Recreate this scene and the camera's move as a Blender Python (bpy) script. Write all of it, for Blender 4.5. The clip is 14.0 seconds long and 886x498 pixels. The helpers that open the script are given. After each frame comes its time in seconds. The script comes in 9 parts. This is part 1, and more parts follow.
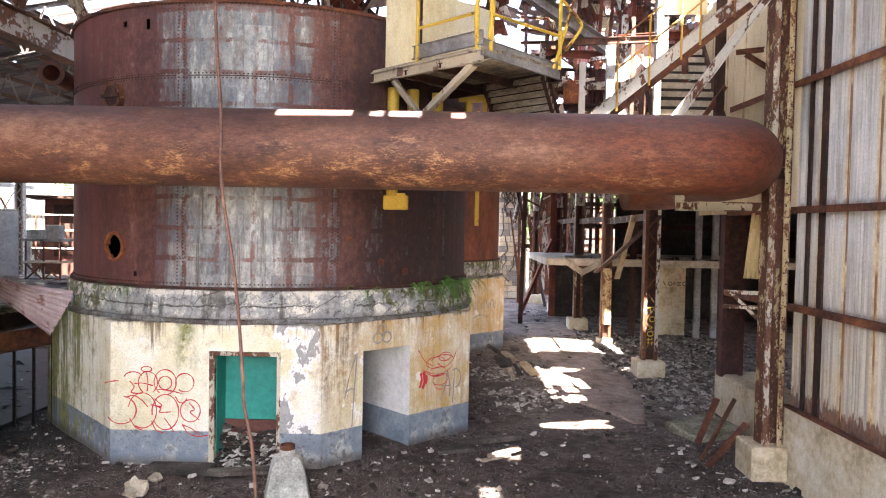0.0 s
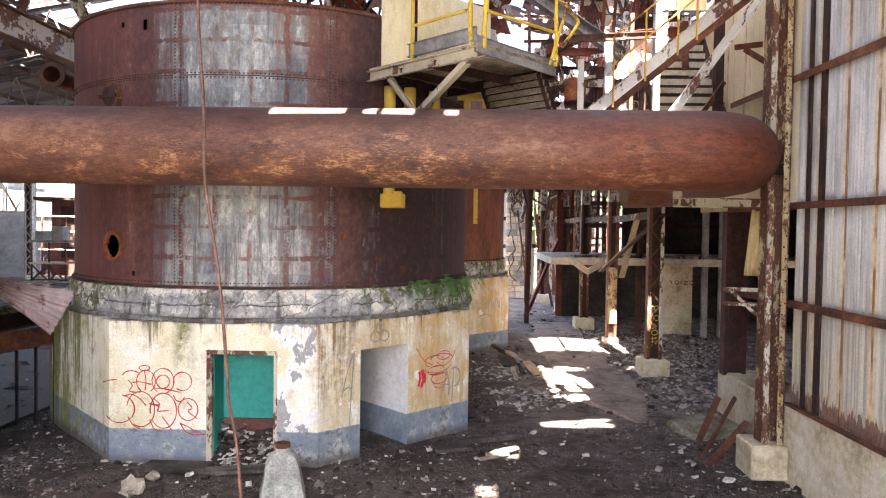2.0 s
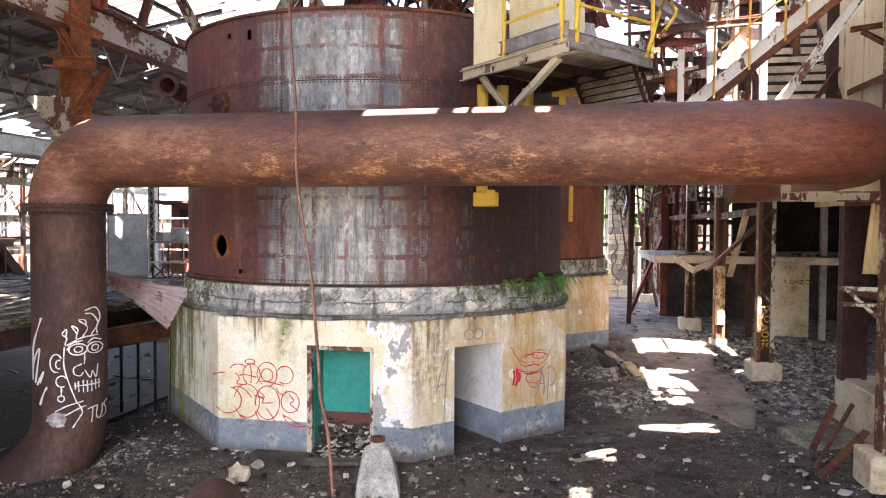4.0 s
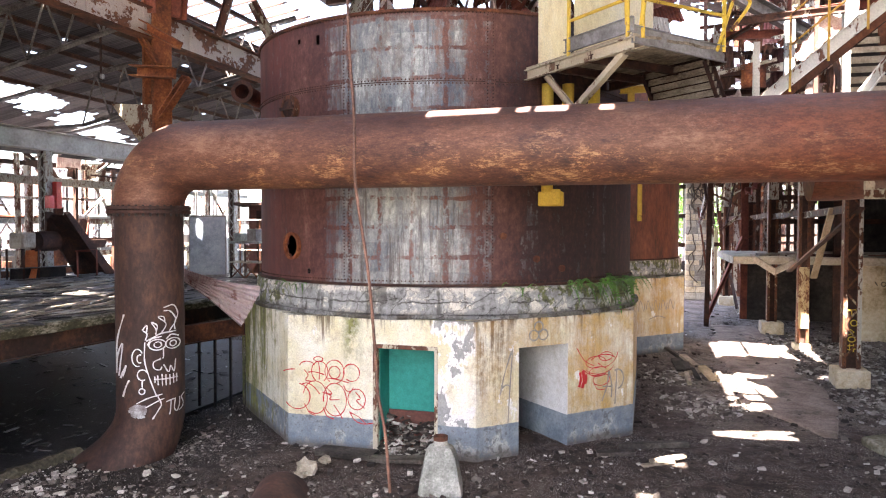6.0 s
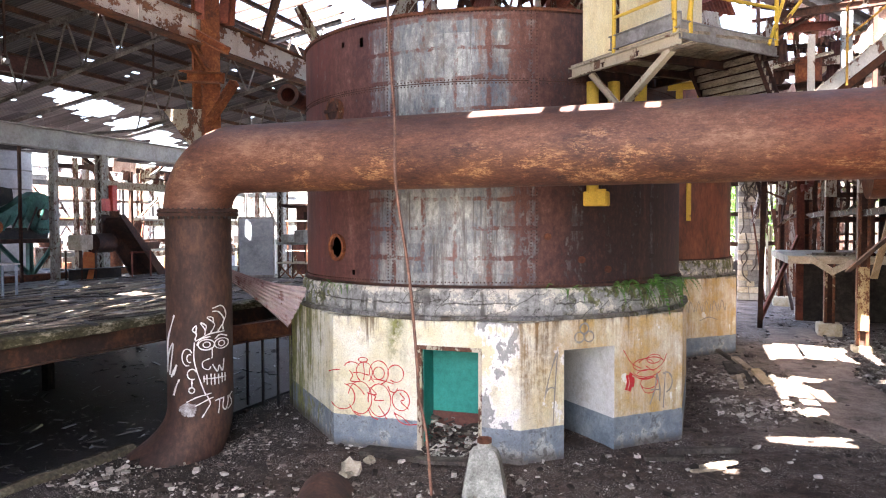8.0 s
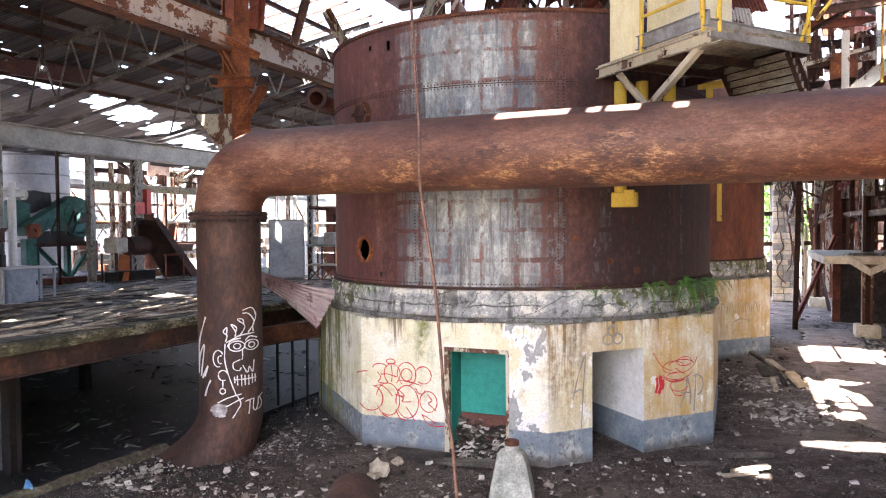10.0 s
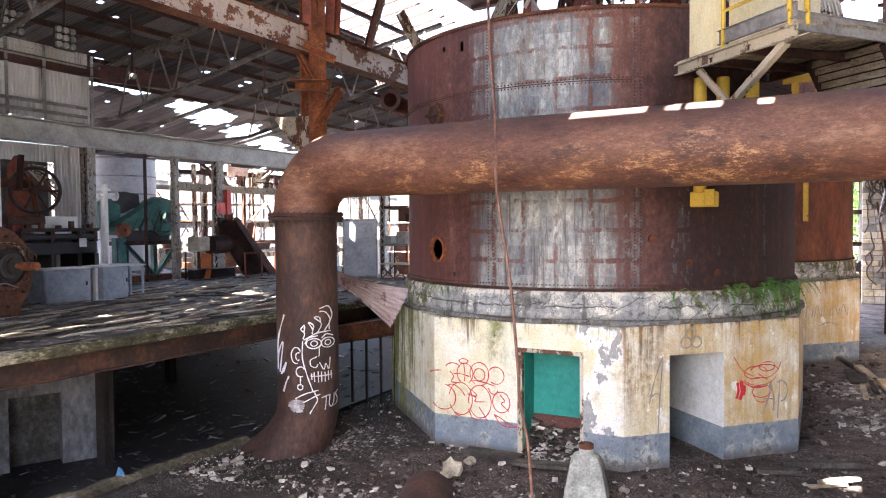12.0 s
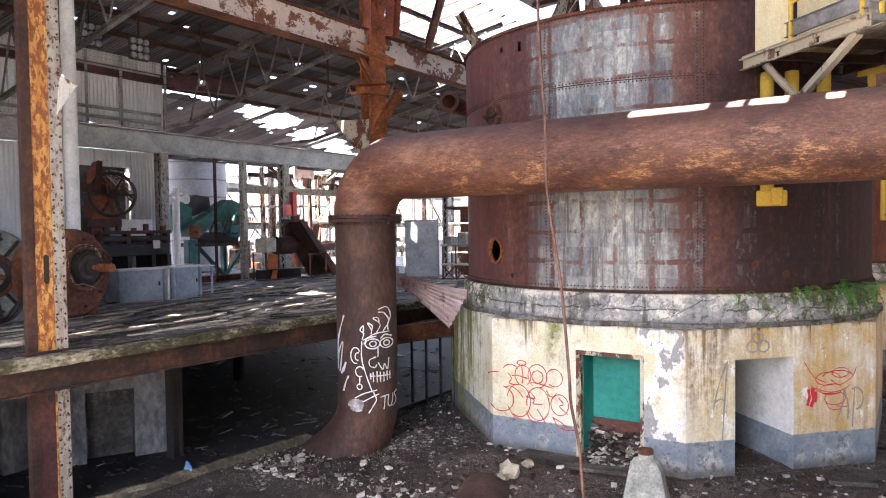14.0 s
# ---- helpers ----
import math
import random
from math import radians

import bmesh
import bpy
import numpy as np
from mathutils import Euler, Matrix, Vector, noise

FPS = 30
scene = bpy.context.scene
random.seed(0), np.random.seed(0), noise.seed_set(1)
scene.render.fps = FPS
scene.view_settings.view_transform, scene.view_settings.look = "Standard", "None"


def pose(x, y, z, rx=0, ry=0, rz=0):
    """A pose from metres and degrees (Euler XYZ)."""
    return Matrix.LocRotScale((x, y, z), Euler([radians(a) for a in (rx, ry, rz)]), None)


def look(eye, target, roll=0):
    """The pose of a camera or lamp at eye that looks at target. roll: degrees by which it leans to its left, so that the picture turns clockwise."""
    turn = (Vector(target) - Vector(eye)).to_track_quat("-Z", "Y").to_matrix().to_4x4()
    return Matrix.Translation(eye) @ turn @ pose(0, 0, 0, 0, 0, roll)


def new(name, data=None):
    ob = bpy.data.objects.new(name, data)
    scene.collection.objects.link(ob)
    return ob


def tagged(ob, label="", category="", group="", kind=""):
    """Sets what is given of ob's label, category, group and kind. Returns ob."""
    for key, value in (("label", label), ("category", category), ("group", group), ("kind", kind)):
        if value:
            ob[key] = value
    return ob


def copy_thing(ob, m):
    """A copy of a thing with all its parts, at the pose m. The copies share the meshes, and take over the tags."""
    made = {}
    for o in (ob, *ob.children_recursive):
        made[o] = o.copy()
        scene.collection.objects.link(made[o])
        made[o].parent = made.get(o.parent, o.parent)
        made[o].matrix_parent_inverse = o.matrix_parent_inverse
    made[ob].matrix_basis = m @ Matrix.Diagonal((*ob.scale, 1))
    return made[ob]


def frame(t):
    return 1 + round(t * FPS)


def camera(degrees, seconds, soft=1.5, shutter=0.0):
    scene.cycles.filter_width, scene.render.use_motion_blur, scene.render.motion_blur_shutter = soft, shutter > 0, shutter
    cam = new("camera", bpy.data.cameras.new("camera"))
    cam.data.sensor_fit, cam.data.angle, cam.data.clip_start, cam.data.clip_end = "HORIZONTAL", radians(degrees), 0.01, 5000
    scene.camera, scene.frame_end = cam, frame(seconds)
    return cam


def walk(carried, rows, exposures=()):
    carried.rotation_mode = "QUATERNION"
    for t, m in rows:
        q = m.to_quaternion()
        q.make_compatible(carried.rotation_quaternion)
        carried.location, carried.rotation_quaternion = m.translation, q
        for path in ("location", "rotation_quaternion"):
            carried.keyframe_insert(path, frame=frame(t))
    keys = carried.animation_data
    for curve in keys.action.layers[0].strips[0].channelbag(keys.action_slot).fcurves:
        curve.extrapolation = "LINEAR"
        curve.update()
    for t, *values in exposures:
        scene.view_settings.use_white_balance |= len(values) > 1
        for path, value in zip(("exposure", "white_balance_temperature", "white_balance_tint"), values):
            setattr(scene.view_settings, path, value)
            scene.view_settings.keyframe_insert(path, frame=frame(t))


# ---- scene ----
cam = camera(63.3, 14.0, soft=1.1)
EXPOSURE = 4.25
PATH = [
    (0, (0.203, 0.121, 4.471), (0.164, 2.119, 4.408), 1.1),
    (0.5, (0.272, 0.139, 4.448), (0.213, 2.138, 4.387), 1.0),
    (1, (0.366, 0.149, 4.458), (0.319, 2.147, 4.395), 1.0),
    (1.5, (0.433, 0.149, 4.454), (0.396, 2.148, 4.391), 1.0),
    (2, (0.489, 0.159, 4.414), (0.417, 2.157, 4.354), 0.8),
    (2.5, (0.544, 0.159, 4.402), (0.397, 2.152, 4.34), 0.6),
    (3, (0.59, 0.157, 4.408), (0.367, 2.143, 4.344), 0.5),
    (5.5, (0.815, 0.188, 4.388), (0.303, 2.12, 4.324), 0.1),
    (6, (0.867, 0.194, 4.391), (0.31, 2.114, 4.327), 0.1),
    (6.5, (0.873, 0.217, 4.392), (0.272, 2.124, 4.327), -0.0),
    (7, (0.887, 0.239, 4.412), (0.248, 2.133, 4.345), -0.1),
    (7.5, (0.904, 0.254, 4.428), (0.242, 2.14, 4.36), -0.1),
    (8, (0.91, 0.265, 4.417), (0.229, 2.145, 4.352), -0.2),
    (10.5, (0.978, 0.271, 4.456), (0.183, 2.105, 4.391), -0.5),
    (11, (0.97, 0.255, 4.476), (0.129, 2.068, 4.408), -0.5),
    (11.5, (0.94, 0.229, 4.483), (0.052, 2.02, 4.416), -0.5),
    (12, (0.916, 0.22, 4.476), (-0.018, 1.988, 4.411), -0.5),
    (12.5, (0.92, 0.248, 4.493), (-0.056, 1.992, 4.425), -0.7),
    (13, (0.971, 0.287, 4.475), (-0.05, 2.006, 4.41), -0.7),
    (13.5, (1.025, 0.317, 4.486), (-0.038, 2.01, 4.423), -0.8),
    (14, (1.068, 0.307, 4.508), (-0.024, 1.981, 4.444), -0.8),
]
walk(cam, [(t, look(eye, target, roll)) for t, eye, target, roll in PATH], exposures=[(0, EXPOSURE + 0.05, 7000, 18), (5, EXPOSURE + 0.06, 6920, 18), (14, EXPOSURE + 0.11, 6780, 18)])

# ---- world and sun ----
SUN_WAY = Vector((0.04, -0.48, 0.87)).normalized()
world = bpy.data.worlds.new("sky")
scene.world = world
world.use_nodes = True
wn = world.node_tree.nodes
sky = wn.new("ShaderNodeTexSky")
sky.sky_type = "NISHITA"
sky.sun_disc = False
sky.sun_elevation = math.asin(SUN_WAY.z)
sky.sun_rotation = math.atan2(SUN_WAY.x, SUN_WAY.y)
sky.dust_density = 3.0
wn["Background"].inputs["Strength"].default_value = 0.10
world.node_tree.links.new(sky.outputs[0], wn["Background"].inputs["Color"])
sun = new("sun", bpy.data.lights.new("sun", "SUN"))
sun.data.energy = 5.0
sun.data.angle = radians(0.5)
sun.data.color = (1.0, 0.95, 0.87)
sun.matrix_world = look(SUN_WAY * 50, (0, 0, 0))


# ---- materials ----
class Nodes:
    """A small chain builder for one material."""

    def __init__(self, name, rough=0.8, metal=0.0):
        self.mat = bpy.data.materials.new(name)
        self.mat.use_nodes = True
        self.tree = self.mat.node_tree
        self.bsdf = self.tree.nodes["Principled BSDF"]
        self.bsdf.inputs["Roughness"].default_value = rough
        self.bsdf.inputs["Metallic"].default_value = metal
        self.coord = self.tree.nodes.new("ShaderNodeTexCoord").outputs["Object"]

    def link(self, a, b):
        self.tree.links.new(a, b)

    def scaled(self, scale, shift=(0, 0, 0)):
        n = self.tree.nodes.new("ShaderNodeMapping")
        n.inputs["Scale"].default_value = scale
        n.inputs["Location"].default_value = shift
        self.link(self.coord, n.inputs["Vector"])
        return n.outputs[0]

    def noise(self, scale, detail=6, rough=0.6, stretch=(1, 1, 1), shift=(0, 0, 0)):
        n = self.tree.nodes.new("ShaderNodeTexNoise")
        n.inputs["Scale"].default_value = scale
        n.inputs["Detail"].default_value = detail
        n.inputs["Roughness"].default_value = rough
        self.link(self.scaled(stretch, shift), n.inputs["Vector"])
        return n.outputs["Fac"]

    def ramp(self, value, stops):
        n = self.tree.nodes.new("ShaderNodeValToRGB")
        e = n.color_ramp.elements
        while len(e) < len(stops):
            e.new(0.5)
        for item, (p, c) in zip(e, stops):
            item.position = p
            item.color = (*c, 1) if len(c) == 3 else c
        self.link(value, n.inputs[0])
        return n.outputs[0]

    def step(self, value, lo, hi):
        n = self.tree.nodes.new("ShaderNodeMapRange")
        n.inputs["From Min"].default_value = lo
        n.inputs["From Max"].default_value = hi
        self.link(value, n.inputs["Value"])
        return n.outputs[0]

    def op(self, kind, a, b=None):
        n = self.tree.nodes.new("ShaderNodeMath")
        n.operation = kind
        for i, v in enumerate((a, b)):
            if v is None:
                continue
            if isinstance(v, (int, float)):
                n.inputs[i].default_value = v
            else:
                self.link(v, n.inputs[i])
        return n.outputs[0]

    def mix(self, fac, a, b, kind="MIX"):
        n = self.tree.nodes.new("ShaderNodeMix")
        n.data_type = "RGBA"
        n.blend_type = kind
        for i, v in ((0, fac), (6, a), (7, b)):
            if isinstance(v, (int, float)):
                n.inputs[i].default_value = v
            elif isinstance(v, tuple):
                n.inputs[i].default_value = (*v, 1)
            else:
                self.link(v, n.inputs[i])
        return n.outputs[2]

    def axis(self, which):
        n = self.tree.nodes.new("ShaderNodeSeparateXYZ")
        self.link(self.coord, n.inputs[0])
        return n.outputs["XYZ".index(which)]

    def random(self):
        return self.tree.nodes.new("ShaderNodeObjectInfo").outputs["Random"]

    def done(self, colour, bump=None, height=0.3, dist=0.02, rough=None, grit=0.5):
        # fine grit over everything: speckle of about two centimetres
        g = self.op("ADD", 1.0 - grit * 0.55, self.op("MULTIPLY", self.step(self.noise(34, 9, 0.85, (1, 1, 1), (1, 9, 4)), 0.34, 0.66), grit))
        n = self.tree.nodes.new("ShaderNodeVectorMath")
        n.operation = "SCALE"
        self.link(colour, n.inputs[0])
        self.link(g, n.inputs["Scale"])
        self.link(n.outputs[0], self.bsdf.inputs["Base Color"])
        if bump is not None:
            n = self.tree.nodes.new("ShaderNodeBump")
            n.inputs["Strength"].default_value = height
            n.inputs["Distance"].default_value = dist
            self.link(bump, n.inputs["Height"])
            self.link(n.outputs[0], self.bsdf.inputs["Normal"])
        if rough is not None:
            self.link(rough, self.bsdf.inputs["Roughness"])
        return self.mat


def mottled(name, dark, mid, light, scale=1.5, rough=0.85, metal=0.0, stretch=(1, 1, 1), bump=0.3, vary=0.0):
    """Three tones over two scales of noise, with grain."""
    m = Nodes(name, rough, metal)
    big, fine = m.noise(scale, 8, 0.65, stretch), m.noise(scale * 9, 5, 0.6, stretch, (3, 1, 7))
    both = m.op("ADD", m.op("MULTIPLY", big, 0.65), m.op("MULTIPLY", fine, 0.35))
    if vary:
        both = m.op("ADD", both, m.op("MULTIPLY", m.op("SUBTRACT", m.random(), 0.5), vary))
    col = m.ramp(both, [(0.36, dark), (0.5, mid), (0.64, light)])
    return m.done(col, fine, bump)


def peeling(name, paint, worn, rust, rust_dark, amount=0.5, scale=1.6, stretch=(1, 1, 0.5), rough=0.7):
    """Old paint that has come off in patches and shows rust."""
    m = Nodes(name, rough)
    big, fine = m.noise(scale, 9, 0.7, stretch), m.noise(scale * 7, 6, 0.65, stretch, (5, 2, 1))
    tone = m.mix(m.step(m.noise(scale * 0.7, 4, 0.5, (1, 1, 0.3), (9, 0, 2)), 0.35, 0.7), paint, worn)
    under = m.mix(m.step(fine, 0.35, 0.65), rust_dark, rust)
    both = m.op("ADD", m.op("MULTIPLY", big, 0.7), m.op("MULTIPLY", fine, 0.3))
    mask = m.step(both, 0.5 - (amount - 0.5) * 0.3 - 0.012, 0.5 - (amount - 0.5) * 0.3 + 0.012)
    return m.done(m.mix(mask, tone, under), m.op("SUBTRACT", fine, m.op("MULTIPLY", mask, 0.4)), 0.35)


M = {}
M["rust"] = mottled("rust", (0.035, 0.014, 0.009), (0.12, 0.042, 0.022), (0.25, 0.09, 0.035), 1.3)
M["rust_dark"] = mottled("rust_dark", (0.018, 0.010, 0.008), (0.05, 0.022, 0.016), (0.11, 0.045, 0.026), 1.5)
M["girder_grey"] = mottled("girder_grey", (0.20, 0.185, 0.17), (0.34, 0.325, 0.31), (0.46, 0.445, 0.43), 1.2, 0.6)
M["rust_gold"] = peeling("rust_gold", (0.40, 0.16, 0.036), (0.66, 0.38, 0.12), (0.30, 0.10, 0.028), (0.13, 0.042, 0.018), 0.5, 11.0, (1, 1, 0.45), 0.8)
M["rust_orange"] = mottled("rust_orange", (0.08, 0.024, 0.013), (0.23, 0.068, 0.026), (0.44, 0.17, 0.06), 1.9)
M["rust_red"] = mottled("rust_red", (0.07, 0.02, 0.014), (0.17, 0.045, 0.028), (0.30, 0.09, 0.05), 1.6)
M["black_steel"] = mottled("black_steel", (0.008, 0.007, 0.007), (0.02, 0.017, 0.016), (0.05, 0.036, 0.028), 2.0, 0.6)
M["grey_steel"] = mottled("grey_steel", (0.10, 0.09, 0.085), (0.22, 0.215, 0.21), (0.36, 0.36, 0.36), 1.2, 0.6)
M["cream_peel"] = peeling("cream_peel", (0.62, 0.58, 0.46), (0.45, 0.40, 0.30), (0.16, 0.06, 0.03), (0.05, 0.02, 0.012), 0.5)
M["white_peel"] = peeling("white_peel", (0.66, 0.66, 0.62), (0.50, 0.48, 0.43), (0.17, 0.065, 0.035), (0.05, 0.02, 0.014), 0.42)
M["heavy_peel"] = peeling("heavy_peel", (0.62, 0.60, 0.54), (0.45, 0.40, 0.32), (0.13, 0.05, 0.03), (0.035, 0.016, 0.012), 0.75)
M["yellow_peel"] = peeling("yellow_peel", (0.72, 0.50, 0.06), (0.55, 0.36, 0.06), (0.2, 0.08, 0.03), (0.08, 0.03, 0.015), 0.22)
M["teal_paint"] = mottled("teal_paint", (0.0, 0.16, 0.135), (0.005, 0.24, 0.20), (0.02, 0.31, 0.26), 0.8, 0.6, bump=0.1)
M["brown_paint"] = mottled("brown_paint", (0.07, 0.025, 0.018), (0.12, 0.04, 0.03), (0.18, 0.07, 0.05), 1.5, 0.7)
M["cream_sheet"] = mottled("cream_sheet", (0.66, 0.55, 0.30), (0.80, 0.71, 0.44), (0.84, 0.78, 0.58), 0.9, 0.6, stretch=(1, 1, 0.4), bump=0.1)
M["timber"] = mottled("timber", (0.10, 0.08, 0.06), (0.30, 0.25, 0.19), (0.50, 0.43, 0.33), 2.0, 0.9, stretch=(1, 1, 3), vary=0.1)
M["blue_cabinet"] = mottled("blue_cabinet", (0.17, 0.205, 0.25), (0.30, 0.35, 0.41), (0.42, 0.47, 0.52), 1.1, 0.5, bump=0.1)
M["machine_green"] = mottled("machine_green", (0.012, 0.05, 0.045), (0.03, 0.13, 0.11), (0.07, 0.22, 0.18), 1.5, 0.6)
M["signal_red"] = mottled("signal_red", (0.35, 0.02, 0.02), (0.6, 0.05, 0.04), (0.7, 0.12, 0.1), 2.0, 0.5)
M["white_paint"] = mottled("white_paint", (0.55, 0.55, 0.52), (0.72, 0.72, 0.70), (0.80, 0.80, 0.79), 1.5, 0.6, bump=0.1)
M["concrete"] = mottled("concrete", (0.14, 0.13, 0.11), (0.28, 0.26, 0.22), (0.42, 0.40, 0.35), 1.4, 0.95)
M["concrete_yellow"] = mottled("concrete_yellow", (0.32, 0.24, 0.13), (0.64, 0.55, 0.38), (0.80, 0.75, 0.64), 0.9, 0.95)
M["block_concrete"] = mottled("block_concrete", (0.13, 0.14, 0.125), (0.30, 0.315, 0.29), (0.56, 0.56, 0.53), 3.0, 0.95)
M["stone"] = mottled("stone", (0.10, 0.09, 0.08), (0.25, 0.23, 0.20), (0.50, 0.48, 0.44), 2.0, 0.95, vary=0.25)
M["leaf"] = mottled("leaf", (0.03, 0.09, 0.01), (0.08, 0.21, 0.03), (0.17, 0.38, 0.07), 6.0, 0.6)
M["tree_leaf"] = mottled("tree_leaf", (0.03, 0.08, 0.012), (0.07, 0.17, 0.025), (0.13, 0.28, 0.05), 2.0, 0.6)
M["bark"] = mottled("bark", (0.04, 0.03, 0.02), (0.10, 0.08, 0.06), (0.18, 0.15, 0.11), 4.0, 0.95)
M["red_sheet"] = mottled("red_sheet", (0.16, 0.05, 0.045), (0.32, 0.12, 0.11), (0.50, 0.27, 0.25), 1.2, 0.7)
M["blue_plastic"] = mottled("blue_plastic", (0.03, 0.10, 0.24), (0.06, 0.19, 0.38), (0.14, 0.30, 0.48), 4.0, 0.5)
M["cable_rust"] = mottled("cable_rust", (0.035, 0.018, 0.014), (0.09, 0.042, 0.030), (0.20, 0.11, 0.08), 9.0, 0.7)
M["red_spray"] = mottled("red_spray", (0.45, 0.012, 0.02), (0.58, 0.02, 0.03), (0.66, 0.06, 0.06), 4.0, 0.6, bump=0.05)
M["white_spray"] = mottled("white_spray", (0.55, 0.55, 0.55), (0.75, 0.75, 0.75), (0.82, 0.82, 0.82), 4.0, 0.6, bump=0.05)
M["grey_spray"] = mottled("grey_spray", (0.20, 0.19, 0.17), (0.30, 0.28, 0.25), (0.42, 0.39, 0.34), 4.0, 0.7, bump=0.05)
M["dark_spray"] = mottled("dark_spray", (0.03, 0.026, 0.022), (0.07, 0.06, 0.05), (0.13, 0.11, 0.09), 4.0, 0.7, bump=0.05)
M["yellow_spray"] = mottled("yellow_spray", (0.55, 0.38, 0.03), (0.65, 0.46, 0.05), (0.7, 0.52, 0.1), 4.0, 0.7, bump=0.05)


def corrugated(name, base, pale, rust, streaks):
    m = Nodes(name, 0.6, 0.1)
    long_, fine = m.noise(1.0, 7, 0.65, (6, 6, 0.22)), m.noise(9, 5, 0.6, (1, 1, 0.4))
    col = m.mix(m.step(m.noise(0.8, 5, 0.6, (1.5, 1.5, 0.6)), 0.35, 0.65), base, pale)
    mask = m.op("MULTIPLY", m.step(long_, 1 - streaks, 1.06 - streaks), m.step(fine, 0.3, 0.6))
    col = m.mix(mask, col, rust)
    return m.done(col, fine, 0.1)


def wall_sheet():
    """Zinc sheet with ochre laps, thin brown runs, faint rib lines and a rotted, rusty lower edge."""
    m = Nodes("wall_sheet", 0.55, 0.15)
    y, z = m.axis("Y"), m.axis("Z")
    long_, fine = m.noise(1.0, 7, 0.68, (9, 9, 0.25)), m.noise(10, 6, 0.65, (1, 1, 0.4))
    cloud = m.noise(0.7, 6, 0.6, (1, 1, 0.6))
    col = m.ramp(m.op("ADD", m.op("MULTIPLY", cloud, 0.5), m.op("MULTIPLY", long_, 0.5)),
                 [(0.36, (0.20, 0.185, 0.165)), (0.46, (0.34, 0.335, 0.325)), (0.54, (0.49, 0.49, 0.485)), (0.66, (0.56, 0.51, 0.40))])
    low = m.step(z, 4.6, 2.6)
    col = m.mix(m.op("MULTIPLY", low, m.step(cloud, 0.36, 0.6)), col, m.mix(m.step(long_, 0.4, 0.58), (0.26, 0.225, 0.18), (0.50, 0.42, 0.29)))
    lap = m.op("ABSOLUTE", m.op("SUBTRACT", m.op("FRACT", m.op("ADD", m.op("DIVIDE", m.op("ADD", y, 6.0), 0.8), 0.42)), 0.5))
    wob = m.op("MULTIPLY", m.op("SUBTRACT", long_, 0.45), 0.28)
    band = m.step(m.op("SUBTRACT", lap, wob), 0.10, 0.045)
    col = m.mix(m.op("MULTIPLY", band, 0.85), col, m.mix(m.step(fine, 0.38, 0.6), (0.38, 0.23, 0.09), (0.58, 0.46, 0.26)))
    run = m.op("MULTIPLY", m.step(m.op("SUBTRACT", lap, wob), 0.030, 0.012), m.step(m.noise(1.4, 5, 0.6, (1, 1, 0.6), (4, 1, 1)), 0.42, 0.52))
    col = m.mix(m.op("MULTIPLY", run, 0.85), col, (0.13, 0.055, 0.028))
    for foot in (1.38, 3.12, 4.88, 7.12):
        up = m.op("SUBTRACT", z, foot)
        h = m.op("MULTIPLY", m.op("SUBTRACT", m.op("ADD", m.op("MULTIPLY", long_, 0.6), m.op("MULTIPLY", fine, 0.4)), 0.36), 1.5 if foot < 2 else 0.7)
        near = m.op("MULTIPLY", m.step(m.op("SUBTRACT", up, h), 0.06, -0.02), m.step(up, -0.05, -0.03))
        col = m.mix(m.op("MULTIPLY", near, 0.9 if foot < 2 else 0.6), col, m.mix(m.step(fine, 0.4, 0.6), (0.05, 0.018, 0.012), (0.16, 0.06, 0.03)))
    return m.done(col, m.op("ADD", fine, m.op("MULTIPLY", long_, 0.6)), 0.18)


M["wall_sheet"] = wall_sheet()
M["ochre_sheet"] = corrugated("ochre_sheet", (0.40, 0.29, 0.13), (0.60, 0.47, 0.25), (0.22, 0.09, 0.03), 0.46)
M["cream_corrugated"] = corrugated("cream_corrugated", (0.50, 0.42, 0.28), (0.66, 0.57, 0.40), (0.30, 0.17, 0.09), 0.42)
def roof_sheeting():
    """Sooty corrugated sheets laid in courses, each of its own tone."""
    m = Nodes("roof_sheet", 0.95)
    m.bsdf.inputs["Specular IOR Level"].default_value = 0.1
    x, y = m.axis("X"), m.axis("Y")
    cell = m.op("ADD", m.op("FLOOR", m.op("DIVIDE", y, 0.78)), m.op("MULTIPLY", m.op("FLOOR", m.op("DIVIDE", x, 2.6)), 17.3))
    tone = m.op("FRACT", m.op("MULTIPLY", m.op("SINE", m.op("MULTIPLY", cell, 12.99)), 437.5))
    streak = m.noise(1.0, 7, 0.7, (0.3, 5, 1))
    ribs = m.op("SINE", m.op("MULTIPLY", y, 52.0))
    col = m.ramp(m.op("ADD", m.op("MULTIPLY", tone, 0.35), m.op("MULTIPLY", streak, 0.65)), [(0.28, (0.048, 0.044, 0.051)), (0.48, (0.115, 0.109, 0.124)), (0.66, (0.21, 0.202, 0.22)), (0.8, (0.18, 0.125, 0.10))])
    # Shade in the rib grooves is painted into the colour.
    col = m.mix(m.op("MULTIPLY", m.step(ribs, 0.2, -0.9), 0.3), col, (0.014, 0.012, 0.012))
    return m.done(col, ribs, 0.5, 0.03)


M["roof_sheet"] = roof_sheeting()
M["far_sheet"] = corrugated("far_sheet", (0.50, 0.505, 0.50), (0.68, 0.68, 0.675), (0.20, 0.13, 0.09), 0.40)
M["fallen_sheet"] = corrugated("fallen_sheet", (0.34, 0.23, 0.225), (0.58, 0.50, 0.49), (0.18, 0.06, 0.05), 0.44)


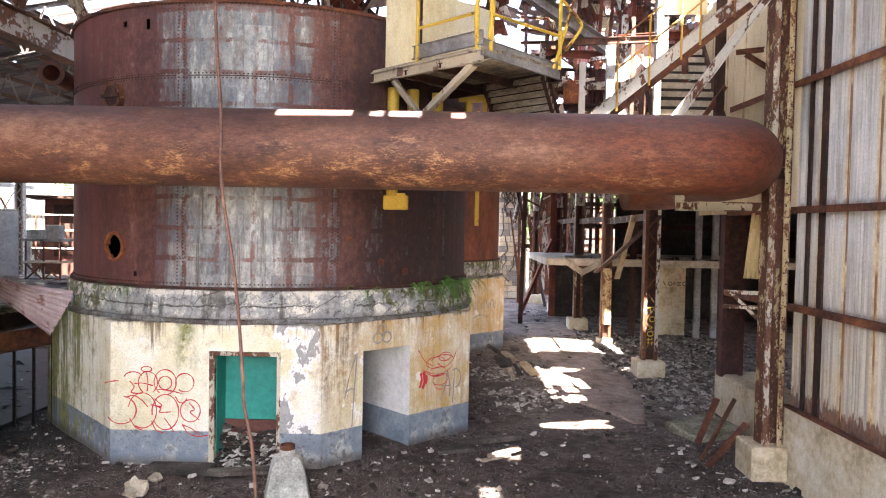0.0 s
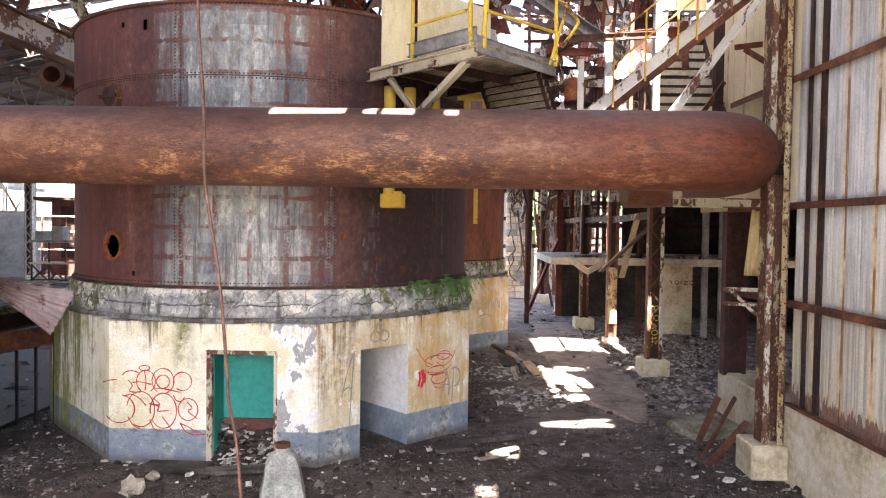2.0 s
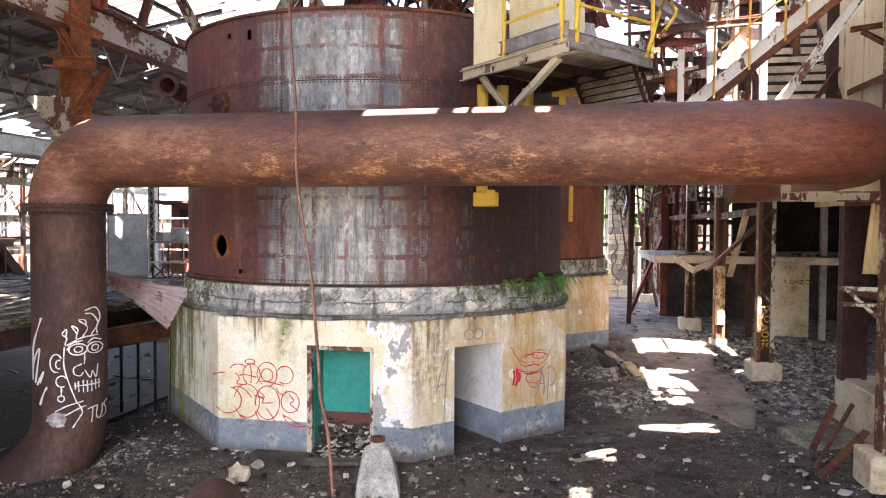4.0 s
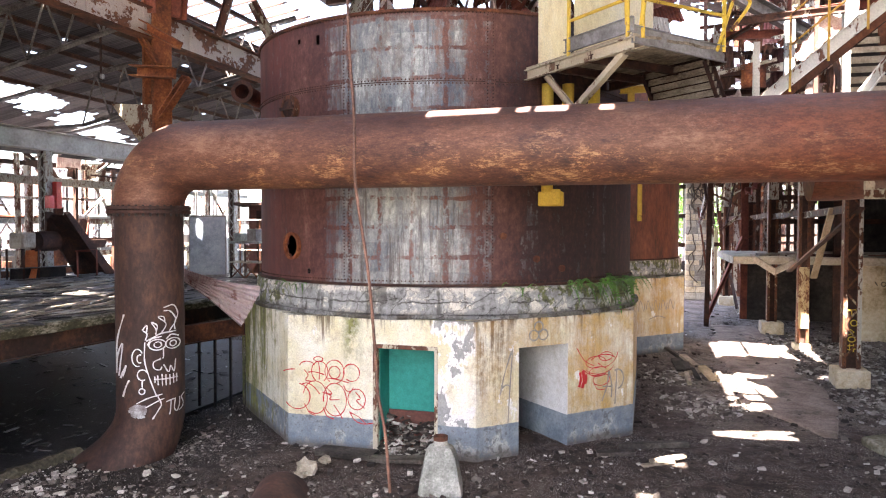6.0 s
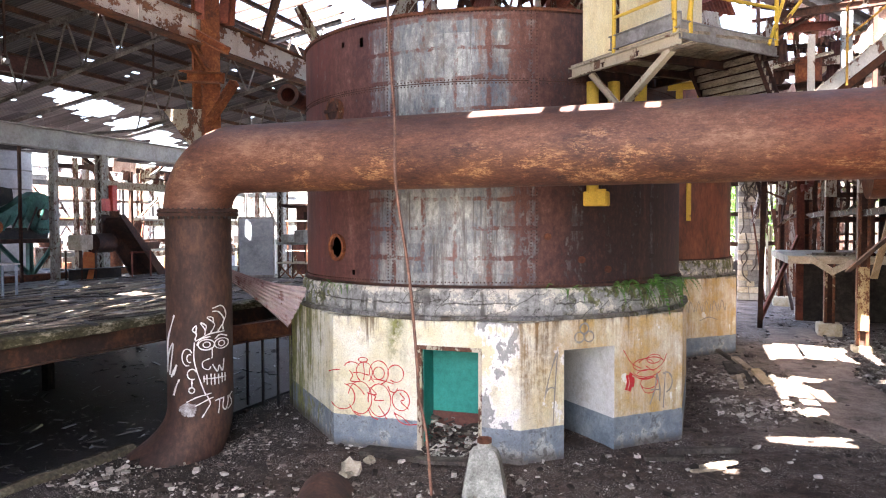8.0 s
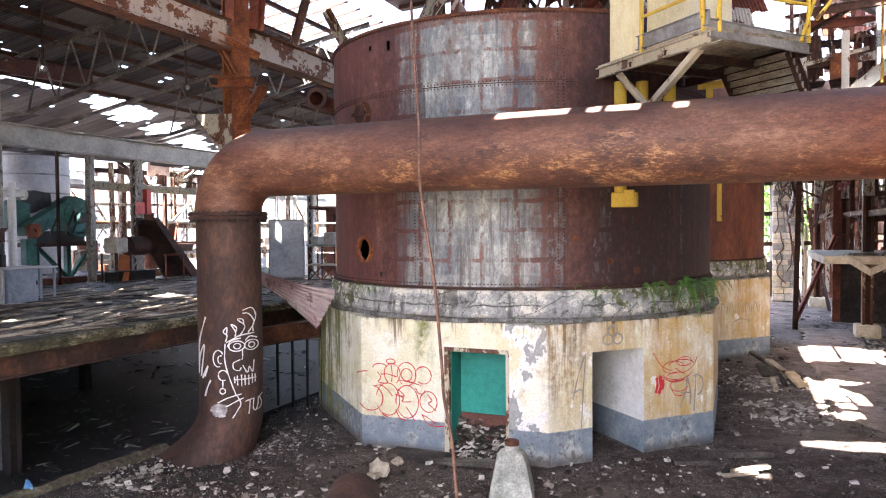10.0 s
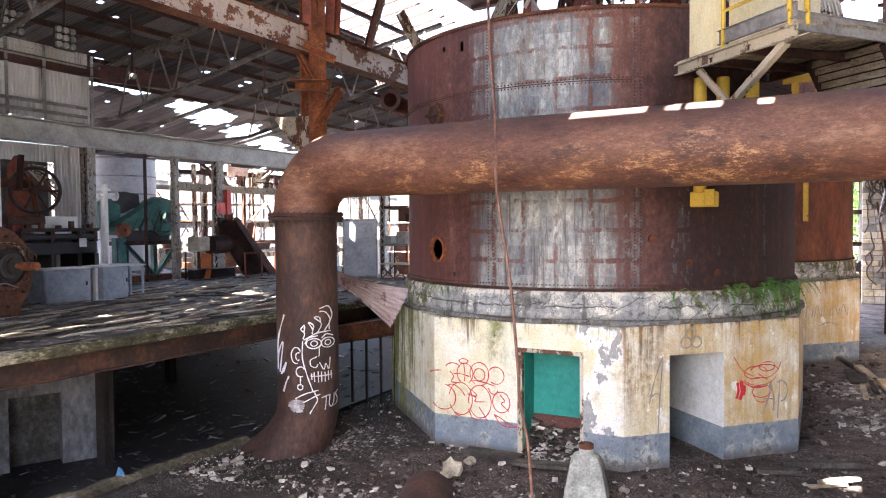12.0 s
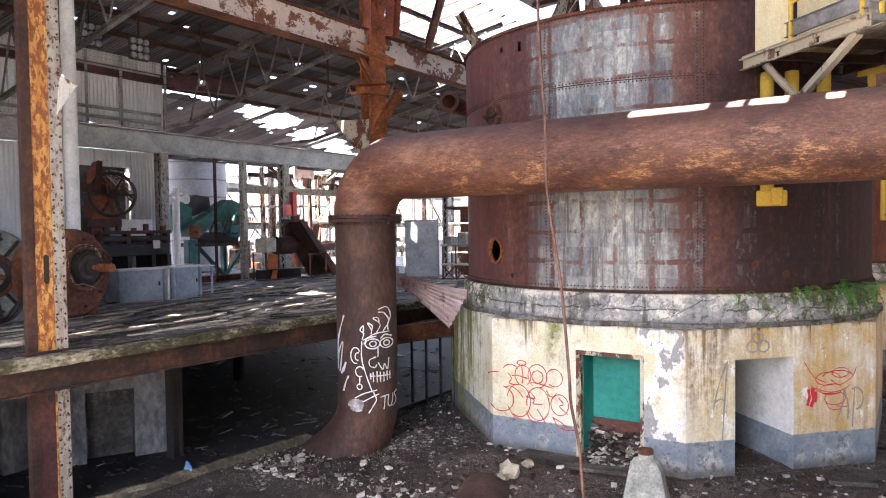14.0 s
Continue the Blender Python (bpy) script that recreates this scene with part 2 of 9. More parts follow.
def soil():
    m = Nodes("soil", 0.95)
    big, mid, fine = m.noise(0.30, 6, 0.6), m.noise(2.8, 10, 0.85), m.noise(26, 8, 0.85)
    col = m.ramp(m.op("ADD", m.op("MULTIPLY", mid, 0.7), m.op("MULTIPLY", fine, 0.3)), [(0.36, (0.008, 0.0055, 0.005)), (0.46, (0.030, 0.0195, 0.0165)), (0.53, (0.066, 0.046, 0.038)), (0.61, (0.20, 0.155, 0.128))])
    worn = m.op("MULTIPLY", m.step(big, 0.50, 0.60), m.step(mid, 0.36, 0.50))
    col = m.mix(m.op("MULTIPLY", worn, 0.55), col, (0.10, 0.076, 0.062))
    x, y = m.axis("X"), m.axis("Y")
    # Soil darkened in the colour towards the deck, in place of shade there.
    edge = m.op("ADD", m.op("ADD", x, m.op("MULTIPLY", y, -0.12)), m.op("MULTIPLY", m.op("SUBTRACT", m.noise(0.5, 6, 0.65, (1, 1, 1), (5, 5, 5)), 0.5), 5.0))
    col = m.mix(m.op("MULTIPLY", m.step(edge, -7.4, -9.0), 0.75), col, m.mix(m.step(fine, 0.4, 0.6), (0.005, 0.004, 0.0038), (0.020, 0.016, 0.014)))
    # Grey dust by the columns, its colour raised to make up missing ambient light.
    lit_dust = m.op("MULTIPLY", m.step(m.op("ADD", x, m.op("MULTIPLY", m.op("SUBTRACT", big, 0.5), 4.0)), 0.6, 2.6), m.step(m.op("ADD", y, m.op("MULTIPLY", m.op("SUBTRACT", mid, 0.5), 6.0)), 14.5, 18.5))
    col = m.mix(m.op("MULTIPLY", m.op("MULTIPLY", lit_dust, m.step(m.noise(1.1, 8, 0.75, (1, 1, 1), (2, 6, 3)), 0.40, 0.56)), 0.85), col, m.mix(m.step(fine, 0.4, 0.6), (0.11, 0.086, 0.073), (0.33, 0.275, 0.24)))
    speck = m.op("MULTIPLY", m.step(m.noise(48, 3, 0.6), 0.585, 0.62), m.step(m.noise(1.4, 5, 0.6, (1, 1, 1), (3, 8, 1)), 0.38, 0.56))
    col = m.mix(speck, col, (0.50, 0.47, 0.44))
    return m.done(col, m.op("ADD", mid, m.op("MULTIPLY", fine, 0.7)), 0.9, 0.06)


M["soil"] = soil()


def walk_concrete():
    m = Nodes("walk_concrete", 0.95)
    big, mid, fine = m.noise(0.55, 7, 0.65), m.noise(2.6, 8, 0.7, (1, 1, 1), (4, 1, 1)), m.noise(22, 5, 0.7)
    col = m.ramp(m.op("ADD", m.op("MULTIPLY", mid, 0.6), m.op("MULTIPLY", fine, 0.4)), [(0.38, (0.16, 0.12, 0.10)), (0.5, (0.28, 0.22, 0.185)), (0.6, (0.40, 0.33, 0.285))])
    dirt = m.step(m.op("ADD", m.op("MULTIPLY", big, 0.7), m.op("MULTIPLY", mid, 0.3)), 0.52, 0.58)
    col = m.mix(m.op("MULTIPLY", dirt, 0.9), col, m.mix(m.step(fine, 0.4, 0.6), (0.07, 0.054, 0.045), (0.19, 0.15, 0.125)))
    return m.done(col, m.op("ADD", fine, mid), 0.5, 0.03)


M["walk_concrete"] = walk_concrete()


def tank_steel(radius, seam_a, seam_b):
    """Riveted plate: bare rust all round, grey primer left on the plates between two seams, rust along the old stiffeners."""
    m = Nodes("tank_steel", 0.5, 0.0)
    x, y, z = m.axis("X"), m.axis("Y"), m.axis("Z")
    ang = m.op("ARCTAN2", y, x)
    streak = m.noise(1.0, 8, 0.65, (2.6, 2.6, 0.22))
    blot, fine = m.noise(1.1, 8, 0.68), m.noise(11, 7, 0.7, (1, 1, 0.7))
    rust = m.ramp(m.op("ADD", m.op("ADD", m.op("MULTIPLY", streak, 0.3), m.op("MULTIPLY", blot, 0.35)), m.op("MULTIPLY", fine, 0.35)),
                  [(0.37, (0.030, 0.013, 0.013)), (0.47, (0.088, 0.033, 0.030)), (0.56, (0.155, 0.066, 0.052)), (0.65, (0.27, 0.165, 0.13))])
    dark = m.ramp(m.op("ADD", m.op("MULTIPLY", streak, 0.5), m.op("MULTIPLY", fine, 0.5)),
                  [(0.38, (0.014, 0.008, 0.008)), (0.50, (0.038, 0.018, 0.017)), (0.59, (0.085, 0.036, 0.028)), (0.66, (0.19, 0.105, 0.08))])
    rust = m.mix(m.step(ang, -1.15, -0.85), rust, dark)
    red = m.mix(m.step(m.noise(2.0, 5, 0.6, (1.5, 1.5, 0.25)), 0.4, 0.6), (0.19, 0.058, 0.046), (0.10, 0.036, 0.034))
    rust = m.mix(m.op("MULTIPLY", m.step(m.op("ADD", ang, m.op("MULTIPLY", m.op("SUBTRACT", streak, 0.5), 0.9)), -1.95, -2.35), 0.7), rust, red)
    paint = m.ramp(m.noise(2.6, 10, 0.8, (1.4, 1.4, 0.5), (2, 4, 1)),
                   [(0.36, (0.065, 0.082, 0.105)), (0.46, (0.155, 0.175, 0.195)), (0.55, (0.26, 0.275, 0.27)), (0.62, (0.50, 0.51, 0.49))])
    field = m.op("ADD", m.op("FLOOR", m.op("ADD", m.op("DIVIDE", m.op("MULTIPLY", ang, radius), 0.65), 0.5)), m.op("MULTIPLY", m.op("FLOOR", m.op("ADD", m.op("DIVIDE", z, 0.57), 0.5)), 13.7))
    tone = m.op("FRACT", m.op("MULTIPLY", m.op("SINE", m.op("MULTIPLY", field, 12.99)), 437.5))
    paint = m.mix(m.op("MULTIPLY", m.step(tone, 0.45, 0.9), 0.40), paint, m.mix(m.step(fine, 0.40, 0.58), (0.20, 0.21, 0.20), (0.56, 0.57, 0.54)))
    paint = m.mix(m.op("MULTIPLY", m.step(tone, 0.40, 0.05), 0.38), paint, m.mix(m.step(fine, 0.42, 0.6), (0.055, 0.062, 0.085), (0.15, 0.16, 0.19)))
    drip = m.op("MULTIPLY", m.step(m.noise(1.0, 8, 0.7, (7, 7, 0.35), (1, 5, 5)), 0.55, 0.62), 0.7)
    paint = m.mix(drip, paint, (0.055, 0.04, 0.038))
    wear = m.op("MULTIPLY", m.op("SUBTRACT", m.op("ADD", m.op("MULTIPLY", streak, 0.6), m.op("MULTIPLY", fine, 0.4)), 0.5), 3.4)
    side = m.op("MULTIPLY", m.step(ang, seam_a - 0.14, seam_a + 0.06), m.step(ang, seam_b + 0.10, seam_b - 0.30))
    arc = m.op("MULTIPLY", ang, radius)
    wob = m.op("MULTIPLY", m.op("SUBTRACT", blot, 0.5), 0.35)
    vert = m.op("ABSOLUTE", m.op("SUBTRACT", m.op("FRACT", m.op("ADD", m.op("DIVIDE", arc, 0.65), wob)), 0.5))
    horz = m.op("ABSOLUTE", m.op("SUBTRACT", m.op("FRACT", m.op("ADD", m.op("DIVIDE", z, 0.57), wob)), 0.5))
    bars = m.op("MAXIMUM", m.step(vert, 0.40, 0.45), m.op("MULTIPLY", m.step(horz, 0.41, 0.45), 0.95))
    bars = m.op("MULTIPLY", bars, m.step(m.op("ADD", m.op("MULTIPLY", fine, 0.5), m.op("MULTIPLY", blot, 0.5)), 0.40, 0.52))
    keep = m.step(m.op("SUBTRACT", m.op("SUBTRACT", side, wear), m.op("MULTIPLY", bars, 0.55)), 0.22, 0.75)
    top = m.op("MULTIPLY", m.step(z, 5.08, 5.22), m.step(blot, 0.42, 0.5))
    keep = m.op("MULTIPLY", keep, m.op("SUBTRACT", 1.0, top))
    paint = m.mix(m.op("MULTIPLY", m.step(m.noise(4, 8, 0.7, (1, 1, 0.5), (7, 7, 7)), 0.50, 0.62), 0.55), paint, (0.12, 0.085, 0.07))
    col = m.mix(keep, rust, paint)
    rough = m.op("SUBTRACT", 0.66, m.op("MULTIPLY", keep, 0.28))
    return m.done(col, fine, 0.15, 0.01, rough)


def pipe_steel():
    m = Nodes("pipe_steel", 0.62)
    x, z = m.axis("X"), m.axis("Z")
    big, mid = m.noise(0.8, 7, 0.65, (0.6, 1, 1.2)), m.noise(4.2, 9, 0.78, (0.55, 1, 1.2))
    fine = m.noise(30, 8, 0.85, (0.42, 1, 1.4))
    grain = m.noise(9, 10, 0.86, (0.45, 1, 1.2), (5, 1, 2))
    patch = m.noise(1.1, 9, 0.72, (0.8, 1, 1.3), (4, 0, 3))
    col = m.ramp(m.op("ADD", m.op("MULTIPLY", big, 0.4), m.op("ADD", m.op("MULTIPLY", grain, 0.38), m.op("MULTIPLY", fine, 0.22))),
                 [(0.41, (0.026, 0.011, 0.011)), (0.47, (0.085, 0.032, 0.022)), (0.53, (0.155, 0.064, 0.038)), (0.60, (0.28, 0.15, 0.095))])
    red = m.mix(m.step(grain, 0.42, 0.58), (0.080, 0.018, 0.010), (0.20, 0.052, 0.022))
    col = m.mix(m.op("MULTIPLY", m.step(m.op("ADD", x, m.op("MULTIPLY", patch, 2.0)), 10.8, 12.2), 0.8), col, red)
    low = m.op("MULTIPLY", m.step(z, 5.78, 5.45), m.step(z, 5.04, 5.14))
    spots = m.step(m.op("ADD", m.op("MULTIPLY", fine, 0.4), m.op("ADD", m.op("MULTIPLY", mid, 0.3), m.op("MULTIPLY", grain, 0.3))), 0.52, 0.53)
    zone = m.op("MAXIMUM", m.op("MULTIPLY", low, m.step(patch, 0.47, 0.58)), m.op("MULTIPLY", m.step(patch, 0.63, 0.67), 0.5))
    flake = m.op("MULTIPLY", m.op("MULTIPLY", spots, zone), m.step(x, 12.6, 11.4))
    stain = m.op("MULTIPLY", m.op("MULTIPLY", m.step(z, 5.65, 5.3), m.step(patch, 0.48, 0.58)), m.op("MULTIPLY", m.step(mid, 0.38, 0.58), 0.6))
    col = m.mix(stain, col, (0.22, 0.085, 0.035))
    col = m.mix(flake, col, m.mix(m.step(mid, 0.42, 0.58), (0.32, 0.115, 0.038), (0.50, 0.28, 0.13)))
    pale = m.op("MULTIPLY", m.step(m.op("ADD", m.op("MULTIPLY", fine, 0.7), m.op("MULTIPLY", patch, 0.3)), 0.56, 0.60), 0.35)
    col = m.mix(pale, col, (0.24, 0.17, 0.14))
    top = m.op("MULTIPLY", m.step(z, 5.85, 6.2), m.step(mid, 0.3, 0.6))
    col = m.mix(m.op("MULTIPLY", top, 0.7), col, (0.085, 0.06, 0.062))
    return m.done(col, m.op("ADD", fine, m.op("MULTIPLY", flake, 0.6)), 0.25, 0.008)


def plaster():
    """Lime-washed plaster: cream above a blue-grey dado, peeled to grey, with moss, rust-brown and black runs."""
    m = Nodes("plaster", 0.92)
    x, z = m.axis("X"), m.axis("Z")
    big, mid, fine = m.noise(0.8, 7, 0.62), m.noise(2.4, 8, 0.68, (1, 1, 0.8), (2, 3, 5)), m.noise(9, 7, 0.7)
    run = m.noise(1.0, 8, 0.68, (3.4, 3.4, 0.30))
    thin = m.noise(1.0, 6, 0.65, (11, 11, 0.5), (3, 3, 3))
    cream = m.mix(m.step(big, 0.40, 0.58), (0.74, 0.69, 0.47), (0.86, 0.85, 0.74))
    cream = m.mix(m.op("MULTIPLY", m.step(mid, 0.54, 0.64), 0.5), cream, (0.55, 0.47, 0.32))
    side = m.op("MULTIPLY", m.step(x, -1.95, -2.5), m.step(run, 0.48, 0.56))
    cream = m.mix(m.op("MULTIPLY", side, 0.25), cream, (0.50, 0.44, 0.22))
    ochre = m.op("MULTIPLY", m.step(x, 1.75, 2.9), m.step(m.op("ADD", m.op("MULTIPLY", run, 0.5), m.op("MULTIPLY", mid, 0.5)), 0.38, 0.56))
    cream = m.mix(m.op("MULTIPLY", ochre, 0.95), cream, m.mix(m.step(mid, 0.4, 0.6), (0.36, 0.17, 0.035), (0.60, 0.40, 0.15)))
    zone = m.op("MULTIPLY", m.step(x, 0.95, 1.2), m.step(x, 1.97, 1.90))
    peel = m.op("ADD", m.noise(1.9, 8, 0.62, (1, 1, 0.75), (1, 6, 2)), m.op("SUBTRACT", m.op("MULTIPLY", zone, 0.15), 0.05))
    cream = m.mix(m.step(peel, 0.585, 0.592), cream, (0.86, 0.85, 0.82))
    cream = m.mix(m.step(peel, 0.645, 0.652), cream, m.mix(m.step(fine, 0.4, 0.6), (0.30, 0.31, 0.31), (0.40, 0.40, 0.39)))
    edge = m.op("ADD", 0.64, m.op("MULTIPLY", m.op("SUBTRACT", fine, 0.5), 0.06))
    blue = m.mix(m.step(mid, 0.38, 0.62), (0.17, 0.215, 0.265), (0.30, 0.35, 0.39))
    pale = m.op("MULTIPLY", m.step(m.op("ADD", mid, m.op("MULTIPLY", z, -0.28)), 0.44, 0.50), 0.8)
    blue = m.mix(pale, blue, (0.50, 0.52, 0.50))
    blue = m.mix(m.op("MULTIPLY", m.step(m.op("ADD", m.op("MULTIPLY", fine, 0.5), m.op("MULTIPLY", mid, 0.5)), 0.53, 0.57), 0.7), blue, (0.10, 0.12, 0.14))
    col = m.mix(m.step(m.op("SUBTRACT", z, edge), -0.008, 0.008), blue, cream)
    dirt = m.op("ADD", m.op("MULTIPLY", run, 0.55), m.op("MULTIPLY", thin, 0.45))
    black = m.op("MULTIPLY", m.step(m.op("ADD", m.op("SUBTRACT", dirt, m.op("MULTIPLY", m.step(x, -1.8, -2.2), 0.10)), m.op("MULTIPLY", m.step(z, 1.7, 2.62), 0.16)), 0.66, 0.74), m.step(z, 0.9, 1.6))
    col = m.mix(m.op("MULTIPLY", black, 0.85), col, (0.13, 0.085, 0.05))
    band = m.op("MULTIPLY", m.step(m.op("ABSOLUTE", m.op("SUBTRACT", x, 2.16)), 0.42, 0.16), m.step(m.op("ADD", m.op("MULTIPLY", run, 0.4), m.op("ADD", m.op("MULTIPLY", thin, 0.35), m.op("MULTIPLY", fine, 0.25))), 0.45, 0.54))
    col = m.mix(m.op("MULTIPLY", m.op("MULTIPLY", band, m.step(z, 0.65, 1.5)), 0.85), col, m.mix(m.step(mid, 0.4, 0.6), (0.16, 0.085, 0.035), (0.36, 0.21, 0.08)))
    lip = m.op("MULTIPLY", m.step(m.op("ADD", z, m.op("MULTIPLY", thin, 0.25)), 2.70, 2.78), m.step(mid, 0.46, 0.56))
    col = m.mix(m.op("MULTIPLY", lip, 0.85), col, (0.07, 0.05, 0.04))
    patch = m.op("MULTIPLY", m.step(m.op("ABSOLUTE", m.op("ADD", x, 0.55)), 0.26, 0.05), m.op("MULTIPLY", m.step(z, 1.3, 1.9), m.step(mid, 0.40, 0.54)))
    wet = m.op("ADD", m.op("MULTIPLY", run, 0.6), m.op("ADD", m.op("MULTIPLY", mid, 0.25), m.op("MULTIPLY", fine, 0.15)))
    reach = m.op("ADD", m.op("MULTIPLY", m.step(x, -1.9, -4.2), 0.16), m.op("MULTIPLY", m.step(z, 0.6, 2.6), 0.035))
    green = m.op("MULTIPLY", m.step(m.op("ADD", wet, reach), 0.585, 0.66), m.step(x, -1.7, -2.3))
    green = m.op("MAXIMUM", m.op("MULTIPLY", patch, 0.95), m.op("MULTIPLY", green, 0.92))
    col = m.mix(green, col, m.mix(m.step(m.op("ADD", m.op("MULTIPLY", mid, 0.5), m.op("MULTIPLY", fine, 0.5)), 0.40, 0.58), (0.045, 0.050, 0.012), (0.28, 0.30, 0.085)))
    splash = m.op("MULTIPLY", m.step(m.op("SUBTRACT", z, m.op("MULTIPLY", mid, 0.45)), 0.0, -0.16), 0.75)
    col = m.mix(splash, col, (0.07, 0.055, 0.045))
    grime = m.op("MULTIPLY", m.step(m.op("ADD", m.op("MULTIPLY", fine, 0.6), m.op("MULTIPLY", mid, 0.4)), 0.55, 0.63), 0.4)
    col = m.mix(grime, col, m.mix(0.6, col, (0.16, 0.12, 0.08)))
    col = m.mix(m.op("MULTIPLY", m.step(m.noise(30, 4, 0.7), 0.56, 0.66), 0.3), col, (0.20, 0.16, 0.11))
    return m.done(col, m.op("ADD", fine, m.op("MULTIPLY", m.step(peel, 0.585, 0.592), -0.6)), 0.4)


def ring_concrete():
    m = Nodes("ring_concrete", 0.95)
    x, z = m.axis("X"), m.axis("Z")
    big, fine = m.noise(1.7, 10, 0.74), m.noise(10, 9, 0.8)
    col = m.ramp(m.op("ADD", m.op("MULTIPLY", big, 0.7), m.op("MULTIPLY", fine, 0.3)),
                 [(0.36, (0.05, 0.048, 0.043)), (0.41, (0.22, 0.225, 0.22)), (0.48, (0.36, 0.37, 0.37)), (0.521, (0.42, 0.43, 0.42)), (0.527, (0.68, 0.66, 0.58)), (0.64, (0.82, 0.80, 0.74))])
    rim = m.op("MULTIPLY", m.step(m.op("ADD", z, m.op("MULTIPLY", m.op("SUBTRACT", fine, 0.5), 0.12)), 3.10, 3.15), m.step(big, 0.40, 0.50))
    col = m.mix(m.op("MULTIPLY", rim, 0.8), col, (0.72, 0.69, 0.60))
    soot = m.op("MULTIPLY", m.step(m.noise(1.0, 7, 0.65, (2.2, 2.2, 0.7), (8, 2, 4)), 0.56, 0.62), 0.75)
    col = m.mix(soot, col, (0.055, 0.052, 0.046))
    ends = m.op("MAXIMUM", m.step(x, -2.0, -3.4), m.op("MULTIPLY", m.step(x, 2.2, 3.8), 0.6))
    moss = m.step(m.op("ADD", m.noise(3.4, 8, 0.7, (1, 1, 1), (4, 4, 4)), m.op("ADD", m.op("MULTIPLY", ends, 0.10), m.op("MULTIPLY", m.step(z, 2.7, 3.2), 0.05))), 0.575, 0.62)
    col = m.mix(m.op("MULTIPLY", m.op("MULTIPLY", moss, m.step(ends, 0.0, 0.3)), 0.9), col, m.mix(m.step(fine, 0.4, 0.6), (0.03, 0.035, 0.010), (0.19, 0.21, 0.06)))
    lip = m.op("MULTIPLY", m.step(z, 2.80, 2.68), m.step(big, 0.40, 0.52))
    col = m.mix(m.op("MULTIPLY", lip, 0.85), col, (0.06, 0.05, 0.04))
    crack = m.tree.nodes.new("ShaderNodeTexVoronoi")
    crack.feature = "DISTANCE_TO_EDGE"
    crack.inputs["Scale"].default_value = 3.0
    warp = m.tree.nodes.new("ShaderNodeVectorMath")
    warp.operation = "ADD"
    m.link(m.coord, warp.inputs[0])
    m.link(big, warp.inputs[1])
    m.link(warp.outputs[0], crack.inputs["Vector"])
    line = m.op("MULTIPLY", m.step(crack.outputs["Distance"], 0.026, 0.010), m.step(fine, 0.34, 0.46))
    seam = m.op("ABSOLUTE", m.op("SUBTRACT", z, m.op("ADD", 2.93, m.op("MULTIPLY", m.op("SUBTRACT", big, 0.5), 0.35))))
    line = m.op("MAXIMUM", line, m.op("MULTIPLY", m.step(seam, 0.022, 0.006), m.step(m.noise(1.2, 4, 0.6, (1, 1, 1), (6, 6, 1)), 0.44, 0.52)))
    col = m.mix(m.op("MULTIPLY", line, 0.85), col, (0.04, 0.036, 0.03))
    return m.done(col, m.op("SUBTRACT", fine, line), 0.5)


SEAM_A, SEAM_B = radians(-99.5), radians(-63.3)
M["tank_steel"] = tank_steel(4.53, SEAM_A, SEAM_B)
M["pipe_steel"] = pipe_steel()
M["plaster"] = plaster()
M["ring_concrete"] = ring_concrete()


def island_stone(name, tones, rough=0.95):
    m = Nodes(name, rough)
    isl = m.tree.nodes.new("ShaderNodeNewGeometry").outputs["Random Per Island"]
    col = m.ramp(isl, tones)
    fine = m.noise(9, 5, 0.65)
    col = m.mix(m.step(fine, 0.35, 0.65), m.mix(0.45, col, (0.03, 0.025, 0.02)), col)
    return m.done(col, fine, 0.4)


M["pale_plaster"] = mottled("pale_plaster", (0.55, 0.54, 0.50), (0.72, 0.73, 0.73), (0.82, 0.82, 0.82), 1.1, 0.9)
M["blue_dado"] = mottled("blue_dado", (0.13, 0.165, 0.20), (0.20, 0.25, 0.30), (0.30, 0.35, 0.39), 1.4, 0.9)
M["leg_steel"] = mottled("leg_steel", (0.022, 0.013, 0.012), (0.052, 0.026, 0.020), (0.115, 0.055, 0.034), 1.6, 0.75, stretch=(1, 1, 0.5))
M["rust_patchy"] = peeling("rust_patchy", (0.55, 0.45, 0.30), (0.40, 0.30, 0.18), (0.20, 0.07, 0.03), (0.06, 0.026, 0.016), 0.72)
M["grey_spotted"] = peeling("grey_spotted", (0.40, 0.39, 0.36), (0.28, 0.25, 0.21), (0.16, 0.07, 0.035), (0.06, 0.026, 0.018), 0.36, 13.0, (1, 1, 0.7))
M["ochre_spotted"] = peeling("ochre_spotted", (0.50, 0.42, 0.25), (0.38, 0.27, 0.12), (0.20, 0.08, 0.03), (0.07, 0.03, 0.02), 0.42, 7.0, (1, 1, 0.6))
M["blue_grey"] = peeling("blue_grey", (0.30, 0.335, 0.36), (0.24, 0.26, 0.275), (0.16, 0.07, 0.035), (0.06, 0.026, 0.018), 0.30, 5.0, (1, 1, 0.6))
M["white_spotted"] = peeling("white_spotted", (0.54, 0.50, 0.41), (0.42, 0.37, 0.28), (0.20, 0.08, 0.04), (0.07, 0.03, 0.02), 0.52, 4.0, (1, 1, 0.5))
M["tank_rust"] = mottled("tank_rust", (0.05, 0.018, 0.013), (0.15, 0.046, 0.024), (0.27, 0.095, 0.042), 1.2, 0.6, stretch=(1, 1, 0.4))
M["edge_rust"] = mottled("edge_rust", (0.012, 0.008, 0.007), (0.032, 0.015, 0.011), (0.10, 0.040, 0.020), 1.3)
M["edge_moss"] = mottled("edge_moss", (0.016, 0.016, 0.008), (0.062, 0.058, 0.030), (0.42, 0.385, 0.29), 2.2, 0.95, stretch=(1, 0.5, 1))
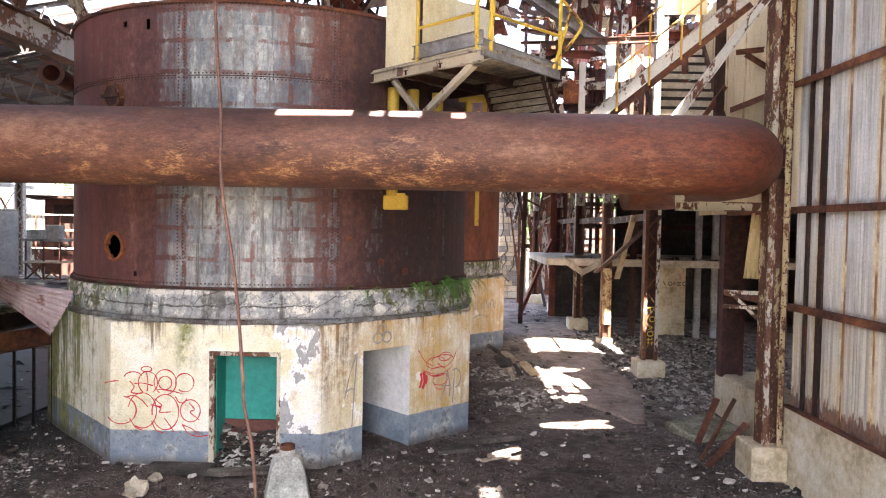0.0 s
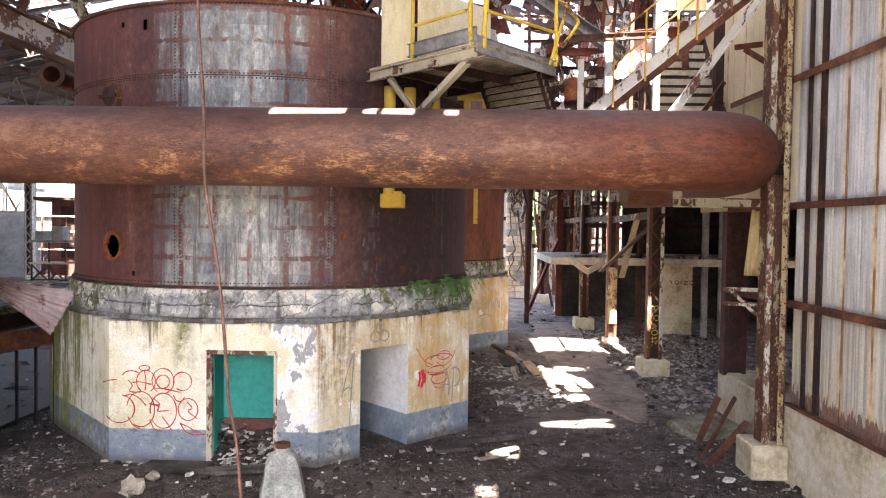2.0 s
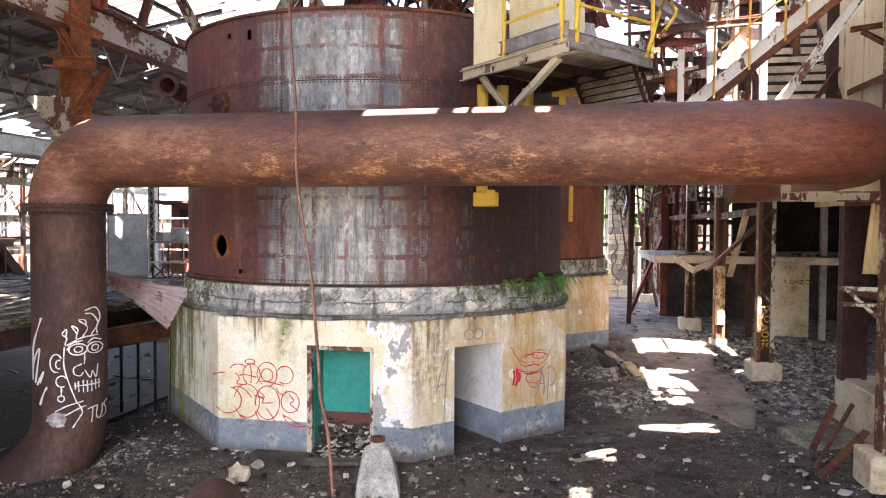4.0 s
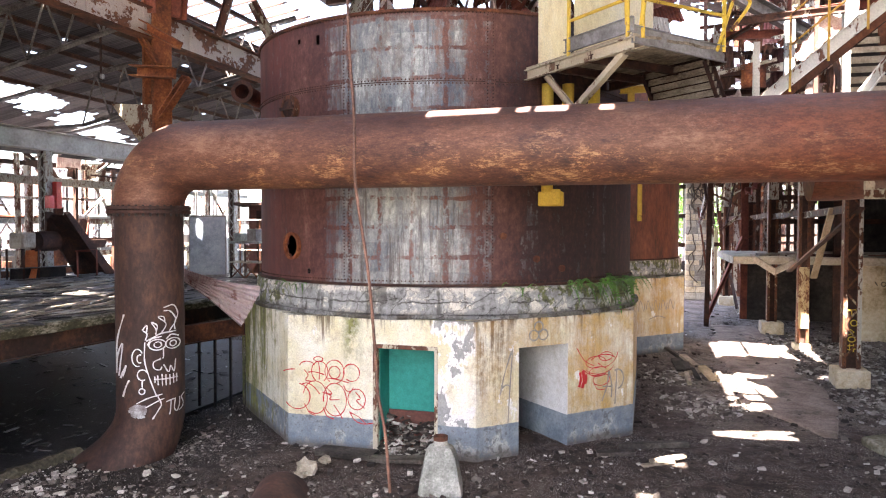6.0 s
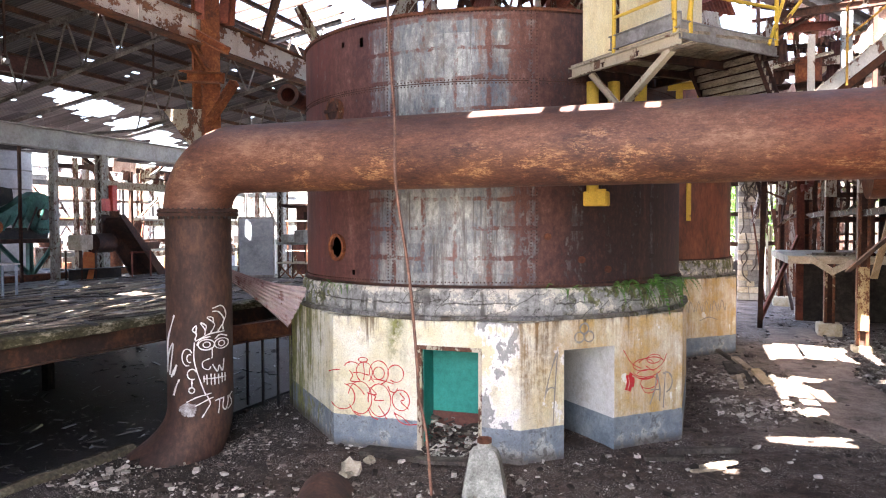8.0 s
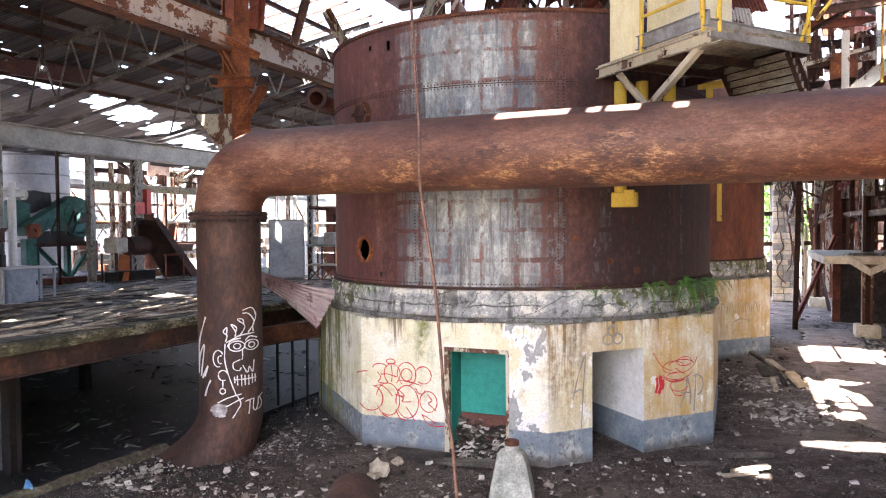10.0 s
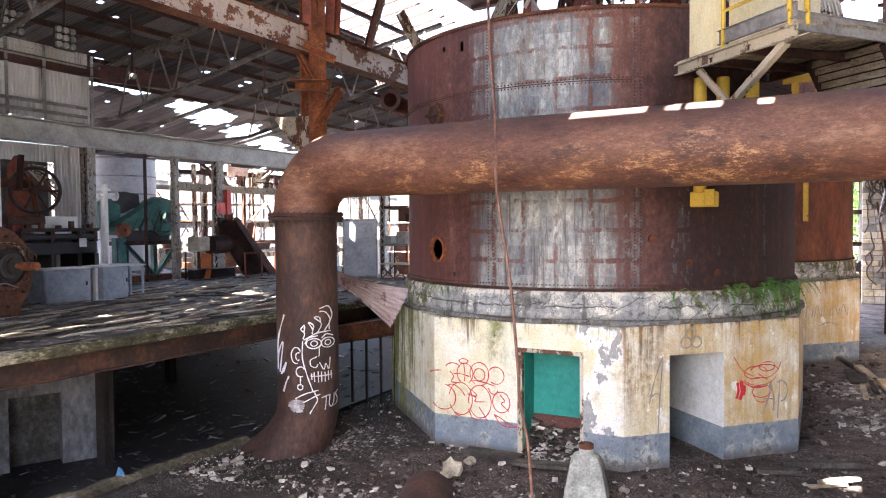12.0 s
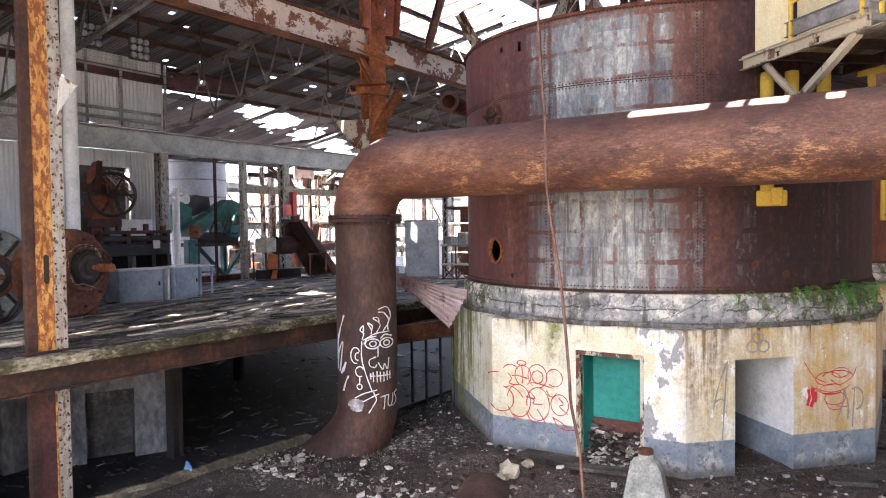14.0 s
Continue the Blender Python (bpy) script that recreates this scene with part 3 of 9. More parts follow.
M["deck_concrete"] = mottled("deck_concrete", (0.020, 0.016, 0.015), (0.062, 0.052, 0.048), (0.24, 0.22, 0.20), 1.8, 0.55, stretch=(1, 0.3, 1))
# Concrete dimmed in colour for the shade between the deck piers.
M["pier_dimmed"] = mottled("pier_dimmed", (0.022, 0.022, 0.022), (0.065, 0.066, 0.067), (0.15, 0.152, 0.155), 1.4, 0.95)
# Wet floor colour pushed near black to carry the deck's shade.
M["shaded_wet_floor"] = mottled("shaded_wet_floor", (0.003, 0.003, 0.004), (0.006, 0.006, 0.0075), (0.022, 0.024, 0.030), 1.6, 0.6, bump=0.5)
M["white_flaked"] = peeling("white_flaked", (0.66, 0.58, 0.54), (0.52, 0.44, 0.40), (0.24, 0.09, 0.04), (0.08, 0.03, 0.02), 0.45, 1.1, (1, 0.7, 1))
M["cream_beam"] = peeling("cream_beam", (0.52, 0.46, 0.34), (0.36, 0.31, 0.23), (0.17, 0.09, 0.05), (0.07, 0.04, 0.03), 0.4)
M["yellow_rust"] = peeling("yellow_rust", (0.62, 0.38, 0.06), (0.45, 0.25, 0.05), (0.22, 0.09, 0.03), (0.1, 0.04, 0.02), 0.45)
M["blue_white"] = peeling("blue_white", (0.50, 0.58, 0.62), (0.38, 0.44, 0.47), (0.2, 0.1, 0.06), (0.08, 0.04, 0.03), 0.3)
M["kerb_concrete"] = mottled("kerb_concrete", (0.025, 0.022, 0.014), (0.075, 0.066, 0.042), (0.20, 0.18, 0.12), 1.6, 0.95)
M["board_dark"] = mottled("board_dark", (0.02, 0.017, 0.015), (0.06, 0.052, 0.045), (0.15, 0.135, 0.115), 2.5, 0.9, vary=0.15)
M["mossy_concrete"] = mottled("mossy_concrete", (0.06, 0.06, 0.035), (0.17, 0.165, 0.11), (0.38, 0.37, 0.30), 2.0, 0.95)
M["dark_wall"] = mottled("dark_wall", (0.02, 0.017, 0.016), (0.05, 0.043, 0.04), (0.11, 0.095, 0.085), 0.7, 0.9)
M["cream_edge"] = mottled("cream_edge", (0.28, 0.24, 0.18), (0.48, 0.43, 0.34), (0.62, 0.58, 0.48), 1.5, 0.9)
M["timber_pale"] = mottled("timber_pale", (0.30, 0.22, 0.12), (0.50, 0.39, 0.24), (0.62, 0.52, 0.36), 2.0, 0.9)
M["pale_stone"] = mottled("pale_stone", (0.24, 0.21, 0.155), (0.42, 0.38, 0.295), (0.56, 0.53, 0.44), 3.0, 0.95)
M["rubble_mix"] = island_stone("rubble_mix", [(0.0, (0.02, 0.016, 0.015)), (0.45, (0.05, 0.039, 0.034)), (0.66, (0.13, 0.105, 0.09)), (0.80, (0.38, 0.35, 0.31)), (0.92, (0.70, 0.67, 0.62))])
# Pale blue chips stand in for glints on the wet floor.
M["damp_glint_mix"] = island_stone("damp_glint_mix", [(0.0, (0.008, 0.008, 0.009)), (0.6, (0.03, 0.03, 0.034)), (0.85, (0.09, 0.10, 0.12)), (0.96, (0.28, 0.30, 0.34))], 0.4)
M["heap_mix"] = island_stone("heap_mix", [(0.0, (0.07, 0.058, 0.052)), (0.30, (0.17, 0.145, 0.13)), (0.60, (0.31, 0.275, 0.25)), (0.80, (0.44, 0.41, 0.37)), (0.93, (0.60, 0.57, 0.53))])
M["board_mix"] = island_stone("board_mix", [(0.0, (0.012, 0.010, 0.010)), (0.52, (0.05, 0.043, 0.04)), (0.74, (0.20, 0.18, 0.16)), (0.88, (0.58, 0.55, 0.48))], 0.55)
M["pink_sheet"] = mottled("pink_sheet", (0.30, 0.17, 0.15), (0.55, 0.42, 0.38), (0.72, 0.64, 0.60), 2.5, 0.7)
M["machine_grey"] = mottled("machine_grey", (0.08, 0.09, 0.085), (0.19, 0.21, 0.20), (0.34, 0.36, 0.34), 1.2, 0.6)
M["yard_concrete"] = mottled("yard_concrete", (0.07, 0.065, 0.058), (0.12, 0.112, 0.10), (0.18, 0.168, 0.15), 0.3, 0.9)
M["pale_wall"] = mottled("pale_wall", (0.30, 0.30, 0.30), (0.45, 0.45, 0.44), (0.56, 0.56, 0.55), 0.3, 0.9)
M["column_peel"] = peeling("column_peel", (0.46, 0.38, 0.23), (0.36, 0.26, 0.13), (0.15, 0.055, 0.03), (0.045, 0.018, 0.012), 0.66, 4.2, (1, 1, 0.5))
M["maroon"] = mottled("maroon", (0.025, 0.010, 0.010), (0.065, 0.022, 0.022), (0.12, 0.045, 0.040), 1.4)
M["truss_steel"] = mottled("truss_steel", (0.05, 0.042, 0.040), (0.13, 0.115, 0.11), (0.26, 0.245, 0.235), 1.6)
# Whitewash toned far down to carry the shade under the deck.
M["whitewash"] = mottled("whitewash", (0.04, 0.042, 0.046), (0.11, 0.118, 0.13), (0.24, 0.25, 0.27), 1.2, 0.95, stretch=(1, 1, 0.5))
M["silo_grey"] = mottled("silo_grey", (0.30, 0.31, 0.33), (0.42, 0.43, 0.45), (0.52, 0.53, 0.55), 0.9, 0.6)
M["roof_tile"] = mottled("roof_tile", (0.22, 0.08, 0.06), (0.38, 0.17, 0.13), (0.55, 0.34, 0.28), 1.2, 0.9)
M["sheet_orange"] = mottled("sheet_orange", (0.45, 0.10, 0.03), (0.62, 0.18, 0.06), (0.70, 0.26, 0.10), 1.4, 0.7)
M["white_thin"] = mottled("white_thin", (0.10, 0.06, 0.05), (0.30, 0.28, 0.28), (0.62, 0.62, 0.64), 7.0, 0.8, bump=0.05)


# ---- builders ----
def thing(name, at, label, category, group="", kind=""):
    ob = new(name)
    ob.location = at
    ob.empty_display_size = 0.2
    return tagged(ob, label, category, group, kind)


def place(ob):
    """Where a thing or part stands in the world, by its plain locations."""
    p = Vector((0, 0, 0))
    while ob is not None:
        p += ob.location
        ob = ob.parent
    return p


def part(name, bm, material, parent, label="", kind="", smooth=False):
    """Links a bmesh, modelled in world metres, as one mesh under a thing or a part."""
    me = bpy.data.meshes.new(name)
    base = place(parent)
    bmesh.ops.translate(bm, verts=bm.verts, vec=-base)
    bm.to_mesh(me)
    bm.free()
    me.materials.append(M[material])
    if smooth:
        for p in me.polygons:
            p.use_smooth = True
        me.set_sharp_from_angle(angle=radians(35))
    ob = new(name, me)
    ob.parent = parent
    return tagged(ob, label, "", "", kind)


def solid(name, bm, material, label, category="", group="", kind="", smooth=False, base=(0, 0, 0)):
    """A thing or a piece of the setting that is one mesh."""
    me = bpy.data.meshes.new(name)
    bmesh.ops.translate(bm, verts=bm.verts, vec=-Vector(base))
    bm.to_mesh(me)
    bm.free()
    me.materials.append(M[material])
    if smooth:
        for p in me.polygons:
            p.use_smooth = True
        me.set_sharp_from_angle(angle=radians(35))
    ob = new(name, me)
    ob.location = base
    return tagged(ob, label, category, group, kind)


def box(bm, lo, hi, bevel=0.0, turn=None):
    lo, hi = Vector(lo), Vector(hi)
    m = Matrix.Translation((lo + hi) / 2) @ Matrix.Diagonal((*(hi - lo), 1))
    made = bmesh.ops.create_cube(bm, size=1, matrix=(turn or Matrix()) @ m)["verts"]
    if bevel:
        edges = list({e for v in made for e in v.link_edges})
        bmesh.ops.bevel(bm, geom=edges, offset=bevel, segments=1, affect="EDGES", profile=0.5)
    return bm


def prism(bm, outline, z0, z1):
    """An upright prism over a flat outline of (x, y)."""
    low = [bm.verts.new((x, y, z0)) for x, y in outline]
    high = [bm.verts.new((x, y, z1)) for x, y in outline]
    bm.faces.new(low[::-1])
    bm.faces.new(high)
    n = len(outline)
    for i in range(n):
        bm.faces.new((low[i], low[(i + 1) % n], high[(i + 1) % n], high[i]))
    bmesh.ops.recalc_face_normals(bm, faces=bm.faces)
    return bm


def along(p, q, up=(0, 0, 1)):
    """A frame at p whose z runs to q; its x lies level where it can."""
    d = (Vector(q) - Vector(p)).normalized()
    u = Vector(up) if abs(d.dot(Vector(up))) < 0.98 else Vector((0, 1, 0))
    x = d.cross(u).normalized()
    y = d.cross(x).normalized()
    m = Matrix((x, y, d)).transposed().to_4x4()
    m.translation = p
    return m, (Vector(q) - Vector(p)).length


SECTIONS = {
    "I": lambda w, h, t: [(-w / 2, -h / 2, w / 2, -h / 2 + t), (-w / 2, h / 2 - t, w / 2, h / 2), (-t / 2, -h / 2 + t, t / 2, h / 2 - t)],
    "C": lambda w, h, t: [(-w / 2, -h / 2, w / 2, -h / 2 + t), (-w / 2, h / 2 - t, w / 2, h / 2), (-w / 2, -h / 2 + t, -w / 2 + t, h / 2 - t)],
    "L": lambda w, h, t: [(-w / 2, -h / 2, w / 2, -h / 2 + t), (-w / 2, -h / 2 + t, -w / 2 + t, h / 2)],
    "R": lambda w, h, t: [(-w / 2, -h / 2, w / 2, h / 2)],
}


def beam(bm, p, q, w, h, kind="I", t=0.02, up=(0, 0, 1)):
    """A steel section or a plank from p to q."""
    m, n = along(p, q, up)
    for x0, y0, x1, y1 in SECTIONS[kind](w, h, t):
        box(bm, (x0, y0, 0), (x1, y1, n), turn=m)
    return bm


def sweep(bm, points, radius, sides=16, cap=True):
    """A round bar or pipe along points; radius may be one number or one for each point."""
    pts = [Vector(p) for p in points]
    radii = radius if isinstance(radius, (list, tuple)) else [radius] * len(pts)
    rings, side = [], None
    for i, p in enumerate(pts):
        d = (pts[min(i + 1, len(pts) - 1)] - pts[max(i - 1, 0)]).normalized()
        if side is None:
            side = d.orthogonal().normalized()
        side = (side - d * side.dot(d)).normalized()
        other = d.cross(side)
        rings.append([bm.verts.new(p + (side * math.cos(a) + other * math.sin(a)) * radii[i]) for a in (k * math.tau / sides for k in range(sides))])
    for a, b in zip(rings, rings[1:]):
        for k in range(sides):
            bm.faces.new((a[k], a[(k + 1) % sides], b[(k + 1) % sides], b[k]))
    if cap:
        bm.faces.new(rings[0][::-1])
        bm.faces.new(rings[-1])
    return bm


def arc(centre, u, v, radius, a0, a1, n=14):
    c, u, v = Vector(centre), Vector(u), Vector(v)
    return [c + (u * math.cos(a) + v * math.sin(a)) * radius for a in (radians(a0 + (a1 - a0) * i / n) for i in range(n + 1))]


def ring(bm, p, axis, r_out, r_in, thick, sides=32):
    """A flat washer with its middle at p."""
    m, _ = along(p, Vector(p) + Vector(axis))
    loops = []
    for r, z in ((r_in, -thick / 2), (r_out, -thick / 2), (r_out, thick / 2), (r_in, thick / 2)):
        loops.append([bm.verts.new(m @ Vector((r * math.cos(a), r * math.sin(a), z))) for a in (k * math.tau / sides for k in range(sides))])
    for i in range(4):
        a, b = loops[i], loops[(i + 1) % 4]
        for k in range(sides):
            bm.faces.new((a[k], a[(k + 1) % sides], b[(k + 1) % sides], b[k]))
    return bm


def disc(bm, p, axis, r, thick, sides=24):
    d = Vector(axis).normalized()
    return sweep(bm, [Vector(p) - d * thick / 2, Vector(p) + d * thick / 2], r, sides)


def smooth_line(points, n=6):
    """Catmull-Rom through points of any dimension."""
    pts = [Vector(p) for p in points]
    pts = [pts[0] * 2 - pts[1], *pts, pts[-1] * 2 - pts[-2]]
    out = []
    for i in range(1, len(pts) - 2):
        a, b, c, d = pts[i - 1:i + 3]
        for k in range(n):
            t = k / n
            out.append(0.5 * (2 * b + (c - a) * t + (2 * a - 5 * b + 4 * c - d) * t * t + (3 * b - a - 3 * c + d) * t ** 3))
    return [*out, pts[-2]]


def ribbon(bm, points, width, onto):
    """A painted stroke: points (u, v) on a surface that onto() maps to a place and an outward normal."""
    last = None
    for i, p in enumerate(points):
        d = (points[min(i + 1, len(points) - 1)] - points[max(i - 1, 0)])
        if d.length < 1e-6:
            continue
        s = Vector((-d.y, d.x)).normalized() * width / 2 * (0.75 + 0.5 * noise.noise((i * 0.4, points[0].x * 9, 0)))
        pair = [bm.verts.new(onto(p.x + e * s.x, p.y + e * s.y)) for e in (-1, 1)]
        if last:
            bm.faces.new((last[0], last[1], pair[1], pair[0]))
        last = pair
    return bm


def wave_sheet(bm, origin, across, upward, width, height, pitch=0.09, depth=0.014, rows=1, ragged=0.0):
    """A corrugated sheet: waves across, length upward, with a real thickness of one millimetre left out."""
    o, a, u = Vector(origin), Vector(across).normalized(), Vector(upward).normalized()
    n = a.cross(u)
    cols = max(4, int(width / pitch * 4))
    grid = []
    for j in range(rows + 1):
        line = []
        for i in range(cols + 1):
            s = i / cols * width
            h = j / rows * height
            if ragged and j == 0:
                h += ragged * max(0.0, noise.noise((s * 2.3 + o.y, o.z, 1.7)) + 0.1)
            line.append(bm.verts.new(o + a * s + u * h + n * depth * math.sin(s / pitch * math.tau)))
        grid.append(line)
    for g, h in zip(grid, grid[1:]):
        for i in range(cols):
            bm.faces.new((g[i], g[i + 1], h[i + 1], h[i]))
    return bm


# ---- ground ----
def build_ground():
    def steps(lo, hi):
        fine = [lo + i * 0.33 for i in range(int((hi - lo) / 0.33) + 1)]
        return [-2500, -600, -150, -60, *fine, 60, 150, 600, 2500]

    xs, ys = steps(-32, 16), steps(-4, 46)
    verts, faces = [], []
    for y in ys:
        for x in xs:
            near = max(0.0, min(1.0, (17 - abs(x + 8) * 0.6) / 3)) * max(0.0, min(1.0, (46 - abs(y - 20)) / 10))
            h = 0.05 * noise.noise((x * 0.5, y * 0.5, 0)) + 0.025 * noise.noise((x * 1.7, y * 1.7, 3))
            verts.append((x, y, h * near - 0.01))
    w = len(xs)
    for j in range(len(ys) - 1):
        for i in range(w - 1):
            faces.append((j * w + i, j * w + i + 1, (j + 1) * w + i + 1, (j + 1) * w + i))
    me = bpy.data.meshes.new("ground")
    me.from_pydata(verts, [], faces)
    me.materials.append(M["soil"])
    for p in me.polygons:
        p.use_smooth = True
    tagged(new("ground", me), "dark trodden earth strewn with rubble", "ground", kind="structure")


build_ground()

# ---- riveted tanks on their octagonal bases ----
TANK_R, TANK_LOW, TANK_HIGH = 4.53, 3.22, 8.50
SIDE = 3.87
APOTHEM = SIDE / 2 / math.tan(radians(22.5))
TANKS = [(-4.15, 17.73), (-2.68, 28.85)]


def on_tank(c, degrees, z, r=TANK_R):
    a = radians(degrees)
    return Vector((c[0] + r * math.cos(a), c[1] + r * math.sin(a), z))


def out_of(degrees):
    return Vector((math.cos(radians(degrees)), math.sin(radians(degrees)), 0))


PORT, HATCH = (-118.8, 3.97), (-119.0, 6.82)
SMALL_HOLES = [(-115.4, 8.13), (-108.6, 8.10), (-111.9, 3.46)]


def tank_shell(c, cut, high):
    """The plate cylinder as a thin wall, with the open port and the small square holes cut out."""
    bm = bmesh.new()
    n, rows = 300, 54
    rings = []
    for r in (TANK_R, TANK_R - 0.014):
        rings.append([[bm.verts.new((c[0] + r * math.cos(k * math.tau / n), c[1] + r * math.sin(k * math.tau / n),
                                     TANK_LOW + (high - TANK_LOW) * j / rows)) for k in range(n)] for j in range(rows + 1)])
    for which, grid in enumerate(rings):
        for j in range(rows):
            for k in range(n):
                a = (k + 0.5) * 360 / n - 360
                z = TANK_LOW + (high - TANK_LOW) * (j + 0.5) / rows
                if cut:
                    s = math.radians((a - PORT[0] + 180) % 360 - 180) * TANK_R
                    if math.hypot(s, z - PORT[1]) < 0.25:
                        continue
                    if any(abs(math.radians((a - b + 180) % 360 - 180) * TANK_R) < 0.06 and abs(z - h) < 0.07 for b, h in SMALL_HOLES):
                        continue
                q = (grid[j][k], grid[j][(k + 1) % n], grid[j + 1][(k + 1) % n], grid[j + 1][k])
                bm.faces.new(q if which == 0 else q[::-1])
    for k in range(n):
        bm.faces.new((rings[0][rows][k], rings[0][rows][(k + 1) % n], rings[1][rows][(k + 1) % n], rings[1][rows][k]))
    return bm


def rivet_rows(c, courses, seams):
    bm = bmesh.new()
    r = TANK_R + 0.012

    def rivet(a, z):
        m, _ = along(on_tank(c, a, z, r - 0.004), on_tank(c, a, z, r + 1))
        base = [bm.verts.new(m @ Vector((0.017 * math.cos(t), 0.017 * math.sin(t), 0))) for t in (k * math.tau / 6 for k in range(6))]
        tip = [bm.verts.new(m @ Vector((0.009 * math.cos(t), 0.009 * math.sin(t), 0.013))) for t in (k * math.tau / 6 for k in range(6))]
        bm.faces.new(tip)
        for k in range(6):
            bm.faces.new((base[k], base[(k + 1) % 6], tip[(k + 1) % 6], tip[k]))

    for z in courses:
        for i in range(200):
            rivet(-175 + i * 0.95, z)
    for a in seams:
        for i in range(80):
            for off in (-0.7, 0.7):
                rivet(a + off, TANK_LOW + 0.05 + i * 0.065)
    return bm


def build_tank(c, main):
    high = TANK_HIGH if main else TANK_HIGH + 1.7
    t = thing("storage_tank", (*c, TANK_LOW), "tall riveted steel tank, rusty brown with worn grey paint" if main else "second riveted rusty steel tank behind the first", "tank", "riveted tanks")
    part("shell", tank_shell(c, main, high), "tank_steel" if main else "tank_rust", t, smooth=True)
    bm = bmesh.new()
    for z in (7.14,):
        sweep(bm, [on_tank(c, -180 + i * 2, z, TANK_R + 0.001) for i in range(181)], 0.012, 4)
    part("lap_seam", bm, "rust_dark", t)
    top = bmesh.new()
    ring(top, (*c, high - 0.02), (0, 0, 1), TANK_R + 0.05, TANK_R - 0.04, 0.06, 128)
    part("top_angle", top, "rust", t)
    foot = bmesh.new()
    ring(foot, (*c, TANK_LOW + 0.03), (0, 0, 1), TANK_R + 0.06, TANK_R - 0.02, 0.05, 128)
    part("foot_angle", foot, "rust_dark", t)
    lid = bmesh.new()
    ring(lid, (*c, TANK_LOW + 0.1), (0, 0, 1), TANK_R - 0.02, 0.01, 0.02, 64)
    part("floor_plate", lid, "black_steel", t)
    # Unseen lid added to keep light out, so port and holes look dark.
    lid = bmesh.new()
    ring(lid, (*c, high - 0.16), (0, 0, 1), TANK_R - 0.02, 0.01, 0.02, 64)
    part("top_plate", lid, "rust_dark", t)
    if not main:
        return t
    part("rivets", rivet_rows(c, (3.33, 7.10, 7.18, 8.44), (-99.5, -63.3)), "rust_dark", t, kind="stuff")
    for a in (-99.5, -63.3, -140, -25):
        strap = bmesh.new()
        rows = [[strap.verts.new(on_tank(c, a + s, z, TANK_R + 0.010)) for s in (-1.3, 0, 1.3)] for z in (TANK_LOW + 0.02, high - 0.06)]
        for k in range(2):
            strap.faces.new((rows[0][k], rows[0][k + 1], rows[1][k + 1], rows[1][k]))
        part("butt_strap", strap, "tank_steel", t)
    bm = bmesh.new()
    ring(bm, on_tank(c, *PORT, TANK_R + 0.03), out_of(PORT[0]), 0.285, 0.225, 0.07)
    port = part("port_ring", bm, "rust_orange", t, "rusty ring round an open port")
    hatch_at = on_tank(c, *HATCH, TANK_R + 0.05)
    bm = bmesh.new()
    ring(bm, hatch_at, out_of(HATCH[0]), 0.27, 0.20, 0.12)
    hatch = part("hatch", bm, "rust_patchy", t, "round rusty hatch with a bolted bar")
    bm = bmesh.new()
    disc(bm, hatch_at + out_of(HATCH[0]) * 0.02, out_of(HATCH[0]), 0.20, 0.05)
    part("cover", bm, "rust_dark", hatch)
    bm = bmesh.new()
    side = out_of(HATCH[0] + 90)
    beam(bm, hatch_at + out_of(HATCH[0]) * 0.08 - side * 0.24, hatch_at + out_of(HATCH[0]) * 0.08 + side * 0.24, 0.06, 0.06, "R")
    part("bar", bm, "rust_dark", hatch)
    # a flanged nozzle on the far flank, square to the view along the hall
    p = Vector((-8.55, 15.8, 7.55))
    w = Vector((0.20, -0.97, 0)).normalized()
    bm = bmesh.new()
    ring(bm, p, w, 0.20, 0.17, 1.1, 24)
    nozzle = part("nozzle", bm, "rust_red", t, "open rusty pipe nozzle with a flange", smooth=True)
    bm = bmesh.new()
    ring(bm, p + w * 0.55, w, 0.265, 0.17, 0.06, 24)
    part("flange", bm, "rust_dark", nozzle)
    # Black disc put in for the dark inside of the open nozzle.
    bm = bmesh.new()
    disc(bm, p - w * 0.3, w, 0.149, 0.02, 24)
    part("plug_plate", bm, "black_steel", nozzle)
    for a, z in ((-51.1, 3.75), (-43.4, 3.55), (-60, 4.2)):
        bm = bmesh.new()
        disc(bm, on_tank(c, a, z, TANK_R + 0.02), out_of(a), 0.07, 0.06, 12)
        part("plug", bm, "rust", t)
    return t


def octagon(c, inset=0.0, first=-112.5):
    r = (APOTHEM - inset) / math.cos(radians(22.5))
    return [Vector((c[0] + r * math.cos(radians(first + 45 * k)), c[1] + r * math.sin(radians(first + 45 * k)), 0)) for k in range(8)]


def wall_piece(bm, a, b, ai, bi, z0, z1):
    return prism(bm, [(p.x, p.y) for p in (a, b, bi, ai)], z0, z1)


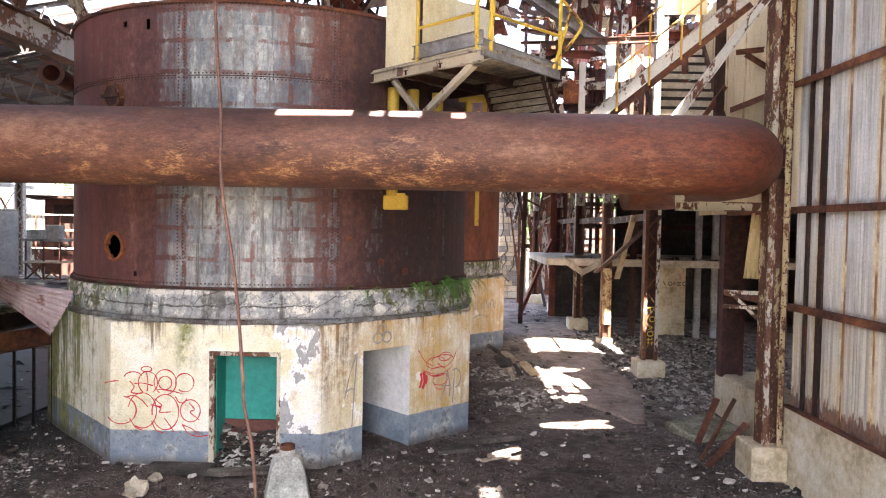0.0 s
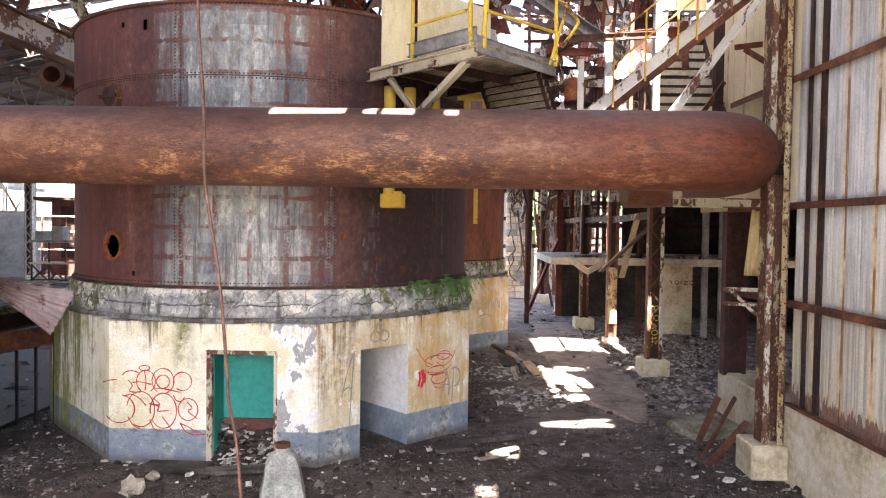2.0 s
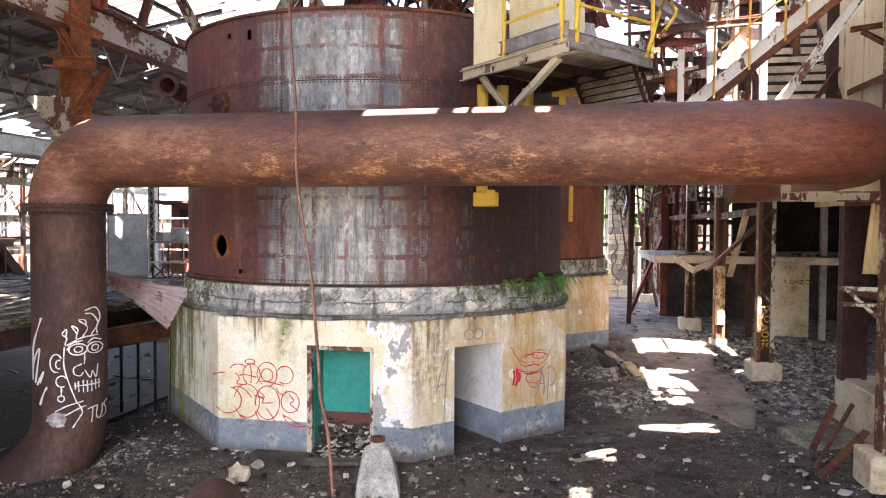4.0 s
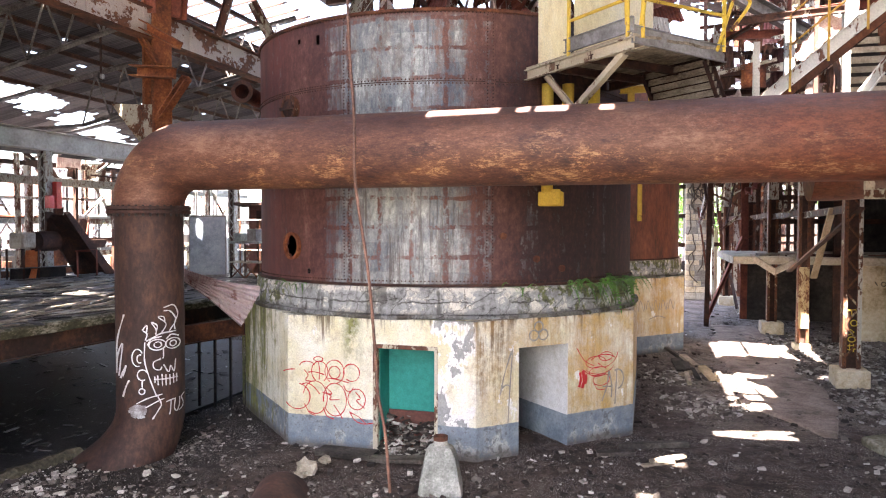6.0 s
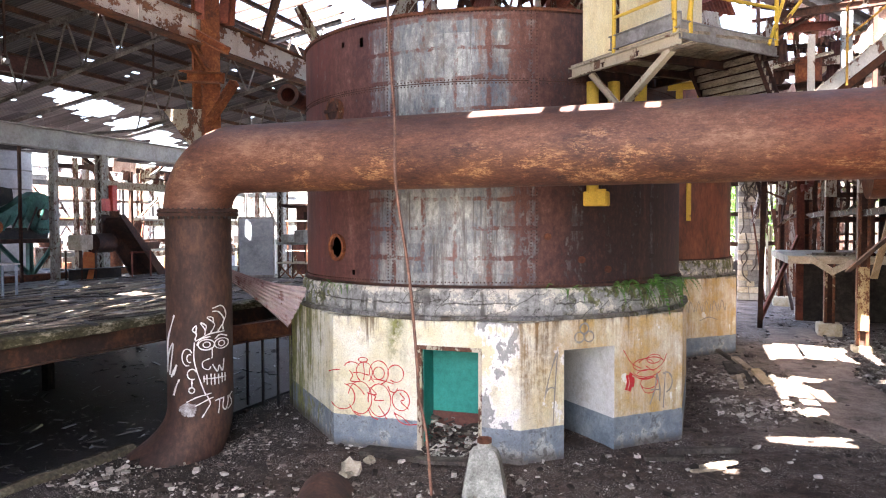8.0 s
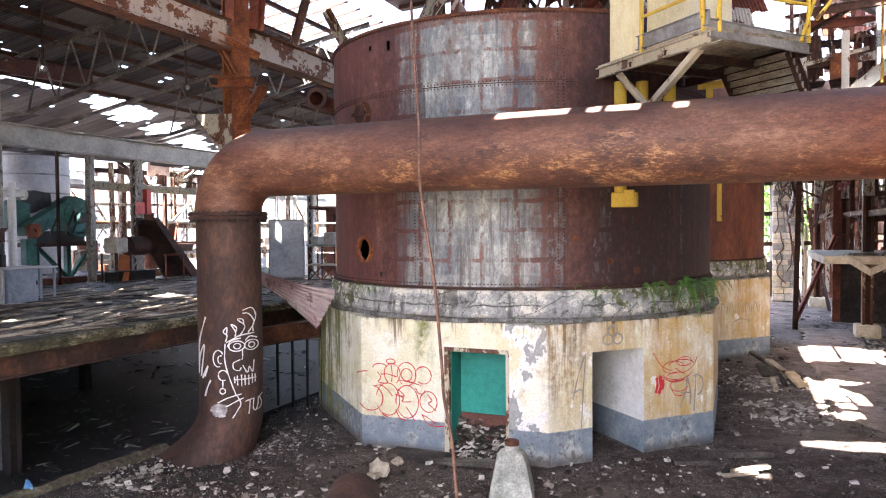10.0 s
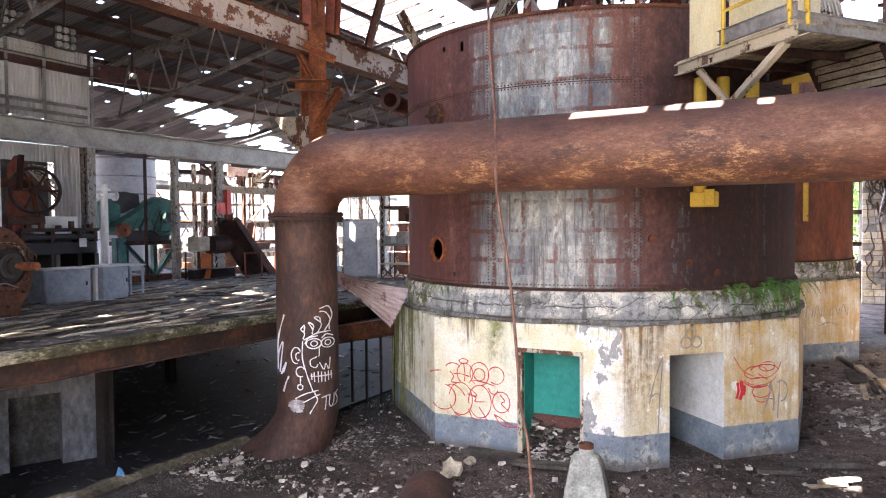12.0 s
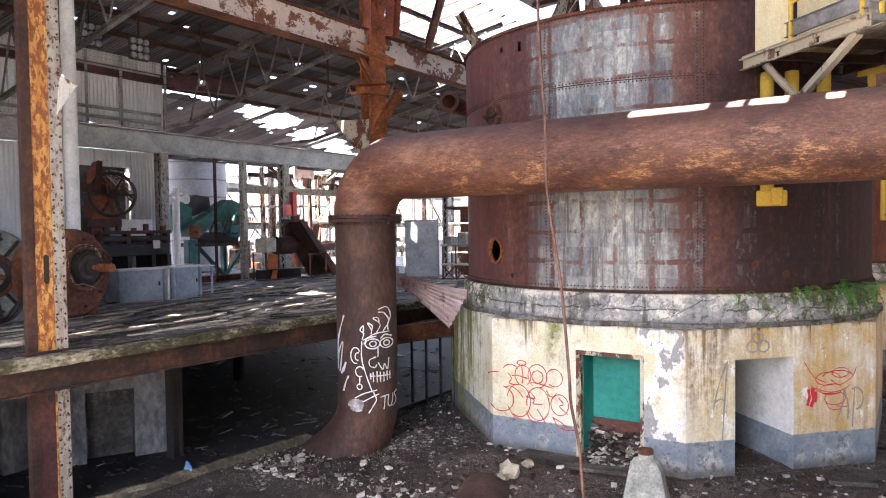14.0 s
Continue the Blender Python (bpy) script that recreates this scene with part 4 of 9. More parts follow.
def build_base(c, doors):
    """The octagonal base: eight wall faces, two of them with an opening, under a round concrete ring."""
    top = 2.62
    base = thing("tank_base", (*c, 0), "octagonal plastered tank base, peeling cream above blue-grey" if doors else "octagonal plastered base of the farther tank", "tank base", "tank bases")
    out, deep = octagon(c), 1.75
    inn = octagon(c, deep)
    for k in range(8):
        a, b, ai, bi = out[k], out[(k + 1) % 8], inn[k], inn[(k + 1) % 8]
        u = (b - a).normalized()
        inward = Vector((-u.y, u.x, 0))
        bm = bmesh.new()
        if k in doors:
            s0, s1, head, depth = doors[k]
            p, q = a + u * s0, a + u * s1
            pi, qi = p + inward * deep, q + inward * deep
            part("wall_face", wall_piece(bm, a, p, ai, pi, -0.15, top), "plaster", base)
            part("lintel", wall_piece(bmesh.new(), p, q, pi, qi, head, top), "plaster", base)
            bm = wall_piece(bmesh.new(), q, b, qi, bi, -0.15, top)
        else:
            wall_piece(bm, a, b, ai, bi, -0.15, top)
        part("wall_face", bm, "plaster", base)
    bm = bmesh.new()
    prism(bm, [(p.x, p.y) for p in octagon(c, deep + 0.002)], -0.15, top - 0.01)
    part("core", bm, "concrete", base)
    bm = bmesh.new()
    n = 128
    loops = []
    for r, z in ((4.735, top + 0.001), (4.745, top + 0.03), (4.735, top + 0.075), (4.645, top + 0.085), (4.635, 2.95), (4.64, 3.16), (4.615, 3.215), (0.5, 3.215)):
        loops.append([bm.verts.new((c[0] + (r + 0.03 * noise.noise((k * 0.3, z * 2, 1)) * (r > 1)) * math.cos(k * math.tau / n), c[1] + (r + 0.03 * noise.noise((k * 0.3, z * 2, 1)) * (r > 1)) * math.sin(k * math.tau / n),
                                     z + 0.03 * noise.noise((k * 0.25, z, 5)) * (2.6 < z < 2.7))) for k in range(n)])
    for g, h in zip(loops, loops[1:]):
        for k in range(n):
            bm.faces.new((g[k], g[(k + 1) % n], h[(k + 1) % n], h[k]))
    bm.faces.new(loops[-1])
    bmesh.ops.recalc_face_normals(bm, faces=bm.faces)
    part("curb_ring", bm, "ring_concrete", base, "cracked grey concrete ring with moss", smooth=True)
    return base


# facet 0 holds the doorway, facet 1 the recess
V0, V1, V2 = octagon(TANKS[0])[0:3]
DOORS = {0: (-4.22 - V0.x, -2.98 - V0.x, 2.08, 0.6), 1: (0.95, 2.14, 2.06, 1.7)}
base_a = build_base(TANKS[0], DOORS)
base_b = build_base(TANKS[1], {})
tank_a = build_tank(TANKS[0], True)
tank_b = build_tank(TANKS[1], False)

# the doorway's inner wall, lining and frame
bm = bmesh.new()
box(bm, (-4.20, V0.y + 0.62, 0.72), (-3.0, V0.y + 0.70, 2.07))
part("inner_wall", bm, "teal_paint", base_a, "teal-painted inner wall")
bm = bmesh.new()
box(bm, (-4.20, V0.y + 0.58, -0.05), (-3.0, V0.y + 0.70, 0.716))
part("inner_dado", bm, "brown_paint", base_a, "red-brown dado")
bm = bmesh.new()
box(bm, (-4.215, V0.y + 0.10, 0), (-4.16, V0.y + 0.60, 2.07))
part("door_lining", bm, "teal_paint", base_a, "teal-painted door lining")
for lo, hi in (((-4.27, V0.y - 0.012, 0.0), (-4.17, V0.y + 0.10, 2.12)), ((-3.03, V0.y - 0.012, 0.0), (-2.965, V0.y + 0.10, 2.12)), ((-4.17, V0.y - 0.012, 2.04), (-3.03, V0.y + 0.10, 2.12))):
    bm = bmesh.new()
    box(bm, lo, hi, 0.006)
    part("door_frame", bm, "cream_peel", base_a, "worn painted door frame")

# the recess has a pale lining on its deep far side
fu = (V2 - V1).normalized()
fin = Vector((-fu.y, fu.x, 0))
q = V1 + fu * 2.14
for z0, z1, m, nm in ((-0.1, 0.62, "blue_dado", "recess_dado"), (0.62, 2.055, "pale_plaster", "recess_lining")):
    e = fu * 0.006
    part(nm, wall_piece(bmesh.new(), q - e + fin * 0.01, q - e * 0.1 + fin * 0.01, q - e + fin * 1.74, q - e * 0.1 + fin * 1.74, z0, z1), m, base_a)

# ---- the great flue pipe ----
PIPE_Y, PIPE_Z, PIPE_R = 11.95, 5.70, 0.645
LEG = Vector((-8.45, PIPE_Y, 0))


def build_pipe():
    t = thing("flue_pipe", (LEG.x, LEG.y, 0), "huge rust-brown flue pipe crossing in front of the tank", "pipe")
    bend = 0.98
    x0, x1 = LEG.x + bend, 4.15
    seams = [x0, -5.6, -3.0, -0.6, 1.9, x1]
    for a, b in zip(seams, seams[1:]):
        bm = bmesh.new()
        sweep(bm, [(a + (b - a) * i / 6, PIPE_Y, PIPE_Z) for i in range(7)], PIPE_R, 64, False)
        part("pipe_run", bm, "pipe_steel", t, smooth=True)
    for s in seams[1:-1]:
        bm = bmesh.new()
        ring(bm, (s, PIPE_Y, PIPE_Z), (1, 0, 0), PIPE_R + 0.004, PIPE_R - 0.01, 0.016, 64)
        part("weld", bm, "pipe_steel", t)
    bm = bmesh.new()
    sweep(bm, arc((x0, PIPE_Y, PIPE_Z - bend), (-1, 0, 0), (0, 0, 1), bend, 0, 90, 28) + [(x0 + 0.025, PIPE_Y, PIPE_Z), (x0 + 0.05, PIPE_Y, PIPE_Z)], PIPE_R + 0.002, 64, False)
    part("elbow", bm, "pipe_steel", t, smooth=True)
    bm = bmesh.new()
    sweep(bm, [(x1 - 0.05, PIPE_Y, PIPE_Z), (x1 - 0.025, PIPE_Y, PIPE_Z)] + arc((x1, PIPE_Y + 0.95, PIPE_Z), (0, -1, 0), (1, 0, 0), 0.95, 0, 90, 28) + [(x1 + 0.95, PIPE_Y + 1.0, PIPE_Z)], PIPE_R + 0.002, 64, False)
    part("elbow", bm, "pipe_steel", t, smooth=True)
    for p, axis in (((x1 + 0.35, PIPE_Y + 0.07, PIPE_Z), (0.93, 0.36, 0)), ((x1 + 0.72, PIPE_Y + 0.33, PIPE_Z), (0.66, 0.75, 0))):
        bm = bmesh.new()
        ring(bm, p, axis, PIPE_R + 0.004, PIPE_R - 0.01, 0.014, 64)
        part("weld", bm, "pipe_steel", t)
    bx = x1 + 0.95
    bm = bmesh.new()
    sweep(bm, [(bx, PIPE_Y + 0.95 + i * 0.6, PIPE_Z - 0.012 * i) for i in range(5)], PIPE_R, 64, False)
    part("pipe_run", bm, "pipe_steel", t, smooth=True)
    bm = bmesh.new()
    sweep(bm, arc((bx - 0.95, PIPE_Y + 3.35, PIPE_Z - 0.05), (1, 0, 0), (0, 1, -0.1), 0.95, 0, 90, 12) + [(bx - 1.2, PIPE_Y + 4.3, PIPE_Z - 0.15)], PIPE_R, 48)
    part("elbow", bm, "pipe_steel", t, smooth=True)
    leg_top = PIPE_Z - bend
    bm = bmesh.new()
    sweep(bm, [(LEG.x, LEG.y, leg_top - 0.06 - (leg_top - 0.96) * i / 6) for i in range(7)], PIPE_R - 0.02, 64, False)
    part("leg", bm, "leg_steel", t, smooth=True)
    for z in (leg_top, leg_top - 0.075):
        bm = bmesh.new()
        ring(bm, (LEG.x, LEG.y, z), (0, 0, 1), PIPE_R + 0.12, PIPE_R - 0.03, 0.06, 64)
        part("flange", bm, "rust_dark", t)
    for k in range(36):
        a = k * math.tau / 36
        p = Vector((LEG.x + (PIPE_R + 0.075) * math.cos(a), LEG.y + (PIPE_R + 0.075) * math.sin(a), leg_top - 0.04))
        bm = bmesh.new()
        sweep(bm, [p - Vector((0, 0, 0.12)), p + Vector((0, 0, 0.09))], 0.022, 6)
        part("bolt", bm, "black_steel", t)
    # a skewed shoe at the foot
    bm = bmesh.new()
    n, loops = 48, []
    for i in range(9):
        f = i / 8
        k = f * f
        cx, cy, r = LEG.x - 0.42 * k, LEG.y - 0.28 * k, PIPE_R - 0.02 + 0.30 * k
        loops.append([bm.verts.new((cx + r * math.cos(j * math.tau / n), cy + r * math.sin(j * math.tau / n), 0.97 * (1 - f) - 0.05)) for j in range(n)])
    for g, h in zip(loops, loops[1:]):
        for j in range(n):
            bm.faces.new((h[j], h[(j + 1) % n], g[(j + 1) % n], g[j]))
    part("shoe", bm, "leg_steel", t, smooth=True)
    return t


build_pipe()


# ---- columns ----
DECK_TOP = 2.60


def bmesh_ball(at, radius):
    bm = bmesh.new()
    bmesh.ops.create_icosphere(bm, subdivisions=1, radius=radius, matrix=Matrix.Translation(at))
    return bm


def column(name, x, y, z0, z1, wide, deep, material, label, group, turn=0.0, lace=True, plinth=None, web="rust_dark", head=None):
    """A built-up steel column: two flanges, a web with rivets, lacing bars, and a concrete plinth."""
    t = thing(name, (x, y, z0), label, "column", group)
    rot = Matrix.Translation((x, y, 0)) @ Matrix.Rotation(radians(turn), 4, "Z") @ Matrix.Translation((-x, -y, 0))
    for s in (-1, 1):
        bm = bmesh.new()
        cx = x + s * wide / 2
        box(bm, (cx - 0.012, y - deep / 2, z0), (cx + 0.012, y + deep / 2, z1), turn=rot)
        for e in (-1, 1):
            box(bm, (min(cx, cx - s * 0.09), y + e * (deep / 2 - 0.008) - 0.007, z0), (max(cx, cx - s * 0.09), y + e * (deep / 2 - 0.008) + 0.007, z1), turn=rot)
        part("flange", bm, material, t)
    bm = bmesh.new()
    box(bm, (x - wide / 2 + 0.012, y - 0.012, z0), (x + wide / 2 - 0.012, y + 0.012, z1), turn=rot)
    part("web", bm, web, t)
    if head:
        z2, m_head = head
        for s in (-1, 1):
            cx = x + s * wide / 2
            bm = box(bmesh.new(), (cx - 0.013, y - deep / 2, z1), (cx + 0.013, y + deep / 2, z2))
            for e in (-1, 1):
                box(bm, (min(cx, cx - s * 0.09), y + e * (deep / 2 - 0.008) - 0.007, z1), (max(cx, cx - s * 0.09), y + e * (deep / 2 - 0.008) + 0.007, z2))
            part("head_flange", bm, m_head, t, "pale flaking upper length")
        part("head_web", box(bmesh.new(), (x - wide / 2 + 0.013, y - 0.012, z1), (x + wide / 2 - 0.013, y + 0.012, z2)), m_head, t)
    if lace:
        bm = bmesh.new()
        z, flip, step = z0 + 0.3, 1, wide * 1.1
        while z + step < z1:
            a, b = Vector((x - flip * wide * 0.42, y - deep / 2 - 0.006, z)), Vector((x + flip * wide * 0.42, y - deep / 2 - 0.006, z + step))
            beam(bm, rot @ a, rot @ b, 0.05, 0.012, "R", up=rot.to_3x3() @ Vector((0, 1, 0)))
            z, flip = z + step, -flip
        part("lacing", bm, material, t)
    bm = bmesh.new()
    for i in range(int((z1 - z0) / 0.12)):
        for s in (-1, 1):
            p = rot @ Vector((x + s * (wide / 2 - 0.05), y - deep / 2 - 0.004, z0 + 0.06 + i * 0.12))
            bmesh.ops.create_icosphere(bm, subdivisions=1, radius=0.014, matrix=Matrix.Translation(p))
    part("rivets", bm, web, t, kind="stuff")
    if plinth:
        bm = bmesh.new()
        w, h = plinth
        made = box(bm, (x - w / 2, y - w / 2, z0 - h), (x + w / 2, y + w / 2, z0), 0.03)
        part("plinth", bm, "concrete_yellow", t, "stained concrete plinth")
    return t


column("steel_column", 5.97, 13.3, 0.0, 12.4, 0.34, 0.34, "column_peel", "riveted steel column, flaking white paint over rust", "hall columns", turn=8, lace=False, web="column_peel")
t = bpy.data.objects["steel_column"]
part("cover_plate", box(bmesh.new(), (5.76, 13.05, 0.6), (5.86, 13.11, 12.3), 0.01), "white_spotted", t, "flaking white cover plate")
part("cover_plate", box(bmesh.new(), (6.03, 13.08, 0.6), (6.12, 13.12, 12.3), 0.01), "ochre_spotted", t)
for k in range(58):
    part("rivet", bmesh_ball((6.075 + 0.02 * (-1) ** k, 13.075, 0.75 + k * 0.2), 0.018), "rust_dark", t)
column("steel_column", 6.83, 17.5, 1.0, 6.8, 0.50, 0.3, "maroon", "dark maroon steel column on a concrete block", "hall columns", lace=False)
ROW = [(6.17, 22.34), (6.1, 28.5), (5.65, 32.4), (5.55, 38.5), (4.95, 43.5)]
for i, (x, y) in enumerate(ROW):
    low = 0.48 if i != 1 else 0.2
    column("steel_column", x, y, low, 5.5, 0.36 if i else 0.42, 0.32, "rust_patchy", "rusty steel column on a concrete plinth", "hall columns", lace=i == 0, plinth=(0.85 if i != 1 else 0.6, 0.55 if i != 1 else 0.25), web="rust_dark", head=(10.6, "blue_white" if i == 0 else "white_peel"))
part("cover_plate", box(bmesh.new(), (6.30, 22.13, 0.5), (6.40, 22.17, 5.4), 0.008), "white_peel", bpy.data.objects["steel_column.002"], "flaking white cover plate")
part("cover_plate", box(bmesh.new(), (5.93, 28.28, 0.75), (6.27, 28.33, 2.95), 0.008), "ochre_spotted", bpy.data.objects["steel_column.003"], "cream-painted cover plate")
t = thing("steel_post", (-10.2, 6.3, 0), "built-up steel post, orange rust beside flaking white", "post")
for lo, hi, m, nm in (((-10.26, 6.12, 0), (-10.21, 6.37, 2.5), "maroon", "web"), ((-10.26, 6.12, 2.5), (-10.21, 6.37, 10.4), "rust_gold", "web"), ((-10.30, 5.97, 0), (-10.19, 6.12, 10.4), "rust_dark", "flange"), ((-10.30, 6.37, 0), (-10.19, 6.392, 10.4), "rust_gold", "flange"), ((-10.25, 6.395, 0), (-10.205, 6.60, 10.4), "grey_spotted", "cover_plate")):
    part(nm, box(bmesh.new(), lo, hi, 0.004), m, t)
for z in (6.35,):
    bm = bmesh.new()
    prism(bm, [(6.58, z + 0.62), (6.86, z + 0.50), (6.52, z)], -10.20, -10.18)
    bmesh.ops.transform(bm, matrix=Matrix(((0, 0, 1, 0), (1, 0, 0, 0), (0, 1, 0, 0), (0, 0, 0, 1))), verts=bm.verts)
    part("gusset", bm, "white_peel", t)
for k in range(44):
    for y in (6.43, 6.56):
        part("rivet", bmesh_ball((-10.203, y, 0.4 + k * 0.2), 0.02), "rust_dark", t)
# Black ovals laid on the web for the darkness inside its slots.
for z in (3.92, 2.05):
    bm = bmesh.new()
    prism(bm, [(6.29 + 0.045 * math.cos(a), z + (0.17 if math.sin(a) > 0 else -0.17) + 0.06 * math.sin(a)) for a in (k * math.tau / 16 + 0.1 for k in range(16))], -10.212, -10.206)
    bmesh.ops.transform(bm, matrix=Matrix(((0, 0, 1, 0), (1, 0, 0, 0), (0, 1, 0, 0), (0, 0, 0, 1))), verts=bm.verts)
    part("slot", bm, "black_steel", t, "black oval plate that stands in for a slot's dark opening")
part("base_plate", box(bmesh.new(), (-10.34, 5.9, DECK_TOP), (-10.14, 6.66, DECK_TOP + 0.05), 0.01), "rust_dark", t)
column("steel_column", -10.6, 15.0, 2.6, 10.4, 0.55, 0.45, "rust_orange", "orange-rusted steel column with bracket stubs", "hall columns", turn=-25, lace=False, web="rust")

# ---- east wall ----
WALL_DX = -0.035


def wall_x(y):
    return 6.28 + WALL_DX * (y - 13.2)


def build_east_wall():
    low = bmesh.new()
    prism(low, [(wall_x(-6) - 0.12, -6), (wall_x(13.1) - 0.12, 13.1), (wall_x(13.1) + 0.3, 13.1), (wall_x(-6) + 0.3, -6)], -0.1, 1.34)
    tagged(solid("wall_east", low, "concrete_yellow", "low concrete wall, stained yellow-grey, under metal cladding", "wall", kind="structure"))
    wall = bpy.data.objects["wall_east"]
    for z0, z1 in ((1.26, 3.14), (3.10, 4.90), (4.86, 7.14), (7.10, 9.9), (9.86, 12.7)):
        y = -6.0
        while y < 17.4:
            if y + 0.8 > 6 and (z0 < 9 or y < 13) and not (y > 12.6 and z1 < 5):
                bm = bmesh.new()
                wave_sheet(bm, (wall_x(y) + 0.05 + 0.012 * random.random(), y, z0), (WALL_DX, 1, 0), (0, 0, 1), 0.86, z1 - z0, 0.082, 0.022, 6, 0.10 if z0 < 2 else 0)
                part("sheet", bm, "wall_sheet" if y < 12.6 else "cream_corrugated", wall, smooth=True)
            y += 0.8
    bm = bmesh.new()
    for z0, z1 in ((1.38, 12.7),):
        box(bm, (wall_x(0) + 0.03, -6, z0), (wall_x(0) + 0.05, 6, z1))
    part("sheet", bm, "wall_sheet", wall)
    for z in (3.14, 4.88, 7.12):
        bm = bmesh.new()
        beam(bm, (wall_x(-6) - 0.04, -6, z), (wall_x(13.2) - 0.04, 13.2, z), 0.10, 0.12, "L", 0.014)
        beam(bm, (wall_x(13.4) - 0.04, 13.4, z), (wall_x(16) - 0.04, 16, z), 0.10, 0.12, "L", 0.014)
        part("girt", bm, "rust", wall, "rusty angle girt")
    for y, w in ((12.74, 0.10), (12.30, 0.16)):
        bm = bmesh.new()
        beam(bm, (wall_x(y) - 0.0, y, 1.36), (wall_x(y) - 0.0, y, 9.8), w, 0.04, "R", up=(1, 0, 0))
        part("stud", bm, "edge_rust", wall)
    bm = bmesh.new()
    beam(bm, (wall_x(-6) - 0.1, -6, 1.37), (wall_x(13.1) - 0.1, 13.1, 1.37), 0.12, 0.04, "R")
    part("sill", bm, "rust", wall, "rusted sill plate")


build_east_wall()


# ---- worn concrete walkway between the tanks and the columns ----
def build_walkway():
    verts, faces = [], []
    n, w = 88, 14
    for j in range(n + 1):
        y = 16.5 + j * 0.2
        left = 3.0 + 0.02 * (y - 16) + 0.5 * noise.noise((y * 0.45, 2, 0)) + 0.2 * noise.noise((y * 1.9, 5, 0))
        right = 5.35 + 0.4 * noise.noise((y * 0.4, 9, 0)) + 0.2 * noise.noise((y * 1.7, 1, 0))
        if y < 19.5:
            f = (y - 16.5) / 3.0
            left, right = 4.4 + (left - 4.4) * f, 4.6 + (right - 4.6) * f
        for i in range(w + 1):
            x = left + (right - left) * i / w
            edge = min(i, w - i, j, n - j) == 0
            verts.append((x, y, -0.06 if edge else 0.055 + 0.03 * noise.noise((x * 0.9, y * 0.9, 7)) + 0.012 * noise.noise((x * 3, y * 3, 1))))
    for j in range(n):
        for i in range(w):
            k = j * (w + 1) + i
            faces.append((k, k + 1, k + w + 2, k + w + 1))
    me = bpy.data.meshes.new("walkway")
    me.from_pydata(verts, [], faces)
    me.materials.append(M["walk_concrete"])
    for p in me.polygons:
        p.use_smooth = True
    tagged(new("walkway", me), "worn grey-pink concrete walkway under dirt", "pavement", kind="structure")


build_walkway()

# ---- roofs ----
# chosen sun patches on floor, pipe and deck; roof holes are cut to suit
FLOOR_SUN = [(3.0, 6.3, 26.0, 29.0), (2.85, 4.3, 19.0, 23.0), (5.2, 6.0, 23.0, 23.5), (3.1, 3.75, 18.6, 19.3), (3.4, 3.8, 17.6, 18.2), (2.2, 3.8, 16.2, 16.8), (1.0, 1.5, 13.9, 14.2), (0.7, 1.0, 11.9, 12.4), (1.7, 2.1, 30.5, 31.5), (1.3, 1.8, 34, 35.5), (2.0, 2.3, 37, 38)]
PIPE_SUN = [(-2.72, -1.52, 11.50, 11.78), (-1.22, -1.02, 11.50, 11.78), (-0.88, -0.40, 11.50, 11.78), (0.05, 0.33, 11.50, 11.74), (-8.4, -7.8, 11.6, 12.1)]
DECK_SUN = [(-13.9, -12.9, 15.2, 16.0)]


def lit(p):
    for level, boxes in ((0.0, FLOOR_SUN), (6.25, PIPE_SUN), (2.6, DECK_SUN)):
        q = p - SUN_WAY * ((p.z - level) / SUN_WAY.z)
        if any(x0 <= q.x <= x1 and y0 <= q.y <= y1 for x0, x1, y0, y1 in boxes):
            return True
    return False


def roof_sheet(name, lo, hi, height, cell, holes, speck, label):
    """A roof as one sheet of small cells, broken places and chosen sun ways left out."""
    nx, ny = int((hi[0] - lo[0]) / cell), int((hi[1] - lo[1]) / cell)
    verts, faces = [], []
    for j in range(ny + 1):
        for i in range(nx + 1):
            x, y = lo[0] + i * cell, lo[1] + j * cell
            verts.append((x, y, height(x, y) + 0.02 * noise.noise((x * 0.8, y * 0.3, 2))))
    w = nx + 1
    for j in range(ny):
        for i in range(nx):
            x, y = lo[0] + (i + 0.5) * cell, lo[1] + (j + 0.5) * cell
            p = Vector((x, y, height(x, y)))
            wob = 0.35 * noise.noise((x * 1.3, y * 1.3, 8))
            if lit(p) or any(x0 + wob <= x <= x1 + wob and y0 + wob <= y <= y1 + wob for x0, x1, y0, y1 in holes):
                continue
            if speck and noise.noise((x * 4.3, y * 3.1, 11)) > speck:
                continue
            faces.append((j * w + i, (j + 1) * w + i, (j + 1) * w + i + 1, j * w + i + 1))
    me = bpy.data.meshes.new(name)
    me.from_pydata(verts, [], faces)
    me.materials.append(M["roof_sheet"])
    return tagged(new(name, me), label, "roof", kind="structure")


def west_roof(x, y):
    return 11.8 - 0.171 * (-11 - x)


roof_sheet("roof_west", (-29, -4), (-11, 46), west_roof, 0.16,
           [(-22.9, -22.25, 17.5, 20.1), (-23.7, -22.7, 21.7, 22.7), (-24.2, -22.8, 22.7, 23.7), (-24.7, -23.0, 23.7, 24.7), (-25.1, -23.3, 24.7, 25.8),
            (-25.7, -24.0, 27.0, 28.0), (-26.3, -24.6, 28.0, 29.5), (-27.1, -25.4, 29.5, 31.5), (-27.6, -26.3, 31.5, 33.0), (-28.1, -27.2, 33.0, 35.4), (-13.9, -11.0, 18.8, 25.4)],
           0.62, "dark corrugated roof with rusted-through holes")
roof_sheet("canopy_west", (-22.2, 15.8), (-20.7, 40), lambda x, y: 7.30 - 0.10 * (-20.7 - x), 0.25, [], 0.42, "low dark canopy roof full of slits outside the bay")
